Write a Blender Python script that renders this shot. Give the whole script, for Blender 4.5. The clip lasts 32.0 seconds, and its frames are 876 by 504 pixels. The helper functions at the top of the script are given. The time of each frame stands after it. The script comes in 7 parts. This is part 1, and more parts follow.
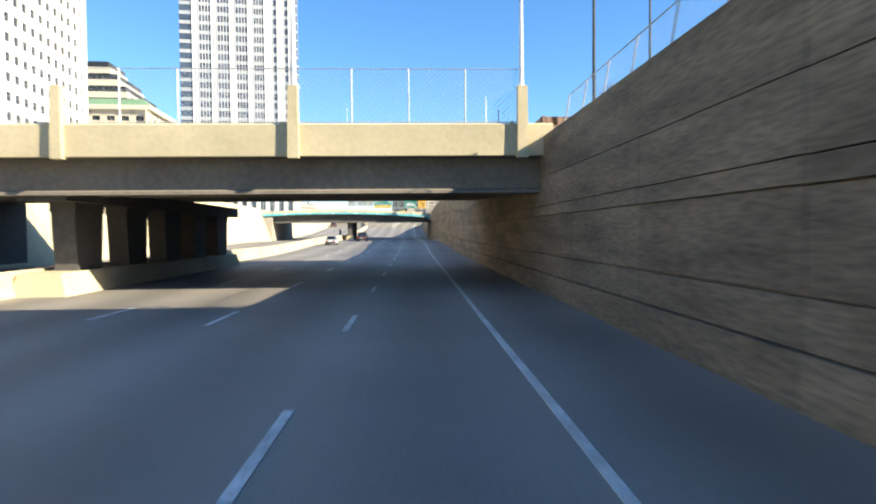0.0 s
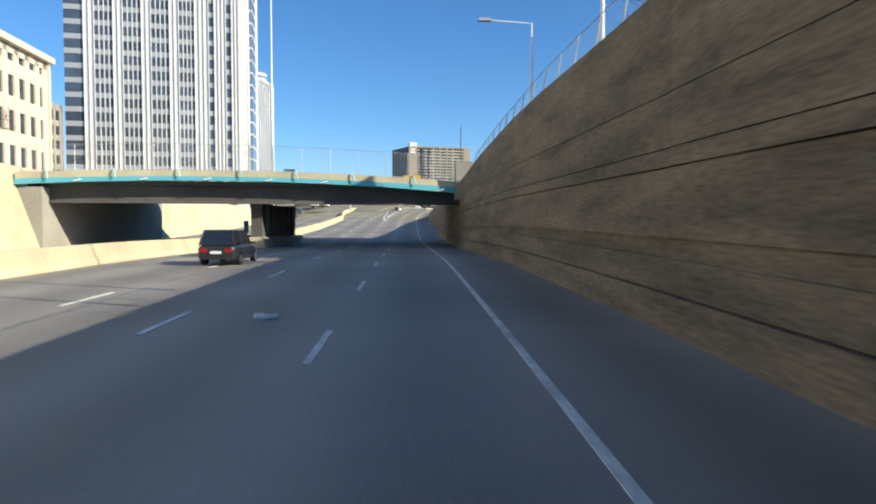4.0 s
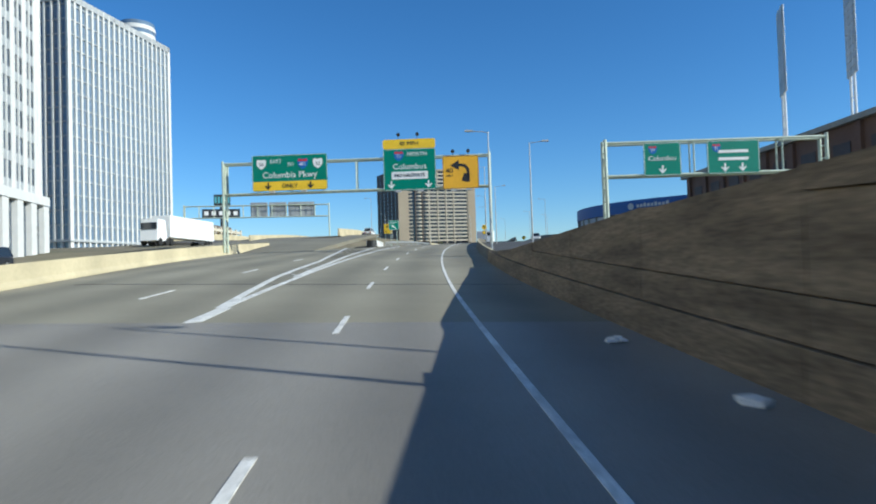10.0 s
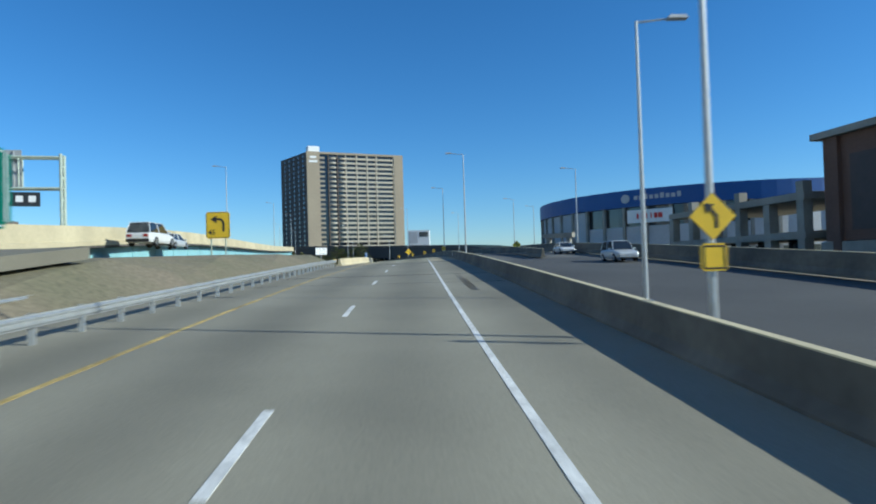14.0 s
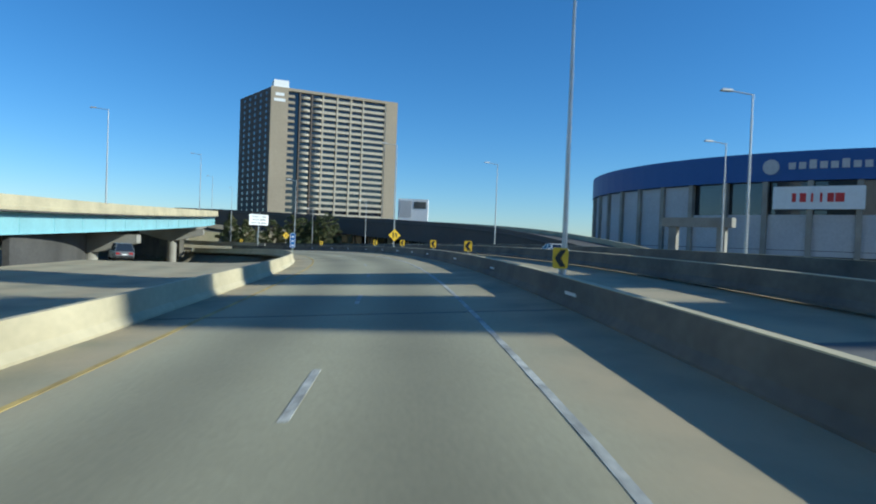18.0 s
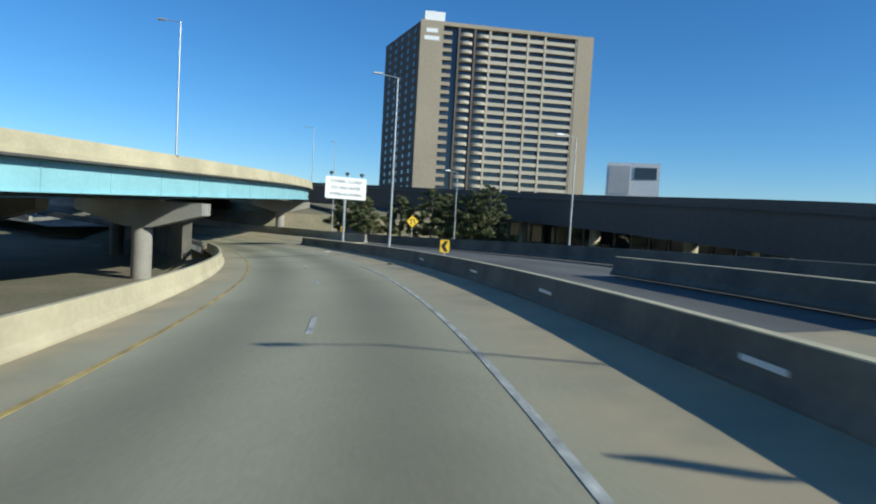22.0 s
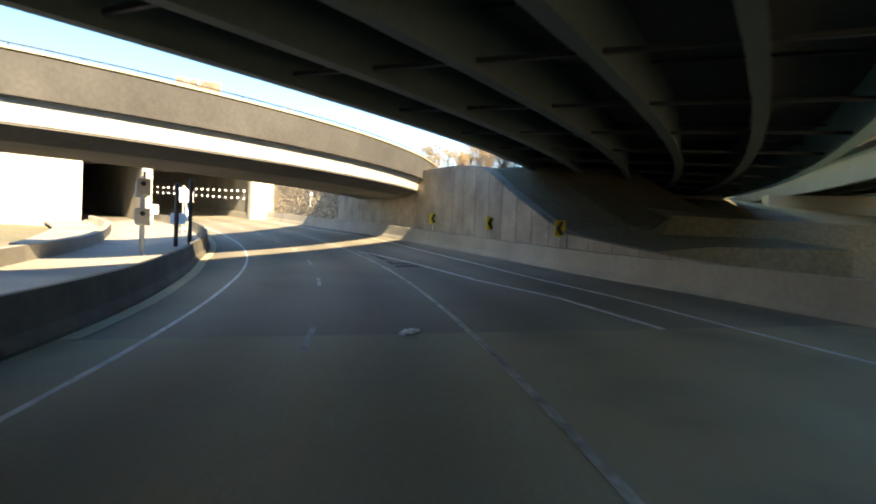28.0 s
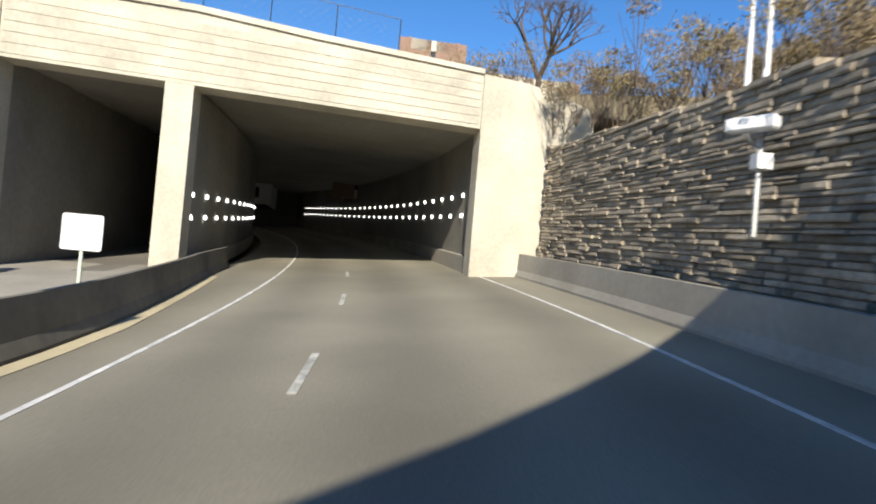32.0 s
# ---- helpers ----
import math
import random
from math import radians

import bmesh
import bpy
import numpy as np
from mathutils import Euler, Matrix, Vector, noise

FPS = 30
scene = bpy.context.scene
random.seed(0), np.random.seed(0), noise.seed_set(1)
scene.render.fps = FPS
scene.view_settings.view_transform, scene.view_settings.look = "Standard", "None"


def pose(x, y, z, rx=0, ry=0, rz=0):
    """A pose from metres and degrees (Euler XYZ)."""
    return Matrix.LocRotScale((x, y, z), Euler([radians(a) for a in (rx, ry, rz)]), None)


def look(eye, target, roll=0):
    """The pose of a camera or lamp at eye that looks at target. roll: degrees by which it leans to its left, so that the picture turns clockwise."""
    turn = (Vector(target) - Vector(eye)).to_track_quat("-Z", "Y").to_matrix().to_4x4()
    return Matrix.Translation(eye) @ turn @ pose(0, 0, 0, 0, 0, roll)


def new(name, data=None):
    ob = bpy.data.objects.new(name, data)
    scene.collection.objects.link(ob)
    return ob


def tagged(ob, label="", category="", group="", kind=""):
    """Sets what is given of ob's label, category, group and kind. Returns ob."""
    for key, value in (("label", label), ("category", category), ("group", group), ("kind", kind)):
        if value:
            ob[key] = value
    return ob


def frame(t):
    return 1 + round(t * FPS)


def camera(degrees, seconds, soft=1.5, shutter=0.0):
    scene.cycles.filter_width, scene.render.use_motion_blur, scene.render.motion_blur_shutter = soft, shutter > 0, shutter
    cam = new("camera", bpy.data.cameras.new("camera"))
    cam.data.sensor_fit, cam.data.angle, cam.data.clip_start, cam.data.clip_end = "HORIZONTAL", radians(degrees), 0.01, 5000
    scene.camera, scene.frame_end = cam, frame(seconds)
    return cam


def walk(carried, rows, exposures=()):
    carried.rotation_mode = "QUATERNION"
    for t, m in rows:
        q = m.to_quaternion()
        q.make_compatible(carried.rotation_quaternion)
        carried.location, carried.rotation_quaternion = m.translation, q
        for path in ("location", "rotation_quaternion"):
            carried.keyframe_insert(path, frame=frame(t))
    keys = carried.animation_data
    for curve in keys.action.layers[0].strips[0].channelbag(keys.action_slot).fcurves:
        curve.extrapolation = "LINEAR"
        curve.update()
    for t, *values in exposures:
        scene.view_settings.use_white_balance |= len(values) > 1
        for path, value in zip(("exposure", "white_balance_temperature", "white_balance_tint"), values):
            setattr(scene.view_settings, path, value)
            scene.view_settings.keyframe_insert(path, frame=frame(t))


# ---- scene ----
cam = camera(71.5, 32.0, soft=2.0, shutter=0.25)
PATH = [
    (0, (-4.115, -0.007, 1.350), (-4.003, 1.989, 1.292), -0.5),
    (0.5, (-3.939, 10.632, 1.381), (-3.827, 12.628, 1.325), -0.6),
    (1, (-3.768, 21.290, 1.417), (-3.659, 23.286, 1.363), -0.7),
    (1.5, (-3.604, 31.949, 1.458), (-3.496, 33.945, 1.400), -0.8),
    (2, (-3.443, 42.628, 1.502), (-3.339, 44.624, 1.440), -0.6),
    (2.5, (-3.277, 53.306, 1.547), (-3.176, 55.302, 1.466), -0.5),
    (3, (-3.105, 63.985, 1.591), (-2.997, 65.981, 1.516), -0.1),
    (3.5, (-2.927, 74.684, 1.704), (-2.814, 76.679, 1.630), 0.3),
    (4, (-2.777, 85.402, 1.965), (-2.673, 87.398, 1.888), 0.0),
    (4.5, (-2.666, 96.122, 2.218), (-2.573, 98.118, 2.134), -0.2),
    (5, (-2.594, 106.842, 2.443), (-2.512, 108.838, 2.352), -0.5),
    (5.5, (-2.566, 117.582, 2.630), (-2.500, 119.578, 2.535), -0.7),
    (6, (-2.585, 128.322, 2.665), (-2.538, 130.318, 2.563), -0.9),
    (6.5, (-2.653, 139.081, 2.667), (-2.598, 141.079, 2.581), -1.2),
    (6.8, (-2.716, 145.541, 2.682), (-2.656, 147.539, 2.604), -1.4),
    (7, (-2.755, 149.841, 2.708), (-2.693, 151.839, 2.644), -1.5),
    (7.5, (-2.827, 160.641, 2.854), (-2.760, 162.639, 2.822), -1.7),
    (8, (-2.859, 171.521, 3.116), (-2.762, 173.518, 3.120), -1.2),
    (8.5, (-2.852, 182.441, 3.495), (-2.748, 184.438, 3.515), -1.1),
    (9, (-2.788, 193.440, 3.969), (-2.667, 195.436, 4.002), -1.1),
    (9.5, (-2.670, 204.480, 4.525), (-2.542, 206.475, 4.565), -1.1),
    (10, (-2.528, 215.479, 5.151), (-2.392, 217.474, 5.204), -1.8),
    (10.5, (-2.340, 226.497, 5.833), (-2.198, 228.491, 5.907), -2.2),
    (11, (-2.067, 237.494, 6.559), (-1.901, 239.485, 6.642), -2.4),
    (11.5, (-1.618, 248.464, 7.300), (-1.404, 250.452, 7.365), -2.1),
    (12, (-0.959, 259.424, 8.042), (-0.692, 261.405, 8.110), -2.2),
    (12.5, (-0.077, 270.37, 8.771), (0.229, 272.345, 8.84), -2.2),
    (13, (1.007, 281.281, 9.474), (1.344, 283.251, 9.536), -1.7),
    (13.5, (2.272, 292.164, 10.145), (2.639, 294.129, 10.196), -1.8),
    (14, (3.697, 303.018, 10.773), (4.093, 304.978, 10.814), -1.7),
    (14.5, (5.254, 313.823, 11.352), (5.677, 315.777, 11.388), -1.4),
    (15, (6.898, 324.564, 11.88), (7.333, 326.516, 11.904), -1.0),
    (15.5, (8.599, 335.245, 12.356), (9.045, 337.194, 12.368), -0.7),
    (16, (10.334, 345.869, 12.782), (10.781, 347.818, 12.786), -0.2),
    (16.5, (12.069, 356.441, 13.165), (12.518, 358.39, 13.16), 0.2),
    (17, (13.787, 366.965, 13.503), (14.226, 368.917, 13.496), 0.7),
    (17.5, (15.463, 377.454, 13.798), (15.89, 379.408, 13.797), 1.7),
    (18, (17.094, 387.918, 14.039), (17.525, 389.87, 13.999), 2.2),
    (18.5, (18.669, 398.357, 14.218), (19.096, 400.31, 14.181), 2.4),
    (19, (20.127, 408.78, 14.337), (20.534, 410.737, 14.284), 2.5),
    (19.5, (21.411, 419.164, 14.401), (21.783, 421.128, 14.333), 2.9),
    (20, (22.403, 429.493, 14.416), (22.714, 431.467, 14.345), 3.2),
    (20.5, (23.015, 439.764, 14.388), (23.235, 441.75, 14.312), 3.3),
    (21, (23.151, 449.965, 14.32), (23.269, 451.96, 14.237), 3.4),
    (21.5, (22.762, 460.05, 14.213), (22.765, 462.048, 14.118), 3.4),
    (22, (21.838, 469.969, 14.065), (21.729, 471.963, 13.96), 3.3),
    (22.5, (20.394, 479.695, 13.881), (20.175, 481.679, 13.77), 3.2),
    (23, (18.456, 489.201, 13.663), (18.134, 491.171, 13.546), 3.3),
    (23.5, (16.039, 498.532, 13.416), (15.622, 500.484, 13.288), 3.3),
    (24, (13.139, 507.725, 13.142), (12.624, 509.653, 13.008), 3.2),
    (24.5, (9.76, 516.752, 12.855), (9.138, 518.648, 12.718), 3.2),
    (25, (5.903, 525.586, 12.569), (5.187, 527.449, 12.434), 3.1),
    (25.5, (1.592, 534.15, 12.309), (0.773, 535.97, 12.182), 2.8),
    (26, (-3.141, 542.373, 12.087), (-4.062, 544.145, 11.97), 2.5),
    (26.5, (-8.283, 550.229, 11.915), (-9.311, 551.941, 11.815), 2.5),
    (27, (-13.81, 557.696, 11.806), (-14.943, 559.341, 11.722), 2.5),
    (27.5, (-19.698, 564.752, 11.766), (-20.931, 566.325, 11.702), 2.4),
    (28, (-25.918, 571.383, 11.799), (-27.246, 572.877, 11.755), 2.3),
    (28.5, (-32.438, 577.575, 11.906), (-33.856, 578.985, 11.881), 2.2),
    (29, (-39.184, 583.321, 12.08), (-40.666, 584.664, 12.071), 1.9),
    (29.5, (-46.091, 588.615, 12.316), (-47.639, 589.882, 12.315), 2.0),
    (30, (-53.138, 593.445, 12.602), (-54.756, 594.62, 12.622), 2.4),
    (30.5, (-60.317, 597.815, 12.931), (-61.998, 598.899, 12.951), 3.7),
    (31, (-67.616, 601.736, 13.297), (-69.354, 602.726, 13.328), 3.9),
    (31.5, (-75.006, 605.211, 13.691), (-76.792, 606.111, 13.733), 4.7),
    (32, (-82.439, 608.295, 14.104), (-84.27, 609.097, 14.141), 4.9),
]
walk(cam, [(t, look(eye, target, roll)) for t, eye, target, roll in PATH], [
    (0, 1.4, 6800, 10), (0.6, 1.7, 6800, 10), (1.0, 2.6, 6400, 10), (1.5, 2.2, 6500, 10), (2.0, 1.0, 6700, 10), (2.5, 0.3, 6400, 10), (3.0, 0.3, 6200, 8), (5.5, 1.4, 6600, 10), (6.3, 1.4, 6600, 10), (6.7, 1.45, 6600, 10), (7.0, 1.25, 6600, 10), (7.2, 1.2, 6500, 10), (8.0, 0.3, 6000, 6),
    (9, 0.4, 5800, 4), (11, 0.25, 5500, 2), (17, 0.2, 5350, 0), (24, 0.1, 5600, 3), (25, 0.0, 5600, 4), (26, 1.0, 5300, 8), (28.5, 2.35, 9000, 16), (29, 2.45, 8900, 19), (30, 1.9, 8000, 17), (31, 0.85, 7300, 17), (32, 0.65, 6200, 11)])

# ---- world, sun ----
SUN_AZ, SUN_EL = 113.0, 28.0          # degrees clockwise from +y, above the horizon
world = bpy.data.worlds.new("sky")
scene.world = world
world.use_nodes = True
wn = world.node_tree.nodes
sky = wn.new("ShaderNodeTexSky")
sky.sky_type = "NISHITA"
sky.sun_disc = False
sky.sun_elevation, sky.sun_rotation = radians(SUN_EL), radians(SUN_AZ)
sky.air_density, sky.dust_density, sky.ozone_density = 1.0, 0.1, 6.0
wn["Background"].inputs["Strength"].default_value = 0.105
deep = wn.new("ShaderNodeHueSaturation")
deep.inputs["Saturation"].default_value = 1.12
world.node_tree.links.new(sky.outputs[0], deep.inputs["Color"])
world.node_tree.links.new(deep.outputs[0], wn["Background"].inputs["Color"])
sun_data = bpy.data.lights.new("sun", "SUN")
sun_data.energy, sun_data.angle, sun_data.color = 5.0, radians(0.5), (1.0, 0.90, 0.73)
sun = new("sun", sun_data)
sx, sy = math.sin(radians(SUN_AZ)), math.cos(radians(SUN_AZ))
SUNV = Vector((sx * math.cos(radians(SUN_EL)), sy * math.cos(radians(SUN_EL)), math.sin(radians(SUN_EL))))
sun.matrix_world = look(SUNV * 900, (0, 0, 0))


# ---- road alignment: station, heading, grade %, bank ----
ALIGN = [
    (-60, -1.1, 0, 0), (0, -0.97, 0.27, 0), (36, -0.85, 0.42, 0), (66, -0.95, 0.41, 0), (72, -0.97, 1.46, 0),
    (80, -0.81, 2.65, 0), (108, -0.26, 1.93, 0), (112, -0.16, 2.01, 0), (126, 0.17, -0.15, 0), (144, 0.6, 0.23, 0),
    (180, -0.09, 3.74, -1.03), (198, -0.62, 4.99, -1.19), (216, -0.79, 6, -1.57), (234, -1.44, 6.68, -1.84), (252, -3.2, 6.8, -1.83),
    (270, -5.12, 6.58, -1.65), (288, -6.72, 6.11, -1.39), (306, -8.07, 5.44, -1.08), (324, -8.89, 4.68, -0.53), (342, -9.31, 3.94, 0.15),
    (360, -9.33, 3.29, 0.96), (378, -9, 2.61, 1.93), (396, -8.59, 1.63, 2.69), (414, -7.38, 0.68, 3.19), (432, -4.6, -0.1, 3.55),
    (450, 0.04, -0.78, 3.73), (468, 5.62, -1.52, 3.77), (486, 11.32, -2.23, 3.8), (504, 16.88, -2.82, 3.88), (522, 22.51, -3.06, 3.91),
    (540, 28.39, -2.58, 3.64), (558, 34.63, -1.6, 3.23), (576, 41.12, -0.15, 2.71), (594, 47.71, 1.5, 2.12), (612, 53.75, 3.01, 2.1),
    (630, 60.34, 4.23, 3.14), (648, 67.04, 5.12, 4.33), (684, 74.81, 5.32, 4.66), (756, 88.32, 5.32, 4.66),
]
_a = np.array(ALIGN, float)
_q = np.arange(-60, 860, 0.5)
_hd = np.interp(_q, _a[:, 0], _a[:, 1])
_gr = np.interp(_q, _a[:, 0], _a[:, 2]) / 100
_bk = np.interp(_q, _a[:, 0], _a[:, 3])
_px, _py, _pz = np.cumsum(-np.sin(np.radians(_hd))) * 0.5, np.cumsum(np.cos(np.radians(_hd))) * 0.5, np.cumsum(_gr) * 0.5
_px, _py, _pz = _px - _px[120] + (-4.115), _py - _py[120] + (-0.007), _pz - _pz[120] + (-1.125)


def head(s):
    return radians(float(np.interp(s, _q, _hd)))


def P(s, u, h=0.0):
    """Place at station s, u metres right of the travelled lane's centre, h over the road's surface."""
    a, b = head(s), radians(float(np.interp(s, _q, _bk)))
    w = max(-14.0, min(14.0, u))
    return Vector((float(np.interp(s, _q, _px)) + u * math.cos(a), float(np.interp(s, _q, _py)) + u * math.sin(a),
                   float(np.interp(s, _q, _pz)) + h + w * math.tan(b)))


def at(s, u, h=0.0, turn=0.0):
    """Pose at a station, its x axis to the right of travel and its y axis ahead."""
    return Matrix.Translation(P(s, u, h)) @ Matrix.Rotation(head(s) + radians(turn), 4, "Z")


def curve_of(table):
    xs, ys = zip(*table)
    return lambda s: float(np.interp(s, xs, ys))


# ---- materials ----
def material(name, base, rough=0.8, metal=0.0, grain=(6.0, 0.12), stain=(0.35, 0.2), bump=(40.0, 0.15), vary=0.0, spec=0.5, second=None, stretch=1.0, bands=0.0, dust=None):
    """Principled surface with variation at two scales and fine relief."""
    m = bpy.data.materials.new(name)
    m.use_nodes = True
    nt = m.node_tree
    n, l = nt.nodes, nt.links
    b = n["Principled BSDF"]
    b.inputs["Roughness"].default_value, b.inputs["Metallic"].default_value = rough, metal
    b.inputs["Specular IOR Level"].default_value = spec
    geo = n.new("ShaderNodeNewGeometry")
    place = geo.outputs["Position"]
    if stretch != 1.0:
        mul = n.new("ShaderNodeVectorMath")
        mul.operation = "MULTIPLY"
        mul.inputs[1].default_value = (1.0, 1.0, stretch)
        l.new(place, mul.inputs[0])
        place = mul.outputs[0]

    def noise_at(scale, detail):
        t = n.new("ShaderNodeTexNoise")
        t.inputs["Scale"].default_value, t.inputs["Detail"].default_value = scale, detail
        l.new(place, t.inputs["Vector"])
        return t.outputs["Fac"]

    def mixed(a, fac, col, blend="MIX"):
        x = n.new("ShaderNodeMix")
        x.data_type, x.blend_type = "RGBA", blend
        l.new(fac, x.inputs["Factor"])
        if isinstance(a, tuple):
            x.inputs["A"].default_value = (*a, 1)
        else:
            l.new(a, x.inputs["A"])
        x.inputs["B"].default_value = (*col, 1)
        return x.outputs["Result"]

    def ramp(src, lo, hi):
        r = n.new("ShaderNodeMapRange")
        r.inputs["From Min"].default_value, r.inputs["From Max"].default_value = lo, hi
        l.new(src, r.inputs["Value"])
        return r.outputs["Result"]

    col = mixed(base, ramp(noise_at(stain[0], 5), 0.35, 0.7), tuple(c * (1 - stain[1]) for c in base) if second is None else second)
    g = n.new("ShaderNodeMix")
    g.data_type, g.blend_type = "RGBA", "MULTIPLY"
    g.inputs["Factor"].default_value = 1.0
    l.new(col, g.inputs["A"])
    r = n.new("ShaderNodeMapRange")
    r.inputs["From Min"].default_value, r.inputs["From Max"].default_value = 0.3, 0.7
    r.inputs["To Min"].default_value, r.inputs["To Max"].default_value = 1 - grain[1], 1 + grain[1]
    l.new(noise_at(grain[0], 8), r.inputs["Value"])
    c2 = n.new("ShaderNodeCombineColor")
    for k in ("Red", "Green", "Blue"):
        l.new(r.outputs["Result"], c2.inputs[k])
    l.new(c2.outputs["Color"], g.inputs["B"])
    out = g.outputs["Result"]
    if bands:
        # oil-darkened lane centres, paler between the wheel tracks of two lanes
        at_u = n.new("ShaderNodeAttribute")
        at_u.attribute_name = "across"
        wave = n.new("ShaderNodeMath")
        wave.operation = "MULTIPLY"
        wave.inputs[1].default_value = 2 * math.pi / 3.65
        l.new(at_u.outputs["Fac"], wave.inputs[0])
        cos = n.new("ShaderNodeMath")
        cos.operation = "COSINE"
        l.new(wave.outputs[0], cos.inputs[0])
        shade = n.new("ShaderNodeMapRange")
        shade.inputs["From Min"].default_value, shade.inputs["From Max"].default_value = -1.0, 1.0
        shade.inputs["To Min"].default_value, shade.inputs["To Max"].default_value = 1 + bands * 0.5, 1 - bands
        l.new(cos.outputs[0], shade.inputs["Value"])
        wob = n.new("ShaderNodeMath")
        wob.operation = "MULTIPLY_ADD"
        wob.inputs[1].default_value, wob.inputs[2].default_value = 0.5, 0.75
        l.new(noise_at(0.08, 4), wob.inputs[0])
        fin = n.new("ShaderNodeMath")
        fin.operation = "MULTIPLY"
        l.new(shade.outputs["Result"], fin.inputs[0])
        l.new(wob.outputs[0], fin.inputs[1])
        cc3 = n.new("ShaderNodeCombineColor")
        for k in ("Red", "Green", "Blue"):
            l.new(fin.outputs[0], cc3.inputs[k])
        gm = n.new("ShaderNodeMix")
        gm.data_type, gm.blend_type = "RGBA", "MULTIPLY"
        gm.inputs["Factor"].default_value = 1.0
        l.new(out, gm.inputs["A"])
        l.new(cc3.outputs["Color"], gm.inputs["B"])
        out = gm.outputs["Result"]
        if dust:
            # wind-blown dust and grit on the shoulders
            off = n.new("ShaderNodeMath")
            off.operation = "ADD"
            off.inputs[1].default_value = 1.75
            l.new(at_u.outputs["Fac"], off.inputs[0])
            mag = n.new("ShaderNodeMath")
            mag.operation = "ABSOLUTE"
            l.new(off.outputs[0], mag.inputs[0])
            edge = ramp(mag.outputs[0], 3.1, 4.6)
            spot = n.new("ShaderNodeMath")
            spot.operation = "MULTIPLY"
            l.new(edge, spot.inputs[0])
            l.new(ramp(noise_at(0.45, 5), 0.3, 0.6), spot.inputs[1])
            thin = n.new("ShaderNodeMath")
            thin.operation = "MULTIPLY"
            thin.inputs[1].default_value = 0.75
            l.new(spot.outputs[0], thin.inputs[0])
            out = mixed(out, thin.outputs[0], dust)
    if vary:
        info = n.new("ShaderNodeObjectInfo")
        h = n.new("ShaderNodeHueSaturation")
        v = n.new("ShaderNodeMapRange")
        v.inputs["To Min"].default_value, v.inputs["To Max"].default_value = 1 - vary, 1 + vary
        l.new(info.outputs["Random"], v.inputs["Value"])
        l.new(v.outputs["Result"], h.inputs["Value"])
        l.new(out, h.inputs["Color"])
        out = h.outputs["Color"]
    l.new(out, b.inputs["Base Color"])
    if bump[1]:
        bp = n.new("ShaderNodeBump")
        bp.inputs["Strength"].default_value, bp.inputs["Distance"].default_value = bump[1], 0.02
        l.new(noise_at(bump[0], 6), bp.inputs["Height"])
        l.new(bp.outputs["Normal"], b.inputs["Normal"])
    return m


def glass(name, tint, rough=0.08):
    m = bpy.data.materials.new(name)
    m.use_nodes = True
    b = m.node_tree.nodes["Principled BSDF"]
    b.inputs["Base Color"].default_value = (*tint, 1)
    b.inputs["Roughness"].default_value, b.inputs["Specular IOR Level"].default_value = rough, 0.9
    return m


ASPHALT = material("asphalt", (0.27, 0.25, 0.215), 0.62, grain=(30, 0.2), stain=(0.12, 0.3), bump=(120, 0.25), bands=0.2)
# asphalt darkened so that its colour holds the side road's shade
SHADED_ASPHALT = material("shaded_asphalt", (0.075, 0.073, 0.068), 0.85, grain=(30, 0.2), stain=(0.12, 0.3), bump=(120, 0.25))
WORN_ASPHALT = material("worn_asphalt", (0.255, 0.235, 0.175), 0.85, grain=(25, 0.15), stain=(0.15, 0.25), bump=(120, 0.2), bands=0.18)
DECK = material("deck_concrete", (0.325, 0.30, 0.195), 0.85, grain=(14, 0.1), stain=(0.12, 0.22), bump=(90, 0.2), bands=0.22, dust=(0.42, 0.335, 0.205))
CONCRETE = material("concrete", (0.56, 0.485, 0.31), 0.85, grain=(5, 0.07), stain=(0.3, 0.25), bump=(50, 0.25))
GREY_CONCRETE = material("grey_concrete", (0.36, 0.335, 0.28), 0.85, grain=(5, 0.08), stain=(0.25, 0.3), bump=(50, 0.25))
WALL_CONCRETE = material("wall_concrete", (0.235, 0.183, 0.12), 0.9, grain=(2.2, 0.3), stain=(0.25, 0.5), bump=(9, 0.8), vary=0.12, stretch=7.0)
# concretes for undersides and piers, with the shade put into their dark colour
SHADE_CONCRETE = material("shade_dark_concrete", (0.10, 0.094, 0.085), 0.9, grain=(4, 0.15), stain=(0.2, 0.35), bump=(30, 0.2))
SOFFIT = material("shaded_soffit", (0.24, 0.21, 0.165), 0.9, grain=(4, 0.15), stain=(0.2, 0.35), bump=(30, 0.2))
FADED_PAINT = material("faded_road_paint", (0.50, 0.49, 0.43), 0.7, grain=(10, 0.35), stain=(1.2, 0.6), bump=(80, 0.1))
# stained concrete, darkened overall so its colour holds the faces' shade
STAINED_SHADED = material("stained_shaded_concrete", (0.169, 0.155, 0.122), 0.9, grain=(4, 0.12), stain=(0.35, 0.45), bump=(40, 0.3), second=(0.085, 0.08, 0.068))
WHITE_PAINT = material("road_paint", (0.72, 0.71, 0.67), 0.7, grain=(12, 0.3), stain=(1.5, 0.35), bump=(80, 0.1))
YELLOW_PAINT = material("yellow_road_paint", (0.50, 0.36, 0.11), 0.7, grain=(12, 0.3), stain=(0.8, 0.5), bump=(80, 0.1))
# teal of the inner girders, darkened to carry the shade under the deck
SHADED_TEAL = material("shaded_teal_paint", (0.085, 0.125, 0.125), 0.6, grain=(3, 0.08), stain=(0.4, 0.2), bump=(20, 0.05))
TEAL = material("teal_paint", (0.12, 0.43, 0.48), 0.5, grain=(3, 0.05), stain=(0.4, 0.12), bump=(20, 0.05))
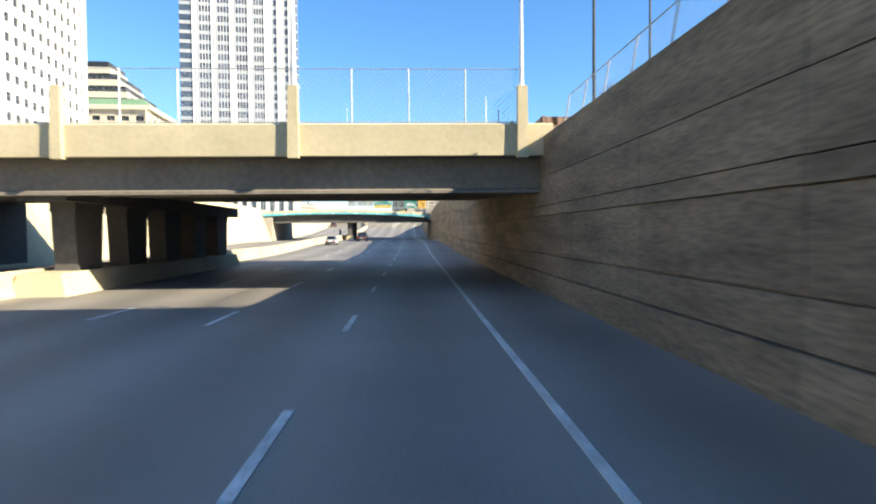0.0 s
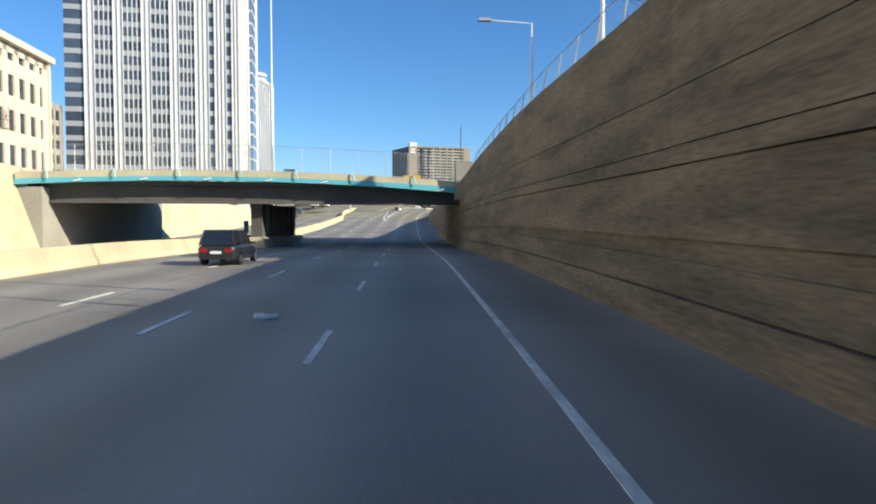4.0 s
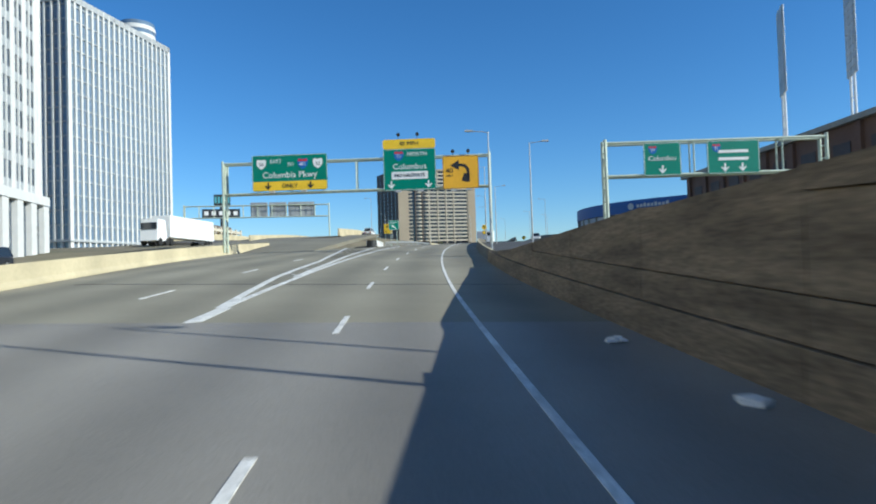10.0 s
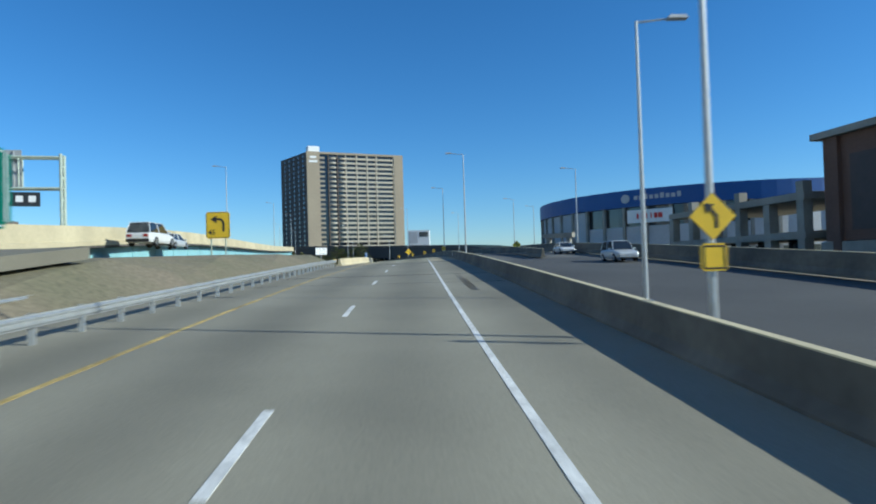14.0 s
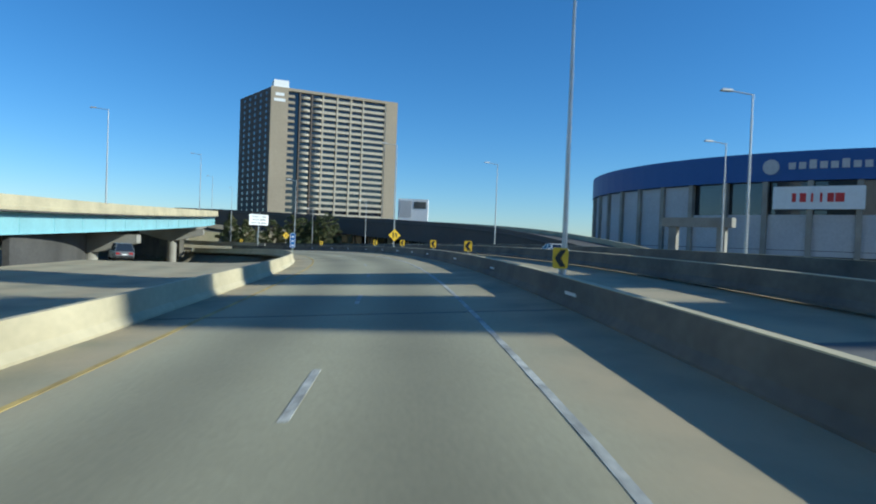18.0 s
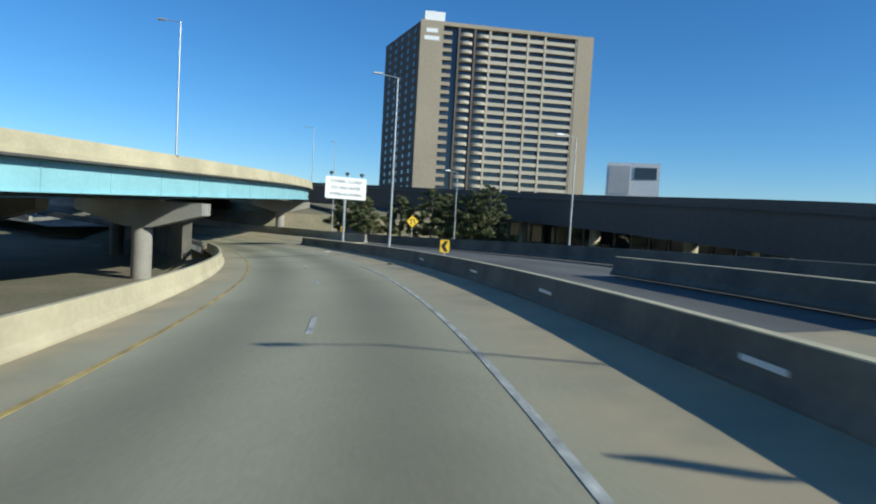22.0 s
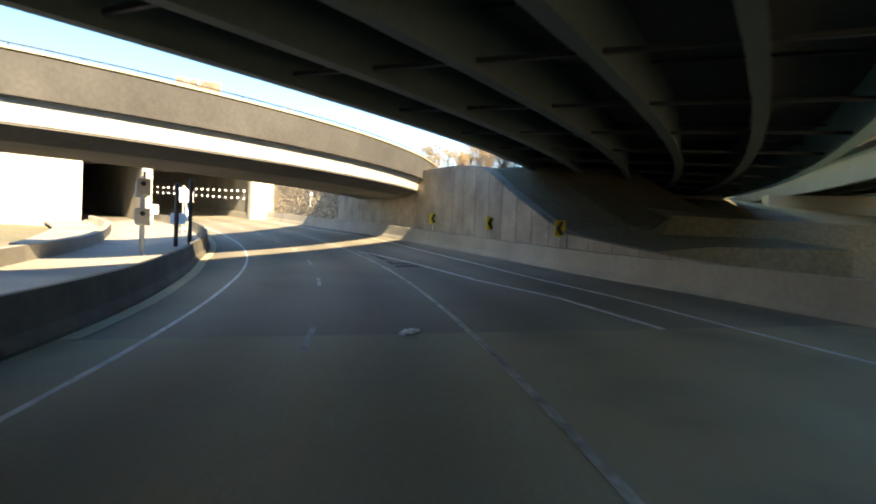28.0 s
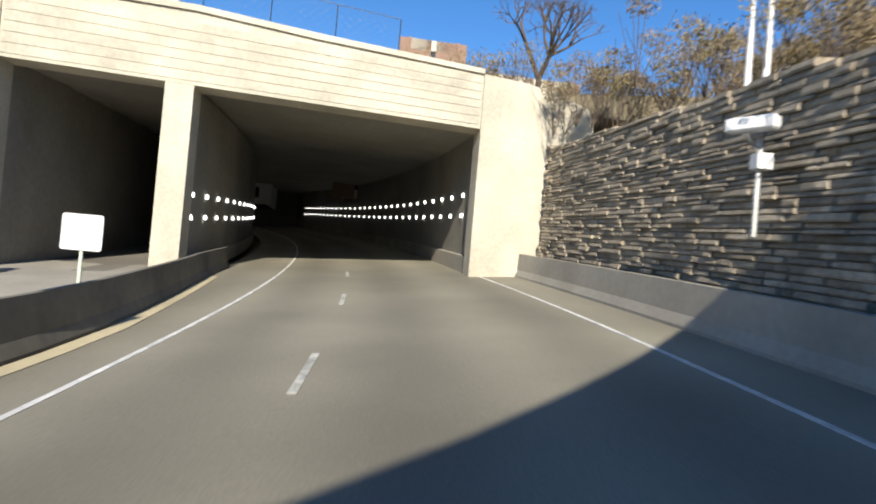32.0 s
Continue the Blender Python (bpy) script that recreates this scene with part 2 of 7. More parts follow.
PALE_TEAL = material("pale_teal_paint", (0.31, 0.56, 0.60), 0.5, grain=(3, 0.05), stain=(0.4, 0.12), bump=(20, 0.05))
STEEL = material("galvanised_steel", (0.52, 0.53, 0.52), 0.45, 0.6, grain=(20, 0.08), stain=(3, 0.15), bump=(60, 0.05))
DARK_STEEL = material("dark_steel", (0.05, 0.055, 0.06), 0.5, 0.4, grain=(20, 0.1), stain=(3, 0.2), bump=(60, 0.05))
POST_PAINT = material("pale_green_steel", (0.52, 0.58, 0.47), 0.5, 0.2, grain=(10, 0.05), stain=(2, 0.15), bump=(60, 0.05))
SIGN_GREEN = material("sign_green", (0.0, 0.20, 0.13), 0.45, grain=(3, 0.04), stain=(1, 0.08), bump=(20, 0))
SIGN_YELLOW = material("sign_yellow", (0.85, 0.55, 0.02), 0.45, grain=(3, 0.04), stain=(1, 0.08), bump=(20, 0))
SIGN_AMBER = material("sign_amber", (0.80, 0.42, 0.02), 0.45, grain=(3, 0.04), stain=(1, 0.08), bump=(20, 0))
SIGN_WHITE = material("sign_white", (0.80, 0.80, 0.78), 0.5, grain=(3, 0.03), stain=(1, 0.06), bump=(20, 0))
SIGN_BLACK = material("sign_black", (0.02, 0.02, 0.02), 0.5, grain=(3, 0.03), stain=(1, 0.06), bump=(20, 0))
SIGN_BLUE = material("sign_blue", (0.01, 0.13, 0.42), 0.45, grain=(3, 0.03), stain=(1, 0.06), bump=(20, 0))
SIGN_RED = material("sign_red", (0.55, 0.03, 0.03), 0.45, grain=(3, 0.03), stain=(1, 0.06), bump=(20, 0))
SOIL = material("dry_ground", (0.20, 0.165, 0.11), 0.95, grain=(4, 0.25), stain=(0.15, 0.3), bump=(12, 0.6), second=(0.13, 0.125, 0.07))
BLUE_BAND = material("blue_band", (0.02, 0.085, 0.29), 0.5, grain=(2, 0.05), stain=(0.1, 0.1), bump=(20, 0.03))
ARENA_WHITE = material("arena_panel", (0.52, 0.52, 0.52), 0.7, grain=(2, 0.08), stain=(0.1, 0.15), bump=(20, 0.05))
BRICK_BROWN = material("brown_brick", (0.17, 0.095, 0.065), 0.85, grain=(8, 0.2), stain=(0.2, 0.2), bump=(40, 0.2))
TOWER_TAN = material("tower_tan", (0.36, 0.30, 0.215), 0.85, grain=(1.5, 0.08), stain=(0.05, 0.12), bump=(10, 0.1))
TOWER_DARK = material("tower_dark_brown", (0.13, 0.105, 0.085), 0.85, grain=(1.5, 0.08), stain=(0.05, 0.12), bump=(10, 0.1))
SLAB_TAN = material("balcony_concrete", (0.48, 0.42, 0.32), 0.85, grain=(1.5, 0.08), stain=(0.1, 0.1), bump=(10, 0.1))
WINDOW_DARK = glass("window_glass_dark", (0.03, 0.035, 0.04))
WINDOW_BLUE = glass("window_glass_blue", (0.14, 0.20, 0.28), 0.08)
SPANDREL = material("spandrel_panel", (0.40, 0.42, 0.43), 0.6, grain=(1, 0.05), stain=(0.05, 0.15), bump=(10, 0.03))
SLIP_ASPHALT = material("slip_road_asphalt", (0.13, 0.125, 0.11), 0.85, grain=(25, 0.15), stain=(0.15, 0.3), bump=(120, 0.2), bands=0.18)
FACADE_WHITE = material("facade_white", (0.66, 0.66, 0.64), 0.7, grain=(1, 0.05), stain=(0.05, 0.1), bump=(10, 0.05))
FACADE_CREAM = material("facade_cream", (0.62, 0.56, 0.44), 0.8, grain=(1, 0.05), stain=(0.05, 0.15), bump=(10, 0.05))
BRICK_RED = material("red_brick", (0.29, 0.185, 0.13), 0.85, grain=(2, 0.1), stain=(0.1, 0.15), bump=(30, 0.1))
STONE = material("wall_stone", (0.36, 0.305, 0.225), 0.9, grain=(9, 0.3), stain=(1.0, 0.4), bump=(25, 0.7), vary=0.45)
BARK = material("bark", (0.12, 0.09, 0.065), 0.9, grain=(10, 0.2), stain=(1, 0.2), bump=(30, 0.5))
TIN = material("tin_grey", (0.45, 0.46, 0.46), 0.5, 0.3)


# ---- building helpers ----
def part(name, bm, mat, parent=None, label="", smooth=False):
    me = bpy.data.meshes.new(name)
    bmesh.ops.recalc_face_normals(bm, faces=bm.faces)
    bm.to_mesh(me)
    bm.free()
    for m in (mat if isinstance(mat, (list, tuple)) else [mat]):
        me.materials.append(m)
    if smooth:
        me.shade_smooth()
    ob = new(name, me)
    if parent is not None:
        ob.parent = parent
    if label:
        ob["label"] = label
    return ob


def mesh_part(name, verts, faces, mat, parent=None, label="", smooth=False):
    me = bpy.data.meshes.new(name)
    me.from_pydata([tuple(v) for v in verts], [], faces)
    for m in (mat if isinstance(mat, (list, tuple)) else [mat]):
        me.materials.append(m)
    me.update()
    if smooth:
        me.shade_smooth()
    ob = new(name, me)
    if parent is not None:
        ob.parent = parent
    if label:
        ob["label"] = label
    return ob


def thing(name, label, category, group="", kind="", m=None):
    ob = new(name)
    ob.empty_display_size = 0.3
    if m is not None:
        ob.matrix_world = m
    return tagged(ob, label, category, group, kind)


def box(bm, x0, x1, y0, y1, z0, z1, m=None, mat=0, taper=None):
    """Adds a box; taper=(dx, dy) draws its top in."""
    tx, ty = taper or (0, 0)
    cs = [(x0, y0, z0), (x1, y0, z0), (x1, y1, z0), (x0, y1, z0), (x0 + tx, y0 + ty, z1), (x1 - tx, y0 + ty, z1), (x1 - tx, y1 - ty, z1), (x0 + tx, y1 - ty, z1)]
    vs = [bm.verts.new(m @ Vector(c) if m else c) for c in cs]
    for f in ((3, 2, 1, 0), (4, 5, 6, 7), (0, 1, 5, 4), (1, 2, 6, 5), (2, 3, 7, 6), (3, 0, 4, 7)):
        bm.faces.new([vs[i] for i in f]).material_index = mat
    return vs


def bevelled(bm, width, segments=1):
    bmesh.ops.bevel(bm, geom=list(bm.edges), offset=width, segments=segments, affect="EDGES", clamp_overlap=True)


def tube(bm, a, b, r0, r1=None, n=8, mat=0, cap=True):
    a, b = Vector(a), Vector(b)
    r1 = r0 if r1 is None else r1
    d = (b - a).normalized()
    e = d.orthogonal().normalized()
    f = d.cross(e)
    rings = [[bm.verts.new(c + r * (math.cos(2 * math.pi * k / n) * e + math.sin(2 * math.pi * k / n) * f)) for k in range(n)] for c, r in ((a, r0), (b, r1))]
    for k in range(n):
        bm.faces.new((rings[0][k], rings[0][(k + 1) % n], rings[1][(k + 1) % n], rings[1][k])).material_index = mat
    if cap:
        bm.faces.new(rings[0][::-1]).material_index = mat
        bm.faces.new(rings[1]).material_index = mat


def sweep(stations, profile, closed=True, place=P, caps=True):
    """Vertices and faces of a profile [(u, h), ...] (or a function of the station giving one) carried along the stations."""
    verts, faces, n = [], [], 0
    for s in stations:
        pr = profile(s) if callable(profile) else profile
        n = len(pr)
        verts += [place(s, u, h) for u, h in pr]
    m = len(list(stations))
    for i in range(m - 1):
        for k in range(n if closed else n - 1):
            a, b = i * n + k, i * n + (k + 1) % n
            faces.append((a, b, b + n, a + n))
    if closed and caps:
        faces.append(tuple(range(n))[::-1])
        faces.append(tuple(range((m - 1) * n, m * n)))
    return verts, faces


def stations(a, b, step):
    n = max(1, int(math.ceil((b - a) / step)))
    return [a + (b - a) * i / n for i in range(n + 1)]


JERSEY = [(-0.30, 0.0), (-0.30, 0.08), (-0.17, 0.32), (-0.10, 1.05), (0.10, 1.05), (0.17, 0.32), (0.30, 0.08), (0.30, 0.0)]


def letters(text, size, mat, parent, m, name="lettering", depth=0.012, align="CENTER"):
    """Raised lettering, as a mesh, standing in the local x-z plane and read from -y."""
    c = bpy.data.curves.new(name, "FONT")
    c.body, c.size, c.extrude, c.align_x, c.align_y, c.resolution_u = text, size, depth, align, "CENTER", 2
    tmp = bpy.data.objects.new("tmp_text", c)
    me = bpy.data.meshes.new_from_object(tmp)
    bpy.data.objects.remove(tmp)
    bpy.data.curves.remove(c)
    me.transform(m @ Matrix.Rotation(radians(90), 4, "X"))
    me.materials.clear()
    me.materials.append(mat)
    ob = new(name, me)
    ob.parent = parent
    return ob


# ---- lane geometry along the alignment ----
right_line = curve_of([(-60, 1.95), (160, 1.98), (205, 2.08), (240, 1.75), (290, 1.6), (340, 1.75), (376, 1.9), (396, 2.3), (441, 2.45), (458, 2.05), (470, 2.05), (530, 2.03), (570, 2.3), (610, 2.28), (645, 2.2), (760, 2.2)])
lane_line = curve_of([(-60, -1.78), (120, -1.75), (150, -1.5), (200, -1.68), (260, -1.9), (300, -1.98), (370, -1.75), (385, -1.65), (403, -1.25), (432, -0.95), (441, -1.05), (458, -1.4), (470, -1.42), (640, -1.45), (700, -1.6), (760, -1.6)])
left_line = curve_of([(275, -5.9), (300, -6.15), (340, -5.9), (375, -5.35), (420, -5.4), (465, -5.0), (530, -5.02), (575, -4.75), (610, -5.0), (660, -4.95), (760, -4.95)])
wall_u = curve_of([(-60, 5.3), (60, 5.25), (100, 5.4), (135, 4.95), (155, 5.0), (180, 5.6), (205, 5.95), (228, 5.7), (245, 5.25), (290, 5.3), (340, 5.15), (375, 5.1), (410, 5.3), (460, 5.45), (500, 5.5), (553, 5.6)])
wall_h = curve_of([(-60, 6.2), (24, 6.3), (50, 6.6), (76, 6.85), (92, 7.3), (113, 7.5), (128, 7.0), (140, 6.3), (165, 6.0), (172, 5.5), (204, 4.72), (217, 4.05), (232, 2.9), (240, 2.1), (250, 1.25), (262, 0.85), (553, 0.85)])
left_edge_u = curve_of([(-60, -16.6), (230, -15.6), (262, -20.0), (300, -24.0), (330, -26)])
merge_u = curve_of([(553, 14.5), (570, 14.6), (586, 13.4), (605, 12.3), (615, 11.0), (630, 9.6), (645, 8.9), (660, 7.4), (670, 7.2), (684, 6.8), (760, 6.8)])
lbar_u = curve_of([(372, -8.4), (392, -7.4), (405, -7.1), (430, -7.0), (465, -7.15), (540, -6.85), (553, -6.8), (575, -6.8), (605, -7.1), (625, -8.0), (645, -7.4), (668, -6.9), (684, -8.3), (760, -8.3)])
TRENCH_L = -31.0


def strip(name, a, b, u0, u1, mat, h=0.0, step=3.0, thick=0.25, label="", category="", kind="structure", parent=None):
    f0, f1 = (u0 if callable(u0) else (lambda s: u0)), (u1 if callable(u1) else (lambda s: u1))
    # the surface breaks where the cross fall ends, 14 m either side
    cuts = lambda s: [f0(s)] + [c for c in (-14.0, 14.0) if f0(a) < c < f1(a)] + [f1(s)]
    v, f = sweep(stations(a, b, step), lambda s: [(u, h) for u in cuts(s)] + [(f1(s), h - thick), (f0(s), h - thick)])
    ob = mesh_part(name, v, f, mat, parent)
    across = ob.data.attributes.new("across", "FLOAT", "POINT")
    n = len(cuts(a)) + 2
    for k, s in enumerate(stations(a, b, step)):
        mid = (lane_line(s) + right_line(min(s, 650))) / 2
        for i, w in enumerate(cuts(s) + [f1(s), f0(s)]):
            across.data[n * k + i].value = w - mid
    return tagged(ob, label, category, kind=kind) if label else ob


# ---- ground: one sheet ----
def ground_height(x, y):
    d = (_px[::4, None] - x[None]) ** 2 + (_py[::4, None] - y[None]) ** 2
    i = np.argmin(d, 0) * 4
    s, hd = _q[i], np.radians(_hd[i])
    u = (x - _px[i]) * np.cos(hd) + (y - _py[i]) * np.sin(hd)
    zr = _pz[i] + np.clip(u, -14, 14) * np.tan(np.radians(_bk[i]))
    far = np.clip((np.abs(u) - 30) / 60, 0, 1)
    z = np.where(s < 240, zr - 0.4, zr - 0.6)
    wr = np.interp(s, [-60, 100, 180, 228, 245, 300], [5.6, 5.7, 5.9, 6.0, 5.5, 4.3])
    top = np.interp(s, [-60, 24, 50, 76, 92, 113, 140, 165, 204, 217, 240, 262], [6.0, 6.1, 6.4, 6.65, 7.1, 7.3, 6.1, 5.8, 4.5, 3.8, 1.9, -0.5])
    z = np.where((s < 262) & (u > wr + 4.5), zr + top - 0.3, z)
    z = np.where((s < 250) & (u < TRENCH_L - 6), zr + np.interp(s, [-60, 60, 140, 200, 250], [7.0, 7.0, 6.6, 3.8, 0.5]), z)
    z = np.where((s >= 262) & (s < 645) & (u > 22), (zr - 0.6) * (1 - far) + 6.0 * far, z)
    z = np.where((s >= 250) & (s < 372) & (u < -40), (zr - 0.6) * (1 - far) + 9.0 * far, z)
    lift = np.interp(s, [285, 325, 390, 400], [0, 2.0, 2.0, -2.4])
    z = np.where((s >= 285) & (s < 400) & (u < -10), zr - 0.3 + lift * np.clip((-10 - u) / 4, 0, 1), z)
    z = np.where((s >= 400) & (s < 640) & (u < -9), zr - 2.4, z)
    bank = np.interp(s, [615, 684], [18.0, 13.5])
    z = np.where((s >= 615) & (u > bank), zr + np.interp(s, [615, 640, 655, 684, 700], [3.0, 6.0, 5.2, 6.2, 9.5]), z)
    z = np.where((s >= 686) & (u < -48), zr + 9.5, z)
    return z


gx = np.unique(np.r_[-3500, -2200, -1400, -900, -600, np.arange(-420, -150, 15), np.arange(-150, 150, 3.0), np.arange(150, 420, 15), 600, 900, 1400, 2200, 3500])
gy = np.unique(np.r_[-2500, -1200, -600, -300, np.arange(-150, 780, 4.0), np.arange(780, 1000, 15), 1200, 1700, 2600, 4200])
GX, GY = np.meshgrid(gx, gy)
GZ = np.concatenate([ground_height(a, b) for a, b in zip(GX, GY)]).reshape(GX.shape)
edge = np.clip((np.maximum(np.abs(GX) / 400, np.abs(GY - 350) / 600) - 0.85) / 0.5, 0, 1)
GZ = GZ * (1 - edge) + 4.0 * edge
nx, ny = len(gx), len(gy)
gfaces = [(j * nx + i, j * nx + i + 1, (j + 1) * nx + i + 1, (j + 1) * nx + i) for j in range(ny - 1) for i in range(nx - 1)]
ground = tagged(mesh_part("ground", np.c_[GX.ravel(), GY.ravel(), GZ.ravel()], gfaces, SOIL), "dry earth and grass ground around the road", "ground", kind="structure")

# verges behind the tops of the trench walls
v, f = sweep(stations(-60, 262, 4), lambda s: [(wall_u(s) + 0.5, wall_h(s) - 0.22), (wall_u(s) + 13, wall_h(s) - 0.22), (wall_u(s) + 13, wall_h(s) - 1.2), (wall_u(s) + 0.5, wall_h(s) - 1.2)])
tagged(mesh_part("verge", v, f, SOIL), "dry grass verge above the retaining wall", "verge", kind="structure")
left_top = curve_of([(-60, 7.6), (60, 7.6), (140, 7.2), (250, 2.0)])
v, f = sweep(stations(-60, 250, 6), lambda s: [(TRENCH_L - 16, left_top(s) - 0.25), (TRENCH_L - 3.2, left_top(s) - 0.25), (TRENCH_L - 3.2, left_top(s) - 1.0), (TRENCH_L - 16, left_top(s) - 1.0)])
tagged(mesh_part("verge", v, f, SOIL), "bare verge above the far retaining wall", "verge", kind="structure")

# ---- carriageways ----
strip("road", -60, 232, TRENCH_L, wall_u, ASPHALT, label="dark asphalt motorway in a concrete trench", category="road")
strip("road", 232, 372, -30, wall_u, WORN_ASPHALT, h=0.0, label="worn grey asphalt carriageway climbing out of the trench", category="road")
strip("road", 372, 553, lambda s: lbar_u(s) - 0.2, wall_u, DECK, label="pale concrete ramp deck", category="road")
strip("road", 553, 600, lambda s: lbar_u(s) - 0.2, merge_u, DECK, label="pale concrete ramp deck with a merging lane", category="road")
strip("road", 600, 800, lambda s: lbar_u(s) - 0.2, merge_u, WORN_ASPHALT, label="grey road running into the tunnel", category="road")
v, f = sweep(stations(285, 330, 3), lambda s: [(-38, (s - 285) / 40 * 2.0 + 0.02), (-13.6, (s - 285) / 40 * 2.0 + 0.02), (-13.6, (s - 285) / 40 * 2.0 - 0.5), (-38, (s - 285) / 40 * 2.0 - 0.5)])
tagged(mesh_part("road", v, f, WORN_ASPHALT), "grey asphalt carriageway rising to the viaduct", "road", kind="structure")
strip("apron", 402, 456, -27, lambda s: lbar_u(s) - 0.42, DECK, h=-0.12, label="pale dusty concrete apron beside the ramp barrier", category="pavement")
strip("side_road", 365, 402, 13.4, 21, SLIP_ASPHALT, h=-0.15, label="worn grey slip road beside the ramp", category="road")
strip("side_road", 402, 485, 13.4, 21, DECK, h=-0.15, label="pale tan concrete slip road beside the ramp", category="road")
strip("side_road", 485, 553, 13.4, 21, SLIP_ASPHALT, h=-0.15, label="worn grey slip road beside the ramp", category="road")
# this stretch has the building's shade put into its colour
strip("side_road", 262, 365, lambda s: wall_u(s) + 0.5, 21, SHADED_ASPHALT, h=-0.15, label="asphalt side road beside the ramp, coloured dark for shade", category="road")
strip("side_road", 365, 402, lambda s: wall_u(s) + 0.5, 13.4, SLIP_ASPHALT, h=-0.15, label="worn grey lane between ramp and slip road", category="road")
strip("side_road", 402, 485, lambda s: wall_u(s) + 0.5, 13.4, DECK, h=-0.15, label="pale tan concrete lane between ramp and slip road", category="road")
strip("side_road", 485, 553, lambda s: wall_u(s) + 0.5, 13.4, SLIP_ASPHALT, h=-0.15, label="worn grey lane between ramp and slip road", category="road")


def painted(name, a, b, uf, width, mat, label):
    strip(name, a, b, lambda s: uf(s) - width / 2, lambda s: uf(s) + width / 2, mat, h=0.012, thick=0.012, label=label, category="road marking")


painted("edge_line", -60, 372, right_line, 0.15, WHITE_PAINT, "solid white edge line on the road")
painted("edge_line", 372, 650, right_line, 0.14, FADED_PAINT, "faded white edge line on the ramp deck")
painted("edge_line", 586, 800, left_line, 0.13, WHITE_PAINT, "solid white edge line beside the barrier")
painted("edge_line", 306, 586, left_line, 0.14, YELLOW_PAINT, "faded yellow edge line beside the barrier")
painted("edge_line", 232, 306, left_line, 0.26, WHITE_PAINT, "solid white gore line")

# dashed lane lines
def dashes(uf, table, first, last, label):
    """Dashes whose far ends follow a table of count and station."""
    parent = thing("lane_line", label, "road marking", kind="structure")
    place_of = curve_of(table)
    for i in range(first, last + 1):
        k = place_of(i) - 2.9
        v, f = sweep(stations(k, k + 2.9, 1.5), lambda s: [(uf(s) - 0.075, 0.012), (uf(s) + 0.075, 0.012), (uf(s) + 0.075, 0.001), (uf(s) - 0.075, 0.001)])
        mesh_part("dash", v, f, WHITE_PAINT if k < 372 else FADED_PAINT, parent)


dashes(lane_line, [(-2, -11.3), (0, 8.5), (2, 28.0), (7, 78.5), (13, 138.0), (15, 158.5), (17, 179.5), (19, 200.5), (23, 244.0), (25, 266.5), (27, 289.0), (29, 312.0), (34, 376.0), (36, 400.0), (39, 438.0), (44, 502.0), (46, 526.5), (49, 564.0), (53, 613.5), (55, 634.5), (56, 645.0), (58, 666.0), (60, 687.0)], -2, 60, "broken white lane line")
dashes(lambda s: lane_line(s) - 3.88, [(-2, -4), (0, 19.6), (5, 77.8), (11, 147.5), (16, 210.4), (18, 235)], -2, 18, "broken white lane line beside the passing lane")
dashes(lambda s: lane_line(s) - 7.75, [(-6, 9), (0, 80.6), (11, 215.7), (15, 265)], -6, 15, "broken white lane line of the far lane")
# ---- trench retaining wall ----
v, f = sweep(stations(-60, 262, 4), lambda s: [(wall_u(s) + 0.08, -0.3), (wall_u(s) + 0.12, wall_h(s) - 0.05), (wall_u(s) + 0.7, wall_h(s) - 0.05), (wall_u(s) + 0.7, -0.3)])
wall_right = tagged(mesh_part("wall_south", v, f, WALL_CONCRETE), "tall tan concrete panel retaining wall with dark joints", "retaining wall", kind="structure")
TIERS = [0.0, 0.80, 1.55, 3.05, 3.45, 4.62, 9.5]


def wall_panels():
    s = -22.0
    while s < 261:
        e = min(s + 6.0, 261.5)
        for k in range(len(TIERS) - 1):
            lift = float(np.interp(s, [0, 60, 78, 130, 160], [0, 0.1, 0.45, 0.3, 0.0])) if k > 1 else 0
            z0, top = TIERS[k] + (0 if k == 0 else 0.035) + lift * (k > 0), min(wall_h(s), wall_h(e))
            z1 = min(TIERS[k + 1] - 0.0 + (lift if k < len(TIERS) - 1 else 0), 99)
            if z0 > top - 0.1:
                continue
            out = (0.10, 0.03, 0.0, 0.045, 0.02, 0.0)[k]
            if k == len(TIERS) - 2 or z1 > top:
                za, zb = wall_h(s), wall_h(e)
            else:
                za = zb = z1
            j = 0.012
            q = [P(a, wall_u(a) - out + d, z) for a, zt in ((s + j, za), (e - j, zb)) for d, z in ((0, z0 - (0.3 if k == 0 else 0)), (0, zt), (0.3, zt), (0.3, z0))]
            mesh_part("panel", q, [(0, 1, 2, 3), (7, 6, 5, 4), (0, 4, 5, 1), (1, 5, 6, 2), (2, 6, 7, 3), (3, 7, 4, 0)], WALL_CONCRETE, wall_right)
        s = e


wall_panels()
v, f = sweep(stations(-60, 250, 6), lambda s: [(TRENCH_L, -0.3), (TRENCH_L - 2.6, left_top(s)), (TRENCH_L - 3.3, left_top(s)), (TRENCH_L - 3.3, -0.3)])
tagged(mesh_part("wall_north", v, f, CONCRETE), "pale concrete retaining wall across the motorway", "retaining wall", kind="structure")


def barrier(name, a, b, uf, mat, label, prof=JERSEY, h=0.0, step=3.0):
    v, f = sweep(stations(a, b, step), lambda s: [(uf(s) + x, z + h - (0.05 if z < 0.01 else 0)) for x, z in prof])
    return tagged(mesh_part(name, v, f, mat), label, "barrier", kind="structure")


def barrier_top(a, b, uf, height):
    """Pale strip along a barrier's top, with sunlight put into its colour."""
    barrier("barrier_top", a, b, uf, CONCRETE, "top edge of the barrier, coloured pale as if sunlit", [(-0.105, height), (-0.1, height + 0.025), (0.1, height + 0.025), (0.105, height)])


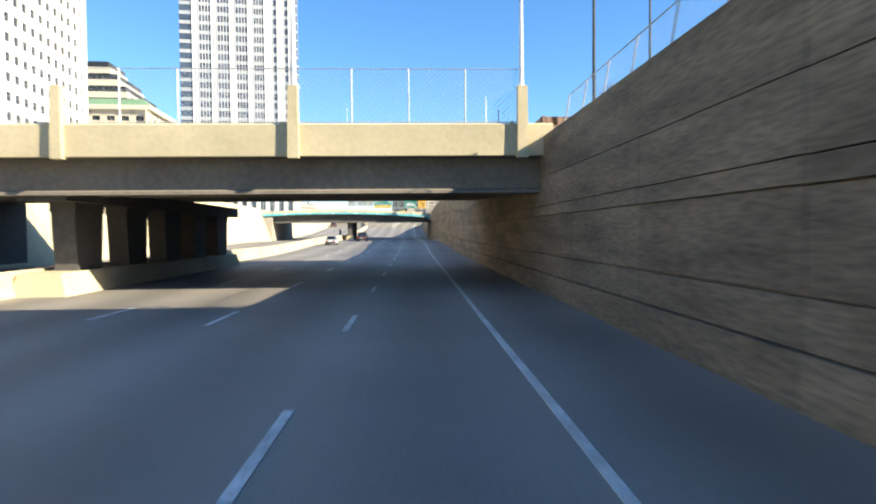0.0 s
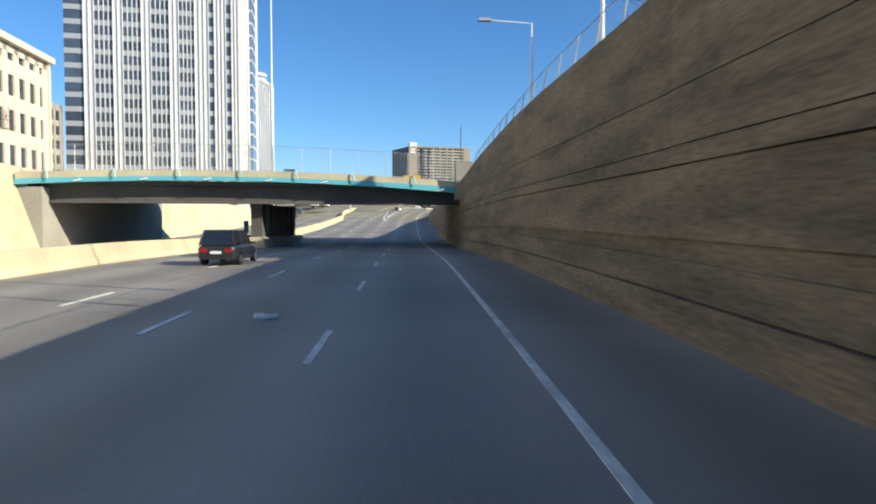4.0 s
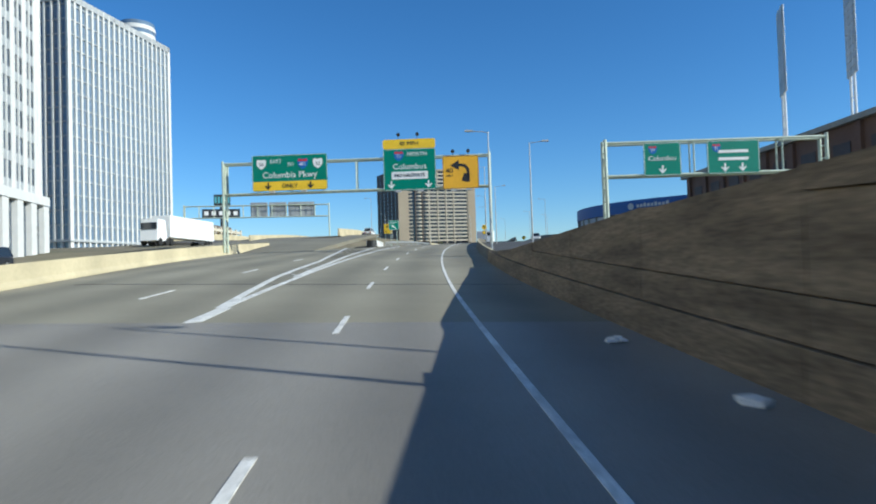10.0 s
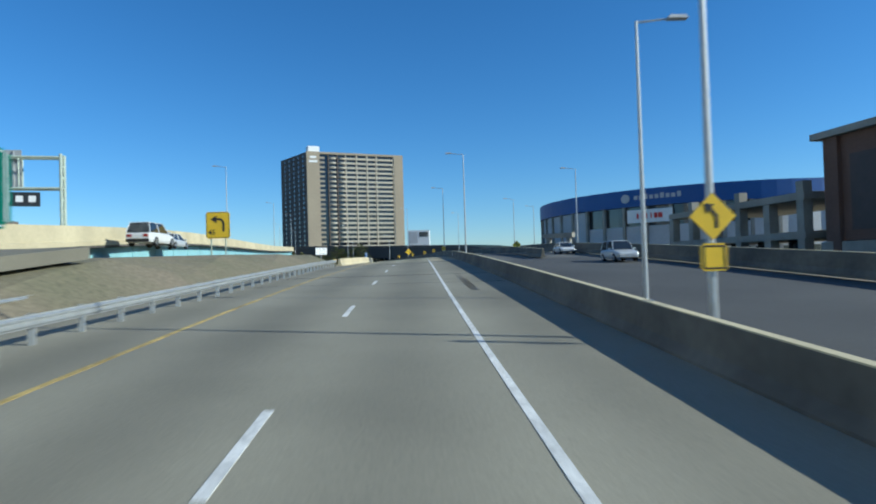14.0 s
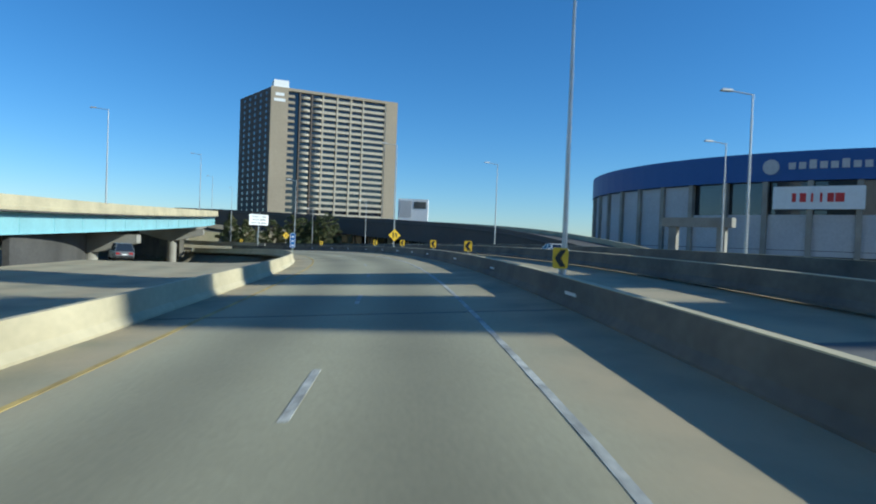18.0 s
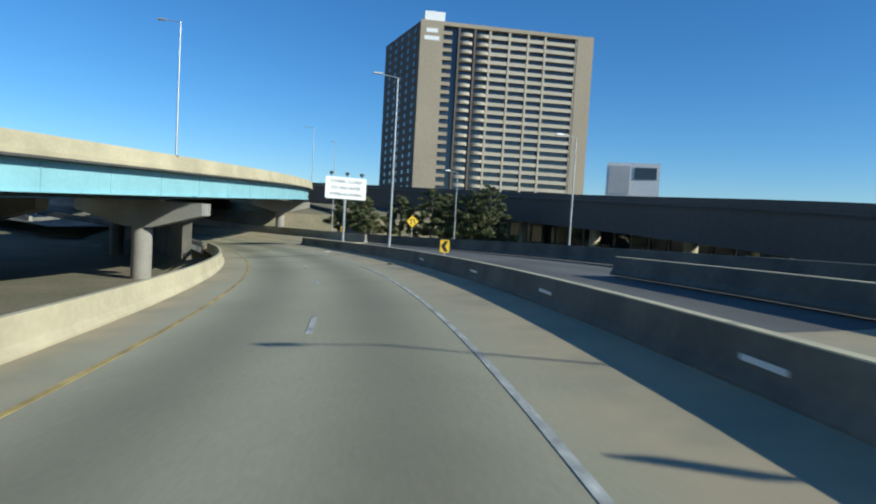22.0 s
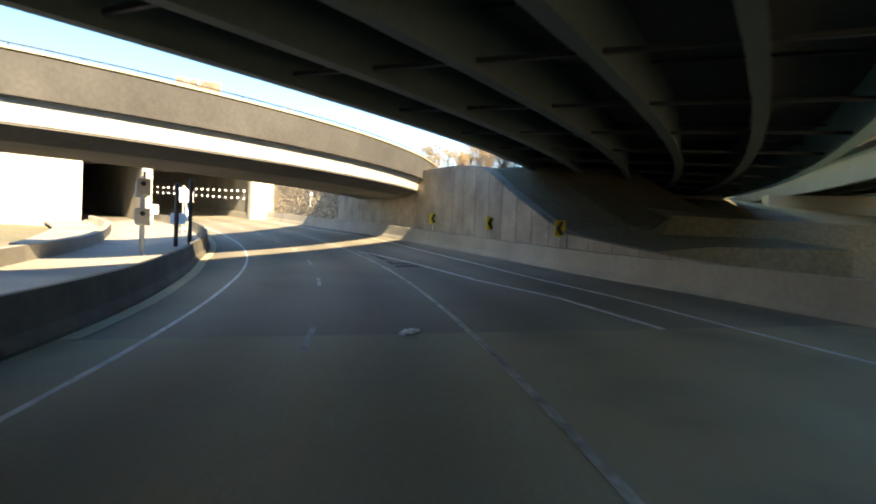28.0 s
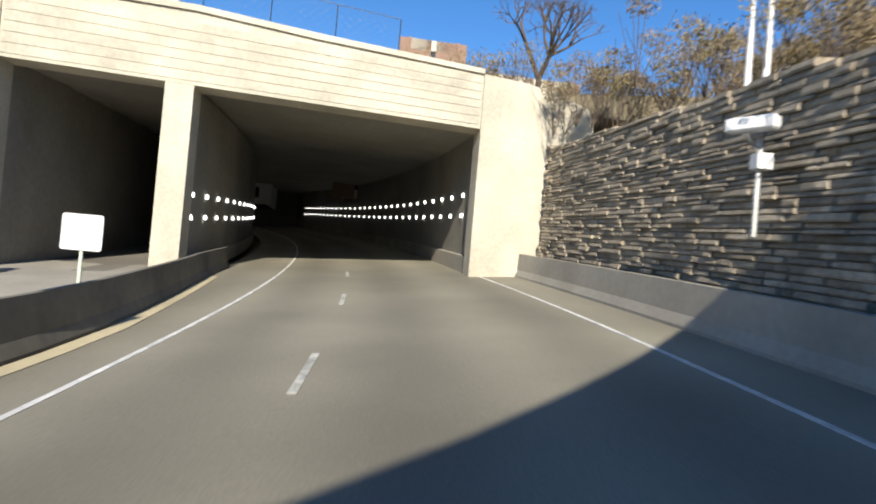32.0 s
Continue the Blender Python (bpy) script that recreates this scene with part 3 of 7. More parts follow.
TALL = [(x, z * 1.1) for x, z in JERSEY]
LOW = [(x, z * 0.8) for x, z in JERSEY]
barrier("median_barrier", -60, 300, left_edge_u, CONCRETE, "pale concrete median barrier")
# dark barriers have shade in their colour, their top strips sunlight
barrier("ramp_barrier", 262, 553, lambda s: wall_u(s) + 0.3, STAINED_SHADED, "stained concrete barrier along the ramp, darkened for shade", LOW)
barrier("ramp_barrier", 374, 545, lambda s: lbar_u(s) - 0.1, CONCRETE, "pale tan concrete barrier along the ramp", LOW)
barrier("ramp_barrier", 598, 690, lambda s: lbar_u(s) - 0.1, STAINED_SHADED, "stained concrete barrier before the tunnel, darkened for shade", TALL)
barrier("merge_barrier", 553, 690, lambda s: merge_u(s) + 0.3, GREY_CONCRETE, "concrete barrier along the merging lane", TALL)
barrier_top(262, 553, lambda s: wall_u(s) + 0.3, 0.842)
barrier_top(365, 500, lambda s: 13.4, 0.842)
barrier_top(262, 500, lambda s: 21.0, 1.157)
barrier("side_barrier", 365, 500, lambda s: 13.4, STAINED_SHADED, "stained concrete barrier between the ramp and the slip road, darkened for shade", LOW)
barrier("side_barrier", 262, 600, lambda s: 21.0 if s < 500 else 21 - (s - 500) * 0.06, STAINED_SHADED, "stained concrete barrier of the slip road, darkened for shade", TALL)




# ---- road bridges over the trench ----
def fence_run(name, label, pts, height, lean=0.0, post_step=2.4, parent=None, top_rail=True, wire=0.006, step=0.22, mat=None):
    """Chain-link fence along points: posts, rails and a mesh of thin wires."""
    t = parent or thing(name, label, "fence")
    for a, b in zip(pts[:-1], pts[1:]):
        L = (b - a).length
        n = max(1, round(L / post_step))
        side = Vector(((b - a).y, -(b - a).x, 0)).normalized() * lean
        for k in range(n + (b == pts[-1])):
            p = a.lerp(b, k / n)
            bm = bmesh.new()
            tube(bm, p, p + Vector((0, 0, height)) + side, 0.03, n=6)
            part("post", bm, mat or STEEL, t)
        bm = bmesh.new()
        for h in ((0.08, height) if top_rail else (0.08,)):
            tube(bm, a + Vector((0, 0, h)) + side * h / height, b + Vector((0, 0, h)) + side * h / height, 0.02, n=5)
        part("rail", bm, mat or STEEL, t)
        bm = bmesh.new()
        d = (b - a).normalized()
        w = wire
        k = -height
        while k < L:
            for s0 in (1, -1):
                lo, hi = (k, k + height) if s0 == 1 else (k + height, k)
                x0, x1, z0, z1 = lo, hi, 0.0, height
                if x0 > x1:
                    x0, x1, z0, z1 = x1, x0, z1, z0
                if x0 < 0:
                    z0 += (z1 - z0) * (-x0) / (x1 - x0)
                    x0 = 0
                if x1 > L:
                    z1 -= (z1 - z0) * (x1 - L) / (x1 - x0)
                    x1 = L
                if x1 - x0 < 0.02:
                    continue
                p, q = a + d * x0 + Vector((0, 0, z0)) + side * z0 / height, a + d * x1 + Vector((0, 0, z1)) + side * z1 / height
                up = Vector((0, 0, w))
                vs = [bm.verts.new(c) for c in (p - up, q - up, q + up, p + up)]
                bm.faces.new(vs)
            k += step
        ob = part("wire_mesh", bm, mat or STEEL, t)
        ob["kind"] = "stuff"
    return t


def lamp_post(m, height, arm, label, mat=None, arm_dir=-1, group=""):
    """Tapered pole with base plate, bolts' plinth, arm and flat luminaire; the arm points along -x or +x."""
    mat = mat or STEEL
    t = thing("street_lamp", label, "street lamp", group, m=m)
    bm = bmesh.new()
    tube(bm, (0, 0, 0.04), (0, 0, height), 0.1, 0.05, 10)
    part("pole", bm, mat, t)
    bm = bmesh.new()
    box(bm, -0.2, 0.2, -0.2, 0.2, -0.02, 0.05)
    part("base_plate", bm, mat, t)
    if arm:
        bm = bmesh.new()
        tube(bm, (0, 0, height - 0.05), (arm_dir * arm, 0, height + 0.12), 0.035, n=6)
        part("arm", bm, mat, t)
        bm = bmesh.new()
        x = arm_dir * arm
        box(bm, x - 0.45, x + 0.3, -0.16, 0.16, height + 0.06, height + 0.2, taper=(0.08, 0.05))
        part("luminaire", bm, TIN, t, "flat grey lamp head")
    return t


def road_bridge(s0, s1, soffit, top, label, skew, girders, gmat, left=-32.6, rise=0.0):
    mid = (s0 + s1) / 2
    t = thing("road_bridge", label, "bridge")
    across = lambda u, s, h: P(s + skew * (u - 5.0), u, h)
    us = stations(left, wall_u(mid) + 0.4, 4)
    span = lambda name, prof, mat, lab="": mesh_part(name, *sweep(us, prof, place=across), mat, t, lab)
    # deck and girders are coloured darker to hold the shade beneath the bridge
    span("deck", [(s0 + 0.2, top - 1.3), (s1 - 0.2, top - 1.3), (s1 - 0.2, top - 0.95), (s0 + 0.2, top - 0.95)], SHADE_CONCRETE)
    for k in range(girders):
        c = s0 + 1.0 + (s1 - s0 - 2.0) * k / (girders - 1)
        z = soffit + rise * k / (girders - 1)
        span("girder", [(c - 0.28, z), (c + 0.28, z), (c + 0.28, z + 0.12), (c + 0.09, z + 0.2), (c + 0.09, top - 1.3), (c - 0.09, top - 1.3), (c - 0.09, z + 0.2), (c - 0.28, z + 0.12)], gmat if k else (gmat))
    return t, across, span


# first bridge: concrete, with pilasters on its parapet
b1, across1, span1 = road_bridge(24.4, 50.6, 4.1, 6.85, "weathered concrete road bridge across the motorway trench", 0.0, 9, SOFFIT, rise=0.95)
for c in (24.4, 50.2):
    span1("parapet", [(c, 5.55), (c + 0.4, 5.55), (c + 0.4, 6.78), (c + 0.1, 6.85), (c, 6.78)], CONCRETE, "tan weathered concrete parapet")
    span1("edge_beam", [(c + (1.3 if c < 30 else -1.3), 4.2 if c < 30 else 5.1), (c + (1.5 if c < 30 else -1.1), 4.2 if c < 30 else 5.1), (c + (1.5 if c < 30 else -1.1), 5.54), (c + (1.3 if c < 30 else -1.3), 5.54)], SHADE_CONCRETE)
for u in (-32.0, -23.0, -13.8, -4.7, 4.4):
    bm = bmesh.new()
    m = at(24.4, u)
    box(bm, -0.22, 0.22, -0.22, 0.16, 5.45, 8.3, m, taper=(0.03, 0.03))
    box(bm, -0.62, -0.221, -0.03, 0.16, 5.6, 6.9, m, taper=(0.12, 0.0))
    part("pilaster", bm, CONCRETE, b1)
for u in (-4.7, 4.4):
    lamp_post(at(24.55, u, 8.28), 5.5, 0, "white lamp pole standing on the bridge pilaster", SIGN_WHITE, group="bridge lamp poles")
fence_run("bridge_fence", "tall chain-link fence along the bridge parapet", [P(24.6, u, 6.83) for u in (-32, -23, -13.8, -4.7, 4.4)], 2.2)
fence_run("bridge_fence", "tall chain-link fence along the far bridge parapet", [P(50.4, u, 6.83) for u in (-32, -13.8, 4.4)], 2.2)


def flared_pier(parent, m, length, h):
    """Slim wall-like column, longer along the road at its head."""
    bm = bmesh.new()
    box(bm, -0.5, 0.5, -length / 2 + 0.32, length / 2 - 0.32, -0.3, h - 0.4, m, taper=(0, -0.3))
    box(bm, -0.55, 0.55, -length / 2, length / 2, h - 0.399, h, m)
    return part("pier", bm, SHADE_CONCRETE, parent)


# piers, cap and abutment: shade under the bridge put into their colour
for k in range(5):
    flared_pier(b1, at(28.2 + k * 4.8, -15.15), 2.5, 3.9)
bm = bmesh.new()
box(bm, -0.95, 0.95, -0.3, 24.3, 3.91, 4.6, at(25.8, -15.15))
part("pier_cap", bm, SHADE_CONCRETE, b1)
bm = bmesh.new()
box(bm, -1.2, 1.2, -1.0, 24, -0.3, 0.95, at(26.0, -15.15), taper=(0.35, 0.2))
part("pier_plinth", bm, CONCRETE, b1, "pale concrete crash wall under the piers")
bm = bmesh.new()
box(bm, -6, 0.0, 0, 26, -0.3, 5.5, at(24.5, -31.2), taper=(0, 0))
part("abutment", bm, SHADE_CONCRETE, b1)

# second bridge: teal edge girder, thin parapet, decorative bent fence
SK = 0.1
b2, across2, span2 = road_bridge(142.8, 165.0, 4.0, 6.9, "road bridge with teal steel edge girder and fence", SK, 8, SHADE_CONCRETE, rise=0.75)
for c, o in ((142.55, 1), (164.9, -1)):
    camber = lambda u: 0.9 * max(0.0, 1 - ((u + 17) / 24.0) ** 2)
    us2 = stations(-33.0, 5.2, 2)
    mesh_part("edge_girder", *sweep(us2, lambda u: [(c, 4.95 + camber(u) * 1.22), (c + 0.18, 4.95 + camber(u) * 1.22), (c + 0.18, 5.47 + camber(u)), (c, 5.47 + camber(u))], place=across2), TEAL, b2, "teal painted steel edge girder")
    mesh_part("flange", *sweep(us2, lambda u: [(c - 0.16 * o, 4.88 + camber(u) * 1.22), (c + 0.3 * o, 4.88 + camber(u) * 1.22), (c + 0.3 * o, 4.94 + camber(u) * 1.22), (c - 0.16 * o, 4.94 + camber(u) * 1.22)], place=across2), TEAL, b2)
    mesh_part("parapet", *sweep(us2, lambda u: [(c + 0.1, 5.475 + camber(u)), (c + 0.45, 5.475 + camber(u)), (c + 0.45, 6.0 + camber(u)), (c + 0.1, 6.0 + camber(u))], place=across2), CONCRETE, b2, "pale concrete kerb of the bridge")
for u in (-30.5, -25.2, -20, -14.8, -10.0, -5.0, 0.6):
    # angled brackets with small floodlights under the parapet
    a = across2(u, 142.5, 5.95 + camber(u))
    bm = bmesh.new()
    tube(bm, a + Vector((0, 0, 0.25)), a + Vector((0.2, -0.2, -0.55)), 0.05, 0.08, 6)
    part("bracket", bm, PALE_TEAL, b2)
    bm = bmesh.new()
    box(bm, -0.32, 0.32, -0.07, 0.07, -0.05, 0.05, Matrix.Translation(across2(u + 2.5, 142.25, 5.0 + camber(u + 2.5) * 1.25)) @ Matrix.Rotation(radians(-14), 4, "Y"))
    part("flood_light", bm, SIGN_WHITE, b2)
fence_run("bridge_fence", "tall clear mesh fence on the teal bridge", [across2(u, 142.8, 6.0 + 0.9 * max(0.0, 1 - ((u + 17) / 24.0) ** 2)) for u in (-32.8, -24, -18, -12, -7, -2, 4.2)], 2.3)
bm = bmesh.new()
box(bm, -0.1, 1.5, -1.2, 0.6, 4.5, 8.0, at(142.8, 4.6), taper=(0.0, 0.15))
part("end_pillar", bm, GREY_CONCRETE, b2)
for k in range(6):
    flared_pier(b2, at(143.6 + k * 3.25, -13.95), 1.75, 4.1)
bm = bmesh.new()
box(bm, -1.0, 1.0, -3.2, 20, -0.3, 0.95, at(145.5, -13.95), taper=(0.35, 0.2))
part("pier_plinth", bm, CONCRETE, b2, "concrete crash wall under the piers")
bm = bmesh.new()
box(bm, -6, 0.0, -4, 22, -0.3, 5.3, at(143.0, -30.9))
part("abutment", bm, GREY_CONCRETE, b2)

for u, hh in ((-14.1, 24.0), (-12.1, 17.0)):
    lamp_post(Matrix.Translation(across2(u, 142.9, 6.2)), hh, 0, "tall pale steel mast standing on the bridge", SIGN_WHITE, group="bridge masts")

# fence, lamps and sign poles on top of the trench wall
fence_run("wall_fence", "chain-link fence on top of the retaining wall", [P(s, wall_u(s) + 0.45, wall_h(s) - 0.06) for s in (52, 64, 76, 88, 100, 112, 124, 136)], 1.5, lean=0.25)
fence_run("wall_fence", "chain-link fence on top of the retaining wall", [P(s, wall_u(s) + 0.45, wall_h(s) - 0.06) for s in (-6, 6, 16, 23)], 1.4, lean=0.25)
for s, hh in ((73.4, 7.5), (84.4, 8.0), (96.2, 8.0), (107.4, 8.0), (120, 8.0)):
    lamp_post(at(s, 6.9, wall_h(s) - 0.35), hh - 1.5, 2.6, "pale street lamp standing above the retaining wall", SIGN_WHITE, -1, "lamps above the trench wall")
for s, u, hh in ((30, 9, 11), (60, 8.5, 7), (33, 13, 9), (176, 8.2, 11)):
    lamp_post(at(s, u, float(np.interp(s, [0, 78, 150, 205], [6.6, 7.7, 6.4, 4.6]))), hh, 0, "dark slim utility pole above the trench", DARK_STEEL, group="utility poles")
for s, hh in ((86.5, 11.0), (99.5, 9.5), (58, 9.0)):
    lamp_post(at(s, 7.0, wall_h(s) - 0.35), hh, 0, "pale thick utility pole above the retaining wall", SIGN_WHITE, group="pale poles above the wall")
for o in (0.0, 0.55):
    wire = bpy.data.curves.new("overhead_cable", "CURVE")
    wire.dimensions, wire.bevel_depth = "3D", 0.018
    run = wire.splines.new("POLY")
    run.points.add(12)
    for k in range(13):
        q = k / 12
        run.points[k].co = (*P(158 + q * 80, 1.3 + q * 11.7 - o, 10.2 - q * 6.6 - 0.5 * math.sin(math.pi * q) + o * 0.6), 1)
    tmp = bpy.data.objects.new("tmp_cable", wire)
    me = bpy.data.meshes.new_from_object(tmp)
    bpy.data.objects.remove(tmp)
    bpy.data.curves.remove(wire)
    me.materials.clear()
    me.materials.append(SIGN_BLACK)
    tagged(new("overhead_cable", me), "sagging black overhead cable above the wall", "cable", "overhead cables")


# ---- signs ----
def sign_panel(parent, name, x0, x1, z0, z1, y, mat, border=None, label="", round_=0.12):
    bm = bmesh.new()
    box(bm, x0, x1, y, y + 0.05, z0, z1)
    es = [e for e in bm.edges if abs(e.verts[0].co.x - e.verts[1].co.x) < 1e-6 and abs(e.verts[0].co.z - e.verts[1].co.z) < 1e-6]
    bmesh.ops.bevel(bm, geom=es, offset=round_, segments=3, affect="EDGES")
    p = part(name, bm, mat, parent, label)
    if border:
        bm = bmesh.new()
        w = 0.035
        for a in ((x0 + round_, x1 - round_, z0 + 0.04, z0 + 0.04 + w), (x0 + round_, x1 - round_, z1 - 0.04 - w, z1 - 0.04), (x0 + 0.04, x0 + 0.04 + w, z0 + round_, z1 - round_), (x1 - 0.04 - w, x1 - 0.04, z0 + round_, z1 - round_)):
            box(bm, a[0], a[1], y - 0.008, y - 0.002, a[2], a[3])
        part("border", bm, border, p)
    return p


def flat_shape(parent, name, pts, y, mat, label="", depth=0.01):
    """A thin plate of any outline in the x-z plane."""
    bm = bmesh.new()
    f = bm.faces.new([bm.verts.new((x, y, z)) for x, z in pts])
    r = bmesh.ops.extrude_face_region(bm, geom=[f])
    for v in [g for g in r["geom"] if isinstance(g, bmesh.types.BMVert)]:
        v.co.y -= depth
    return part(name, bm, mat, parent, label)


def down_arrow(parent, x, z, size, y, mat):
    k = size
    flat_shape(parent, "arrow", [(x, z - 0.5 * k), (x - 0.42 * k, z - 0.02 * k), (x - 0.42 * k, z + 0.16 * k), (x - 0.1 * k, z - 0.08 * k), (x - 0.1 * k, z + 0.5 * k), (x + 0.1 * k, z + 0.5 * k), (x + 0.1 * k, z - 0.08 * k), (x + 0.42 * k, z + 0.16 * k), (x + 0.42 * k, z - 0.02 * k)][::-1], y, mat)


def shield(parent, x, z, w, y, number, interstate):
    o = [(x - w * 0.5, z + w * 0.28), (x - w * 0.36, z + w * 0.5), (x, z + w * 0.42), (x + w * 0.36, z + w * 0.5), (x + w * 0.5, z + w * 0.28), (x + w * 0.46, z - w * 0.1), (x + w * 0.25, z - w * 0.38), (x, z - w * 0.52), (x - w * 0.25, z - w * 0.38), (x - w * 0.46, z - w * 0.1)]
    p = flat_shape(parent, "shield", o, y, SIGN_BLUE if interstate else SIGN_WHITE, "blue interstate shield" if interstate else "white route shield")
    if interstate:
        flat_shape(p, "crown", [(x - w * 0.47, z + w * 0.22), (x - w * 0.36, z + w * 0.46), (x, z + w * 0.38), (x + w * 0.36, z + w * 0.46), (x + w * 0.47, z + w * 0.22)], y - 0.011, SIGN_RED)
    letters(number, w * (0.5 if len(number) < 3 else 0.42), SIGN_WHITE if interstate else SIGN_BLACK, p, Matrix.Translation((x, y - 0.014, z - w * 0.06)), depth=0.004)


def gantry(name, label, m, x0, x1, z0, z1, legs, foot):
    """A steel box truss across the road: chords, uprights, legs."""
    t = thing(name, label, "sign gantry", m=m)
    for y in (0.0, 0.9):
        for z in (z0, z1):
            bm = bmesh.new()
            tube(bm, (x0, y, z), (x1, y, z), 0.11, n=8)
            part("chord", bm, POST_PAINT, t)
        n = max(2, round((x1 - x0) / 3.4))
        for k in range(n + 1):
            x = x0 + (x1 - x0) * k / n
            bm = bmesh.new()
            tube(bm, (x, y, z0), (x, y, z1), 0.07, n=6)
            part("upright", bm, POST_PAINT, t)
    for k in range(0, max(2, round((x1 - x0) / 3.4)) + 1, 1):
        x = x0 + (x1 - x0) * k / max(2, round((x1 - x0) / 3.4))
        bm = bmesh.new()
        for z in (z0, z1):
            tube(bm, (x, 0, z), (x, 0.9, z), 0.05, n=6)
        part("cross_tie", bm, POST_PAINT, t)
    for x, zf in zip(legs, foot):
        for y in (0.0, 0.9):
            bm = bmesh.new()
            tube(bm, (x, y, zf), (x, y, z1 + 0.3), 0.14, n=8)
            part("leg", bm, POST_PAINT, t)
        k = zf + 0.6
        while k < z1:
            bm = bmesh.new()
            tube(bm, (x, 0, k), (x, 0.9, k), 0.06, n=6)
            part("rung", bm, POST_PAINT, t)
            k += 1.0
    return t


GM = at(279, 0)
g1 = gantry("sign_gantry", "pale green steel truss gantry spanning the carriageway", GM, -21.3, 6.7, 6.75, 10.0, (-21.5, 6.7), (0.6, 0.8))


def overhead_sign(label, x0, x1, z0, z1, mat=SIGN_GREEN, border=SIGN_WHITE, lamps=2):
    t = thing("road_sign", label, "road sign", m=GM @ Matrix.Translation((0, -0.2, 0)))
    sign_panel(t, "panel", x0, x1, z0, z1, 0, mat, border)
    for k in range(lamps):
        x = x0 + (x1 - x0) * (k + 0.7) / (lamps + 0.4)
        bm = bmesh.new()
        tube(bm, (x, 0.05, z0 + 0.05), (x, -0.7, z0 - 0.12), 0.03, n=5)
        box(bm, x - 0.28, x + 0.28, -0.95, -0.6, z0 - 0.3, z0 - 0.1)
        part("sign_lamp", bm, TIN, t)
    return t


t = overhead_sign("green overhead sign reading Columbia Pkwy with route shields", -18.3, -10.3, 6.95, 10.75)
sign_panel(t, "exit_strip", -18.22, -10.38, 6.99, 7.95, -0.012, SIGN_YELLOW, None, "yellow strip reading ONLY", 0.08)
letters("ONLY", 0.62, SIGN_BLACK, t, Matrix.Translation((-14.3, -0.03, 7.45)))
down_arrow(t, -16.6, 7.47, 0.75, -0.03, SIGN_BLACK)
down_arrow(t, -12.1, 7.47, 0.75, -0.03, SIGN_BLACK)
letters("Columbia Pkwy", 0.92, SIGN_WHITE, t, Matrix.Translation((-14.3, -0.01, 8.6)))
shield(t, -17.3, 9.8, 1.05, -0.005, "50", False)
letters("EAST", 0.55, SIGN_WHITE, t, Matrix.Translation((-15.75, -0.01, 10.05)))
letters("TO", 0.5, SIGN_WHITE, t, Matrix.Translation((-14.2, -0.01, 9.7)))
shield(t, -12.9, 9.75, 1.15, -0.005, "471", True)
shield(t, -11.3, 9.75, 1.05, -0.005, "52", False)
t = overhead_sign("green overhead sign reading Columbus with yellow header", -4.4, 1.1, 6.55, 10.9)
sign_panel(t, "header", -4.4, 1.1, 10.91, 11.9, 0, SIGN_YELLOW, None, "yellow header reading 40 MPH", 0.1)
letters("40 MPH", 0.62, SIGN_BLACK, t, Matrix.Translation((-1.65, -0.01, 11.42)))
shield(t, -2.75, 10.15, 1.05, -0.005, "71", True)
letters("NORTH", 0.6, SIGN_WHITE, t, Matrix.Translation((-0.85, -0.01, 10.3)))
letters("Columbus", 0.86, SIGN_WHITE, t, Matrix.Translation((-1.65, -0.01, 9.0)))
sign_panel(t, "plate", -3.55, 0.25, 7.7, 8.5, -0.012, SIGN_WHITE, None, "white plate reading NO HAZMATS", 0.06)
letters("NO HAZMATS", 0.5, SIGN_BLACK, t, Matrix.Translation((-1.65, -0.03, 8.1)))
for x in (-3.6, 0.3):
    down_arrow(t, x, 7.12, 0.8, -0.01, SIGN_WHITE)


def beacons(t, xs, z):
    for x in xs:
        bm = bmesh.new()
        tube(bm, (x, 0, z), (x, 0, z + 0.35), 0.03, n=6)
        tube(bm, (x, 0.12, z + 0.5), (x, -0.14, z + 0.5), 0.2, 0.17, 10)
        part("flashing_beacon", bm, SIGN_BLACK, t, "black round beacon lamp")


beacons(t, (-2.75, -0.75), 11.9)


def bent_arrow(t, cx, cz, k, y, mat):
    pts = []
    for a in range(0, 91, 15):
        r = radians(a)
        pts.append((cx - 0.1 * k + 0.62 * k * math.sin(r), cz - 0.05 * k + 0.62 * k * math.cos(r)))
    outer = [(cx - 0.75 * k, cz + 0.57 * k)] + pts + [(cx + 0.52 * k, cz - 0.85 * k)]
    inner = [(cx + 0.3 * k, cz - 0.85 * k)] + [(cx - 0.1 * k + 0.4 * k * math.sin(radians(a)), cz - 0.05 * k + 0.4 * k * math.cos(radians(a))) for a in range(90, -1, -15)] + [(cx - 0.75 * k, cz + 0.35 * k)]
    flat_shape(t, "arrow_shaft", (outer[1:] + inner[:-1]) + [(cx - 0.3 * k, cz + 0.35 * k), (cx - 0.3 * k, cz + 0.57 * k)], y, mat)
    flat_shape(t, "arrow_head", [(cx - 0.95 * k, cz + 0.46 * k), (cx - 0.3 * k, cz + 0.85 * k), (cx - 0.3 * k, cz + 0.07 * k)], y - 0.001, mat)


t = overhead_sign("amber curve warning sign with bent arrow and truck", 1.8, 5.55, 6.5, 9.95, SIGN_AMBER, SIGN_BLACK)
bent_arrow(t, 3.9, 8.35, 1.35, -0.005, SIGN_BLACK)
letters("40", 0.75, SIGN_BLACK, t, Matrix.Translation((2.5, -0.01, 8.4)))
letters("MPH", 0.3, SIGN_BLACK, t, Matrix.Translation((2.5, -0.01, 7.85)))
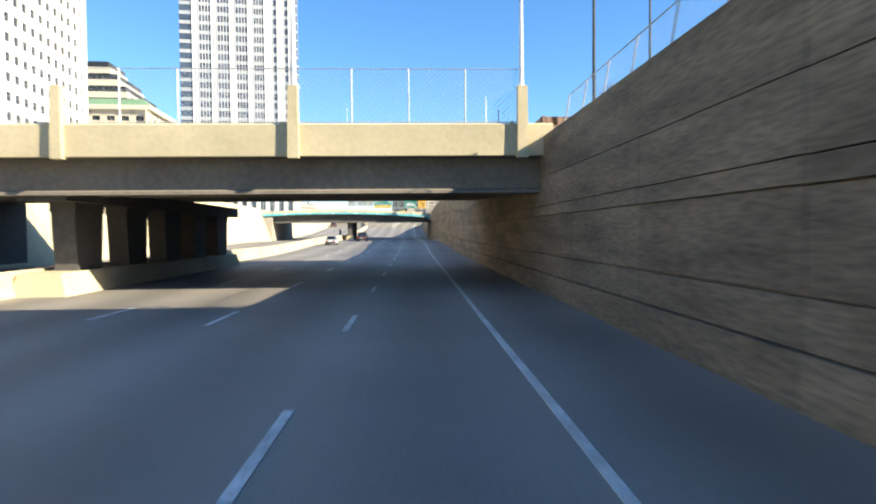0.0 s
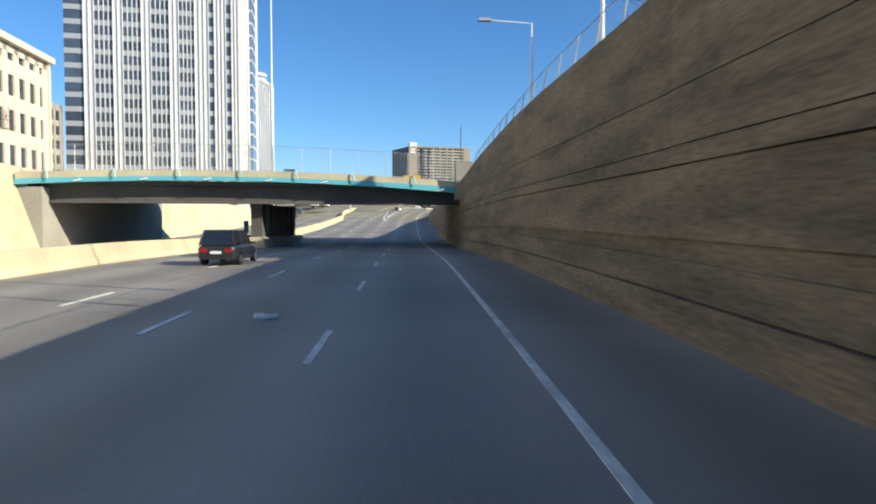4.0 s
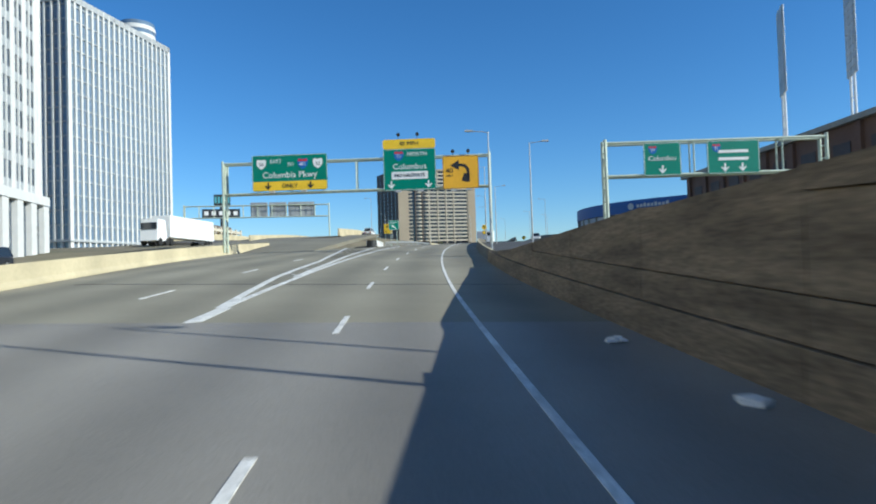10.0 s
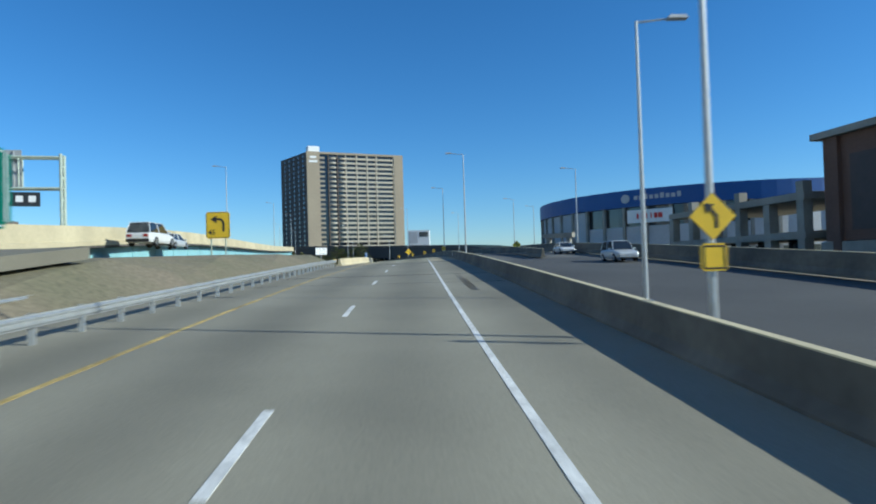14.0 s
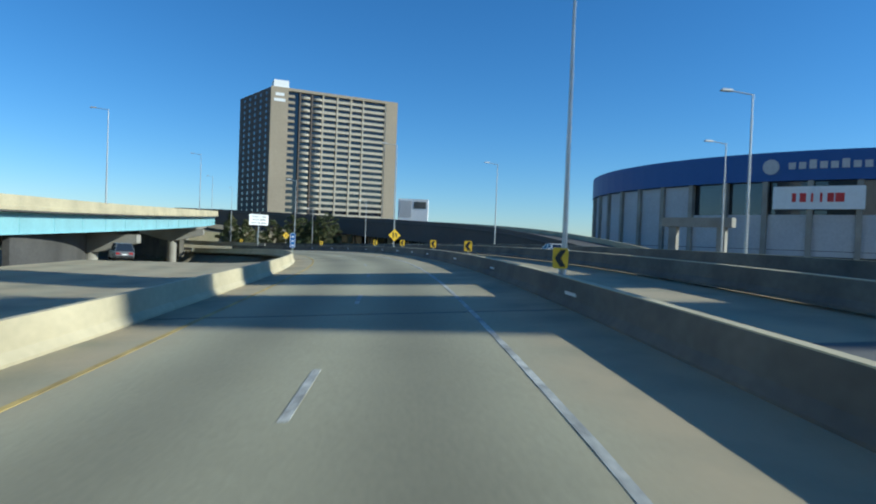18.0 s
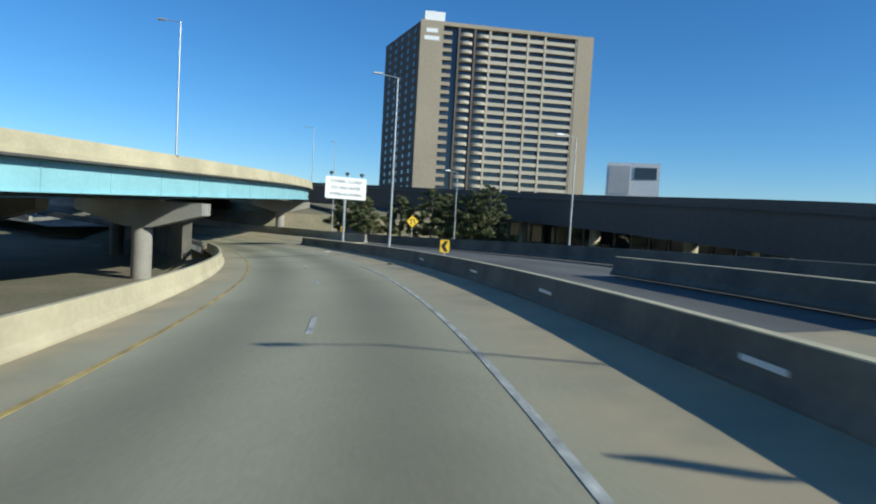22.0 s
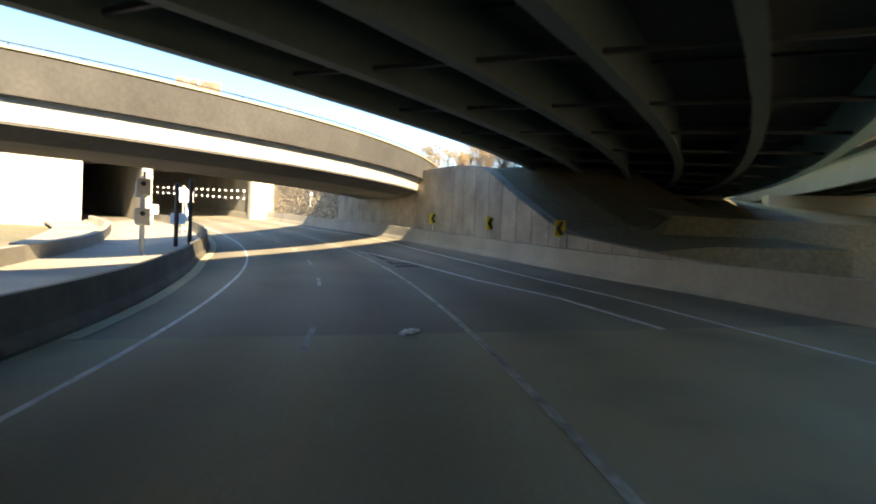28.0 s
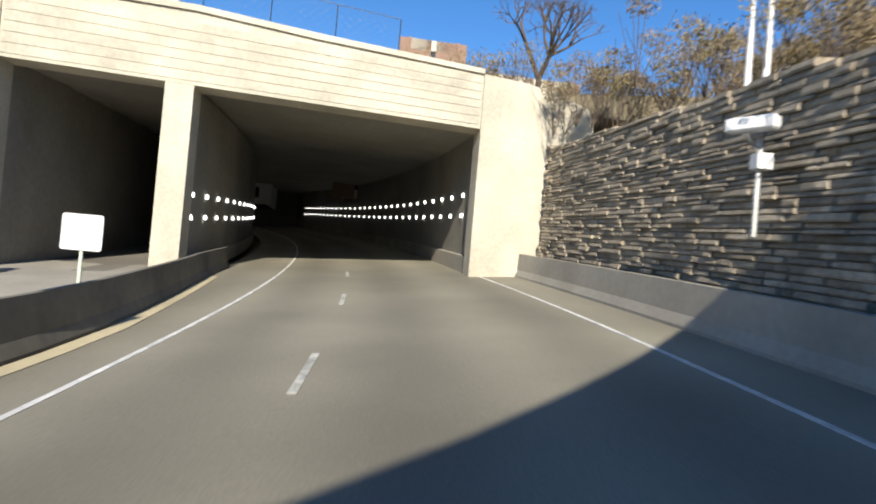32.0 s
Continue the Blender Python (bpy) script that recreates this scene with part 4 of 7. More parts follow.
flat_shape(t, "truck_symbol", [(3.75, 7.35), (4.35, 7.15), (4.65, 7.95), (4.05, 8.15)], -0.005, SIGN_BLACK)
beacons(t, (2.9, 4.5), 9.95)

# gantry of the slip road, seen from the front
GR = at(264.8, 0)
g2 = gantry("sign_gantry", "pale green steel gantry over the slip road", GR, 15.2, 33, 6.2, 8.9, (15.2, 33), (-0.4, -0.4))
for x0, x1, arrows, txt in ((18.2, 21.2, 1, "Columbus"), (23.3, 27.5, 2, "")):
    t = thing("road_sign", "green overhead direction sign over the slip road", "road sign", m=GR @ Matrix.Translation((0, -0.2, 0)))
    sign_panel(t, "panel", x0, x1, 6.1, 8.8, 0, SIGN_GREEN, SIGN_WHITE)
    if txt:
        letters(txt, 0.55, SIGN_WHITE, t, Matrix.Translation(((x0 + x1) / 2, -0.01, 7.5)))
    else:
        for z in (7.9, 7.3):
            flat_shape(t, "legend_bar", [(x0 + 0.9, z - 0.12), (x1 - 0.9, z - 0.12), (x1 - 0.9, z + 0.12), (x0 + 0.9, z + 0.12)], -0.005, SIGN_WHITE)
    shield(t, x0 + 0.75, 8.2, 0.7, -0.005, "71", True)
    for k in range(arrows):
        down_arrow(t, x0 + (x1 - x0) * (k + 1) / (arrows + 1), 6.6, 0.7, -0.01, SIGN_WHITE)

# gantry seen from behind, over the opposite carriageway
GB = Matrix.Translation((0, 364, 0)) @ Matrix.Rotation(radians(3), 4, "Z")
g3 = gantry("sign_gantry", "grey steel gantry carrying backs of signs", GB, -52, -18.5, 18.6, 21.4, (-18.5, -52), (11.0, 11.0))
t = thing("overhead_sign", "grey ribbed backs of three overhead signs", "road sign", m=GB @ Matrix.Translation((0, 1.1, 0)))
for x0, x1 in ((-37, -33), (-32.6, -28.6), (-28.2, -22.0)):
    bm = bmesh.new()
    box(bm, x0, x1, 0, 0.06, 18.7, 22.2)
    for k in range(5):
        rb = bmesh.new()
        box(rb, x0 + (x1 - x0) * (k + 0.5) / 5 - 0.05, x0 + (x1 - x0) * (k + 0.5) / 5 + 0.05, -0.12, -0.001, 18.8, 22.1)
        part("rib", rb, TIN, t)
    part("sign_back", bm, TIN, t)


def post_sign(label, m, posts, foot, mat=POST_PAINT):
    t = thing("road_sign", label, "road sign", m=m)
    for x, z in posts:
        bm = bmesh.new()
        box(bm, x - 0.05, x + 0.05, 0.06, 0.14, foot, z)
        part("post", bm, mat, t)
    return t


em = Matrix.Translation((-2.85, 316, 0))
t = post_sign("green EXIT sign with slanted arrow on two posts", em, ((-0.5, 13.2), (0.5, 13.2)), 8.7)
sign_panel(t, "panel", -0.85, 0.85, 11.7, 13.25, 0, SIGN_GREEN, SIGN_WHITE)
letters("EXIT", 0.5, SIGN_WHITE, t, Matrix.Translation((0, -0.01, 12.85)))
flat_shape(t, "arrow", [(-0.36, 12.45), (0.02, 12.45), (-0.08, 12.34), (0.38, 11.95), (0.26, 11.83), (-0.2, 12.22), (-0.32, 12.08)][::-1], -0.005, SIGN_WHITE)
t = post_sign("yellow curve warning sign reading 45", at(355.5, -16.3), ((-0.6, 5.2), (0.6, 5.2)), -0.8)
sign_panel(t, "panel", -1.0, 1.0, 3.1, 5.35, 0, SIGN_YELLOW, SIGN_BLACK)
bent_arrow(t, 0.15, 4.35, 0.8, -0.005, SIGN_BLACK)
letters("45", 0.6, SIGN_BLACK, t, Matrix.Translation((-0.5, -0.01, 3.6)))


def diamond(label, m, z, half, pole, mat, symbol, foot=0.0):
    t = thing("road_sign", label, "road sign", m=m)
    bm = bmesh.new()
    box(bm, -0.04, 0.04, 0.05, 0.12, foot, z + half * 0.7)
    part("post", bm, STEEL, t)
    flat_shape(t, "panel", [(0, z - half), (half, z), (0, z + half), (-half, z)], 0.03, mat, depth=0.03)
    flat_shape(t, "symbol", [(x * half, z + y * half) for x, y in symbol], -0.004, SIGN_BLACK, depth=0.006)
    return t


CURVE = [(0.08, -0.5), (0.22, -0.5), (0.22, 0.05), (-0.05, 0.38), (0.08, 0.5), (-0.38, 0.55), (-0.28, 0.1), (-0.16, 0.26), (0.08, -0.02)]
MERGE = [(-0.3, -0.45), (-0.14, -0.45), (-0.14, 0.2), (-0.04, 0.2), (-0.22, 0.5), (-0.42, 0.2), (-0.3, 0.2)]
MERGE2 = [(0.1, 0.4), (0.1, 0.0), (0.2, 0.08), (0.36, -0.4), (0.5, -0.34), (0.34, 0.16), (0.44, 0.24)]
diamond("yellow diamond curve warning sign above a speed plate", at(315.8, 6.5), 2.75, 0.5, 0, SIGN_YELLOW, CURVE, 0.6)
t = thing("road_sign", "yellow speed advisory plate on a lamp post", "road sign", m=at(315.8, 6.5))
sign_panel(t, "panel", -0.28, 0.28, 1.6, 2.18, -0.01, SIGN_YELLOW, SIGN_BLACK, round_=0.05)
d = diamond("yellow diamond merge warning sign on a lamp post", at(468.2, 6.45), 2.35, 0.82, 0, SIGN_YELLOW, MERGE, 0.6)
flat_shape(d, "symbol", [(x * 0.82, 2.35 + y * 0.82) for x, y in MERGE2], -0.004, SIGN_BLACK, depth=0.006)
diamond("yellow diamond bend warning sign beside the slip road", at(403.3, 17.5, -0.15), 1.3, 0.72, 0, SIGN_YELLOW, CURVE)
d = diamond("pale yellow diamond merge sign beside the slip road", Matrix.Translation((12.0, 568.7, 10.0)) @ Matrix.Rotation(radians(20), 4, "Z"), 3.6, 1.0, 0, SIGN_YELLOW, MERGE)
flat_shape(d, "symbol", [(x * 1.0, 3.6 + y * 1.0) for x, y in MERGE2], -0.004, SIGN_BLACK, depth=0.006)
diamond("white diamond sign beside the tunnel approach", at(653.2, -9.0), 4.3, 0.85, 0, SIGN_WHITE, [(-0.02, -0.02), (0.02, -0.02), (0.02, 0.02), (-0.02, 0.02)])


def chevron(m, foot, z0, z1, w, label="yellow chevron board with black arrow on a short post"):
    t = thing("chevron_sign", label, "chevron sign", "curve chevrons", m=m)
    bm = bmesh.new()
    box(bm, -0.04, 0.04, 0.04, 0.1, foot, z1 - 0.1)
    part("post", bm, STEEL, t)
    sign_panel(t, "panel", -w / 2, w / 2, z0, z1, 0, SIGN_YELLOW, None, round_=0.04)
    h, c = z1 - z0, (z0 + z1) / 2
    flat_shape(t, "arrow", [(w * 0.36, c + h * 0.42), (-w * 0.02, c + h * 0.42), (-w * 0.38, c), (-w * 0.02, c - h * 0.42), (w * 0.36, c - h * 0.42), (w * 0.02, c)], -0.003, SIGN_BLACK, depth=0.006)
    return t


for s in (410.2, 430.8, 445.8, 461.5, 476, 505.5):
    chevron(at(s, 5.85, 0.0, -8), 0.8, 1.02, 1.74, 0.54)
chevron(Matrix.Translation((-1.0, 576.1, 9.0)) @ Matrix.Rotation(radians(8), 4, "Z"), 0.2, 2.0, 2.95, 0.72, "yellow chevron board with black arrow before the pines")
for s in (616.9, 625.2, 635.0):
    chevron(at(s, merge_u(s) + 0.82, 0, 12), 1.1, 1.72, 2.6, 0.68, "yellow chevron board with black arrow beside the wall")

# tunnel warning board
TM = Matrix.Translation((6.1, 544, 0)) @ Matrix.Rotation(radians(38), 4, "Z")
t = thing("tunnel_sign", "white board reading TUNNEL CLOSED DO NOT ENTER WHEN FLASHING", "road sign", m=TM)
bm = bmesh.new()
tube(bm, (0, 0.25, 9.8), (0, 0.25, 18.4), 0.16, n=10)
part("post", bm, STEEL, t)
sign_panel(t, "board", -2.75, 2.75, 15.95, 18.6, 0, SIGN_WHITE, None, round_=0.1)
for k, line in enumerate(("TUNNEL CLOSED", "DO NOT ENTER", "WHEN FLASHING")):
    letters(line, 0.55, SIGN_BLACK, t, Matrix.Translation((0, -0.01, 18.05 - 0.78 * k)))
for x in (-2.0, 0.1, 2.1):
    bm = bmesh.new()
    tube(bm, (x, 0.05, 18.6), (x, 0.05, 18.9), 0.04, n=6)
    tube(bm, (x, 0.2, 19.05), (x, -0.18, 19.05), 0.2, 0.18, 10)
    part("flashing_beacon", bm, SIGN_BLACK, t, "black round beacon lamp")
t = post_sign("tall blue sign standing on the ramp barrier", at(454.5, -7.15), ((0, 2.9),), 0.84)
sign_panel(t, "panel", -0.28, 0.28, 1.3, 2.8, 0, SIGN_BLUE, SIGN_WHITE, round_=0.05)
for k in range(3):
    flat_shape(t, "legend_bar", [(-0.11, 1.45 + k * 0.45), (0.11, 1.45 + k * 0.45), (0.11, 1.62 + k * 0.45), (-0.11, 1.62 + k * 0.45)], -0.004, SIGN_WHITE, depth=0.006)
t = post_sign("small blue sign on the median barrier", at(150.8, -16.9), ((0, 2.4),), 0.8)
sign_panel(t, "panel", -0.25, 0.25, 1.15, 2.5, 0, SIGN_BLUE, SIGN_WHITE, round_=0.04)


# ---- lamp posts along the ramp ----
for s, u, h, hh, d in ((222.8, 6.6, 3.5, 9.2, -1), (223.5, 11.8, 3.2, 8.9, 1), (268.3, 6.0, 0.5, 10.4, -1), (274.8, 10.4, -0.2, 11.0, 1), (316.6, 6.85, 0.3, 12.5, -1), (325.0, 8.6, -0.1, 10.2, 1),
                       (372.0, 6.1, 0.4, 11.5, -1), (410.3, 6.0, 0.7, 11.3, -1), (423.5, 21.4, -0.5, 11.2, -1), (384.6, 22.4, -0.6, 11.8, -1), (438, 30, -1.0, 11.6, -1),
                       (468.7, 6.5, 0.6, 13.6, -1), (471.6, 22.4, -0.6, 13.4, -1), (520.8, 6.0, 0.6, 14.0, -1), (519.6, 22.0, -0.4, 11.0, -1), (550, 27, -0.4, 11.0, -1)):
    lamp_post(at(s, u, h), hh, 1.6, "pale grey steel street lamp behind the barrier", STEEL, d, "ramp street lamps")
lamp_post(Matrix.Translation((-5, 585, 9.6)), 18.0, 0.5, "pale grey steel street lamp beside the merging lane", STEEL, -1, "ramp street lamps")

# ---- gore paint, crash cushion, guard rails ----
gore_out = curve_of([(235, -6.0), (247, -7.05), (262, -7.6), (280, -9.6), (294, -11.7), (303, -13.0)])
painted("gore_line", 235, 303, gore_out, 0.3, WHITE_PAINT, "solid white gore line on the far side")
gore_in = curve_of([(235, -5.8), (247, -6.1), (258, -6.35), (285, -7.6), (300, -8.8)])
painted("gore_line", 247, 300, gore_in, 0.3, WHITE_PAINT, "solid white inner gore line")
for k in range(11):
    s0 = 248 + k * 4.2
    a, b = P(s0, gore_in(s0) - 0.1, 0.014), P(s0 + 1.6, gore_out(s0 + 1.6) + 0.1, 0.014)
    d = (b - a).normalized() * 0.0
    w = Vector((0, 0.32, 0))
    tagged(mesh_part("gore_chevron", [a - w, b - w, b + w, a + w], [(0, 1, 2, 3)], WHITE_PAINT), "white cross bar painted in the gore", "road marking", "gore bars", "structure")


def guard_rail(name, label, pts, zs=(0.45, 0.7), posts=1.9):
    t = thing(name, label, "guard rail")
    W = [(-0.03, -0.155), (-0.03, -0.12), (0.045, -0.085), (0.045, -0.055), (-0.03, -0.015), (-0.03, 0.015), (0.045, 0.055), (0.045, 0.085), (-0.03, 0.12), (-0.03, 0.155)]
    for z in zs:
        verts, faces = [], []
        for i, p in enumerate(pts):
            d = (pts[min(i + 1, len(pts) - 1)] - pts[max(i - 1, 0)])
            n = Vector((d.y, -d.x, 0)).normalized()
            verts += [p + n * a + Vector((0, 0, z + b)) for a, b in W]
        k = len(W)
        for i in range(len(pts) - 1):
            for j in range(k - 1):
                faces.append((i * k + j, i * k + j + 1, (i + 1) * k + j + 1, (i + 1) * k + j))
        ob = mesh_part("rail", verts, faces, STEEL, t)
        sol = ob.modifiers.new("thick", "SOLIDIFY")
        sol.thickness = 0.006
    for a, b in zip(pts[:-1], pts[1:]):
        L = (b - a).length
        for k in range(max(1, round(L / posts))):
            p = a.lerp(b, k / max(1, round(L / posts)))
            d = (b - a).normalized()
            n = Vector((d.y, -d.x, 0))
            bm = bmesh.new()
            box(bm, -0.07, 0.07, -0.05, 0.05, -0.4, max(zs) + 0.16, Matrix.Translation(p - n * 0.14))
            part("post", bm, STEEL, t)
    return t


guard_rail("guard_rail", "galvanised steel guard rail along the ramp shoulder", [P(s, u, 0) for s, u in ((311, -9.0), (318, -8.6), (330, -8.1), (343, -8.0), (360, -8.3), (372, -8.5))], (0.58,))
guard_rail("guard_rail", "galvanised steel guard rail of the exit road", [P(s, u, 0) for s, u in ((311, -11.2), (320, -11.9), (332, -12.8), (345, -13.6))], (0.58,))
guard_rail("guard_rail", "weathered steel guard rail at the barrier's end", [P(s, u, 0.0) for s, u in ((545.6, -7.35), (552, -7.35), (557, -7.15), (560.4, -7.05))], (0.42, 0.72))
# the viaduct's shade is put into this barrier's colour
barrier("abutment_barrier", 560.6, 597.9, lambda s: min(-7.1, lbar_u(s) - 0.1), SHADE_CONCRETE, "concrete barrier beside the abutment wall, coloured dark for shade", LOW)
cc = thing("crash_cushion", "battered crash cushion of stacked pale corrugated rails with dark nose", "crash cushion", m=at(302.6, -9.8, 0, 3))
bm = bmesh.new()
bmesh.ops.create_cone(bm, cap_ends=True, segments=16, radius1=0.75, radius2=0.72, depth=1.0, matrix=Matrix.Translation((0, 0.4, 0.52)))
part("nose", bm, SIGN_BLACK, cc, "dark rubber nose barrel")
for side in (-1, 1):
    for k in range(4):
        for j in range(4):
            bm = bmesh.new()
            y0 = 0.4 + j * 2.1
            box(bm, side * (0.72 + 0.03 * (j % 2)) - 0.04, side * (0.72 + 0.03 * (j % 2)) + 0.04, y0, y0 + 2.16, 0.18 + k * 0.22, 0.36 + k * 0.22)
            bevelled(bm, 0.03)
            part("fender_panel", bm, SIGN_WHITE, cc)
for j in range(5):
    bm = bmesh.new()
    box(bm, -0.62, 0.62, 0.5 + j * 2.0, 0.65 + j * 2.0, 0.1, 1.0)
    part("diaphragm", bm, DARK_STEEL, cc)
cl = thing("debris", "torn rubber and dirt in front of the crash cushion", "debris", kind="stuff")
bm = bmesh.new()
rng = random.Random(4)
for k in range(40):
    p = P(299.5 + rng.uniform(-2, 3), -10 + rng.uniform(-1.5, 1.0), 0.02)
    r = rng.uniform(0.03, 0.16)
    box(bm, -r, r, -r * 0.6, r * 0.6, 0, r * 0.5, Matrix.Translation(p) @ Matrix.Rotation(rng.uniform(0, 3), 4, "Z"))
part("scraps", bm, SIGN_BLACK, cl)


# ---- buildings ----
def frame_of(a, b):
    x = Vector((b[0] - a[0], b[1] - a[1], 0))
    return Matrix.Translation((a[0], a[1], 0)) @ Matrix.Rotation(math.atan2(x.y, x.x), 4, "Z"), x.length


def office(name, label, a, b, depth, z0, z1, floor, bays, band, fin, core_mat, band_mat, fin_mat, base=0.0, side_bays=8, proud=0.35, crown=1.6):
    """Glass core with floor bands and upright fins, front from a to b."""
    m, W = frame_of(a, b)
    t = thing(name, label, "building", m=m)
    bm = bmesh.new()
    box(bm, 0, W, 0, depth, z0, z1 - 0.3)
    part("glass_core", bm, core_mat, t, "dark reflecting window glass")
    z = z0 + base
    if base:
        bm = bmesh.new()
        box(bm, -proud - 0.3, W + proud + 0.3, -proud - 0.3, depth + 0.3, z - band * 1.5, z)
        part("base_cornice", bm, band_mat, t)
    while z < z1 - floor * 0.5:
        bm = bmesh.new()
        box(bm, -proud * 0.6, W + proud * 0.6, -proud * 0.6, depth + proud * 0.6, z, z + band)
        part("floor_band", bm, band_mat, t)
        z += floor
    bm = bmesh.new()
    box(bm, -proud, W + proud, -proud, depth + proud, z1 - crown, z1)
    part("parapet", bm, band_mat, t)
    for k in range(bays + 1):
        w = fin * (2.0 if k in (0, bays) else 1.0)
        bm = bmesh.new()
        x = W * k / bays
        box(bm, x - w / 2, x + w / 2, -proud, 0.05, z0, z1 - 0.01)
        part("fin", bm, fin_mat, t)
    for k in range(side_bays + 1):
        y = depth * k / side_bays
        for xa, xb in ((-proud, 0.05), (W - 0.05, W + proud)):
            bm = bmesh.new()
            box(bm, xa, xb, y - fin / 2, y + fin / 2, z0, z1 - 0.01)
            part("fin", bm, fin_mat, t)
    return t, m, W


def striped_face(t, m, strips, width, z0, z1, floor, cladding, proud, rest=None):
    """A facade in the local x-z plane: plain ribbed cladding with upright strips of windows between."""
    edges = [0.0] + [e for st in strips for e in st[:2]] + [width]
    for x0, x1 in zip(edges[0::2], edges[1::2]):
        if x1 - x0 < 0.05:
            continue
        bm = bmesh.new()
        box(bm, x0, x1, -proud * 0.5, 0.02, z0, z1, m)
        n = max(1, round((x1 - x0) / 1.1))
        for k in range(n + 1):
            x = x0 + (x1 - x0) * k / n
            box(bm, x - 0.11, x + 0.11, -proud, -proud * 0.5 - 0.001, z0, z1 - 0.02, m)
        part("ribbed_pier", bm, cladding, t)
    for x0, x1, panes in strips:
        z = z0
        while z < z1 - 2:
            if rest is None:
                bm = bmesh.new()
                box(bm, x0 + 0.02, x1 - 0.02, -0.12, 0.02, z, z + floor * 0.36, m)
                part("spandrel", bm, SPANDREL, t)
            else:
                box(rest, x0 + 0.02, x1 - 0.02, -0.12, 0.02, z, z + floor * 0.36, m)
            z += floor
        for k in range(1, panes):
            x = x0 + (x1 - x0) * k / panes
            bm = bmesh.new()
            box(bm, x - 0.12, x + 0.12, -0.2, 0.02, z0, z1 - 0.02, m)
            part("mullion", bm, cladding, t)


tm, tW = frame_of((-50, 262), (-57, 313))
ot = thing("office_tower", "tall white ribbed tower with upright strips of dark glass", "building", m=tm)
bm = bmesh.new()
box(bm, 0, tW, 0, 45, 6, 127.7)
part("glass_core", bm, material("tower_glass", (0.08, 0.105, 0.14), 0.12, grain=(0.3, 0.25), stain=(0.12, 0.4), bump=(10, 0), spec=0.8), ot, "dark reflecting window glass")
bays = [(k * 3.6 + 1.0, k * 3.6 + 3.5, 2) for k in range(6)] + [(k * 3.6 + 32.2, k * 3.6 + 34.7, 2) for k in range(5)]
striped_face(ot, Matrix.Identity(4), bays, tW, 18, 128, 3.9, FACADE_WHITE, 0.2, rest := bmesh.new())
bands = part("spandrel", rest, SPANDREL, ot)
bands["kind"] = "stuff"
south = Matrix.Rotation(radians(-90), 4, "Z") @ Matrix.Translation((-45, 0, 0))
striped_face(ot, south, [(0.0, 5.0, 1), (7.6, 12.4, 4), (14.8, 19.6, 4), (22.0, 26.8, 4), (29.2, 33.4, 4), (37.0, 38.6, 1), (41.6, 43.2, 1)], 45.0, 18, 128, 3.9, FACADE_WHITE, 0.5)
for grow, zb, zt in ((0.9, 16.6, 17.99), (0.4, 6, 7.6), (0.7, 128.01, 129.4)):
    bm = bmesh.new()
    box(bm, -grow, tW + grow, -grow, 45 + grow, zb, zt)
    part("stone_course", bm, FACADE_WHITE, ot)
for k in range(13):
    # tall arched openings between broad piers at street level
    bm = bmesh.new()
    x = k * tW / 12
    box(bm, x - 0.9, x + 0.9, -0.75, 0.05, 7.61, 16.59)
    part("street_pier", bm, FACADE_WHITE, ot)
    bm = bmesh.new()
    y = k * 45 / 12
    box(bm, -0.75, 0.05, y - 0.8, y + 0.8, 7.61, 16.59)
    part("street_pier", bm, FACADE_WHITE, ot)
t = thing("tower_bay", "blue glass bay and white entrance block on the tower front", "building", m=tm)
bm = bmesh.new()
box(bm, 22, 31, -1.4, -0.37, 20, 120)
part("glass_bay", bm, WINDOW_BLUE, t)
for k in range(26):
    bm = bmesh.new()
    box(bm, 21.9, 31.1, -1.5, -0.36, 20 + k * 3.9, 20.5 + k * 3.9)
    part("bay_band", bm, FACADE_WHITE, t)
bm = bmesh.new()
box(bm, 18, 33, -2.0, -0.38, 6, 20)
part("entrance_block", bm, FACADE_WHITE, t, "plain white stone block")
for k in range(6):
    bm = bmesh.new()
    box(bm, 19.2 + k * 2.3, 20.3 + k * 2.3, -2.06, -1.9, 8, 17.5)
    part("slot_window", bm, WINDOW_DARK, t)
office("office_block", "glass office block with white mullions and rounded roof drum", (-83, 372), (-72.5, 410), 40, 7, 77, 3.7, 20, 0.3, 0.55, WINDOW_BLUE, SPANDREL, FACADE_WHITE, base=8, side_bays=18, proud=0.5)
dr = thing("roof_drum", "round glazed roof drum with white rings", "building", m=Matrix.Translation((-79, 404, 77)))
for k in range(4):
    bm = bmesh.new()
    bmesh.ops.create_cone(bm, cap_ends=True, segments=32, radius1=5 - 0.15 * (k % 2), radius2=5 - 0.15 * (k % 2), depth=1.2, matrix=Matrix.Translation((0, 0, 0.6 + k * 1.2)))
    part("ring", bm, (FACADE_WHITE, WINDOW_BLUE)[k % 2], dr)
office("office_building", "white office building with a grid of square windows", (-73, 70), (-78, 147), 34, 6, 62, 3.6, 26, 1.9, 1.1, WINDOW_DARK, FACADE_WHITE, FACADE_WHITE, base=4)
office("low_office", "stepped pale office wing with ribbon windows", (-66, 148), (-68, 172), 26, 6, 27, 3.6, 8, 1.9, 0.4, WINDOW_DARK, FACADE_CREAM, FACADE_CREAM, base=3)
hb, hm, hW = office("stone_hall", "cream stone hall with tall windows and green roof", (-74, 172), (-77, 216), 30, 6, 36, 6.5, 12, 2.6, 1.6, WINDOW_DARK, FACADE_CREAM, FACADE_CREAM, base=5)
bm = bmesh.new()
box(bm, -1.4, hW + 1.4, -1.4, 31.4, 36.0, 37.2)
part("cornice", bm, FACADE_CREAM, hb)
bm = bmesh.new()
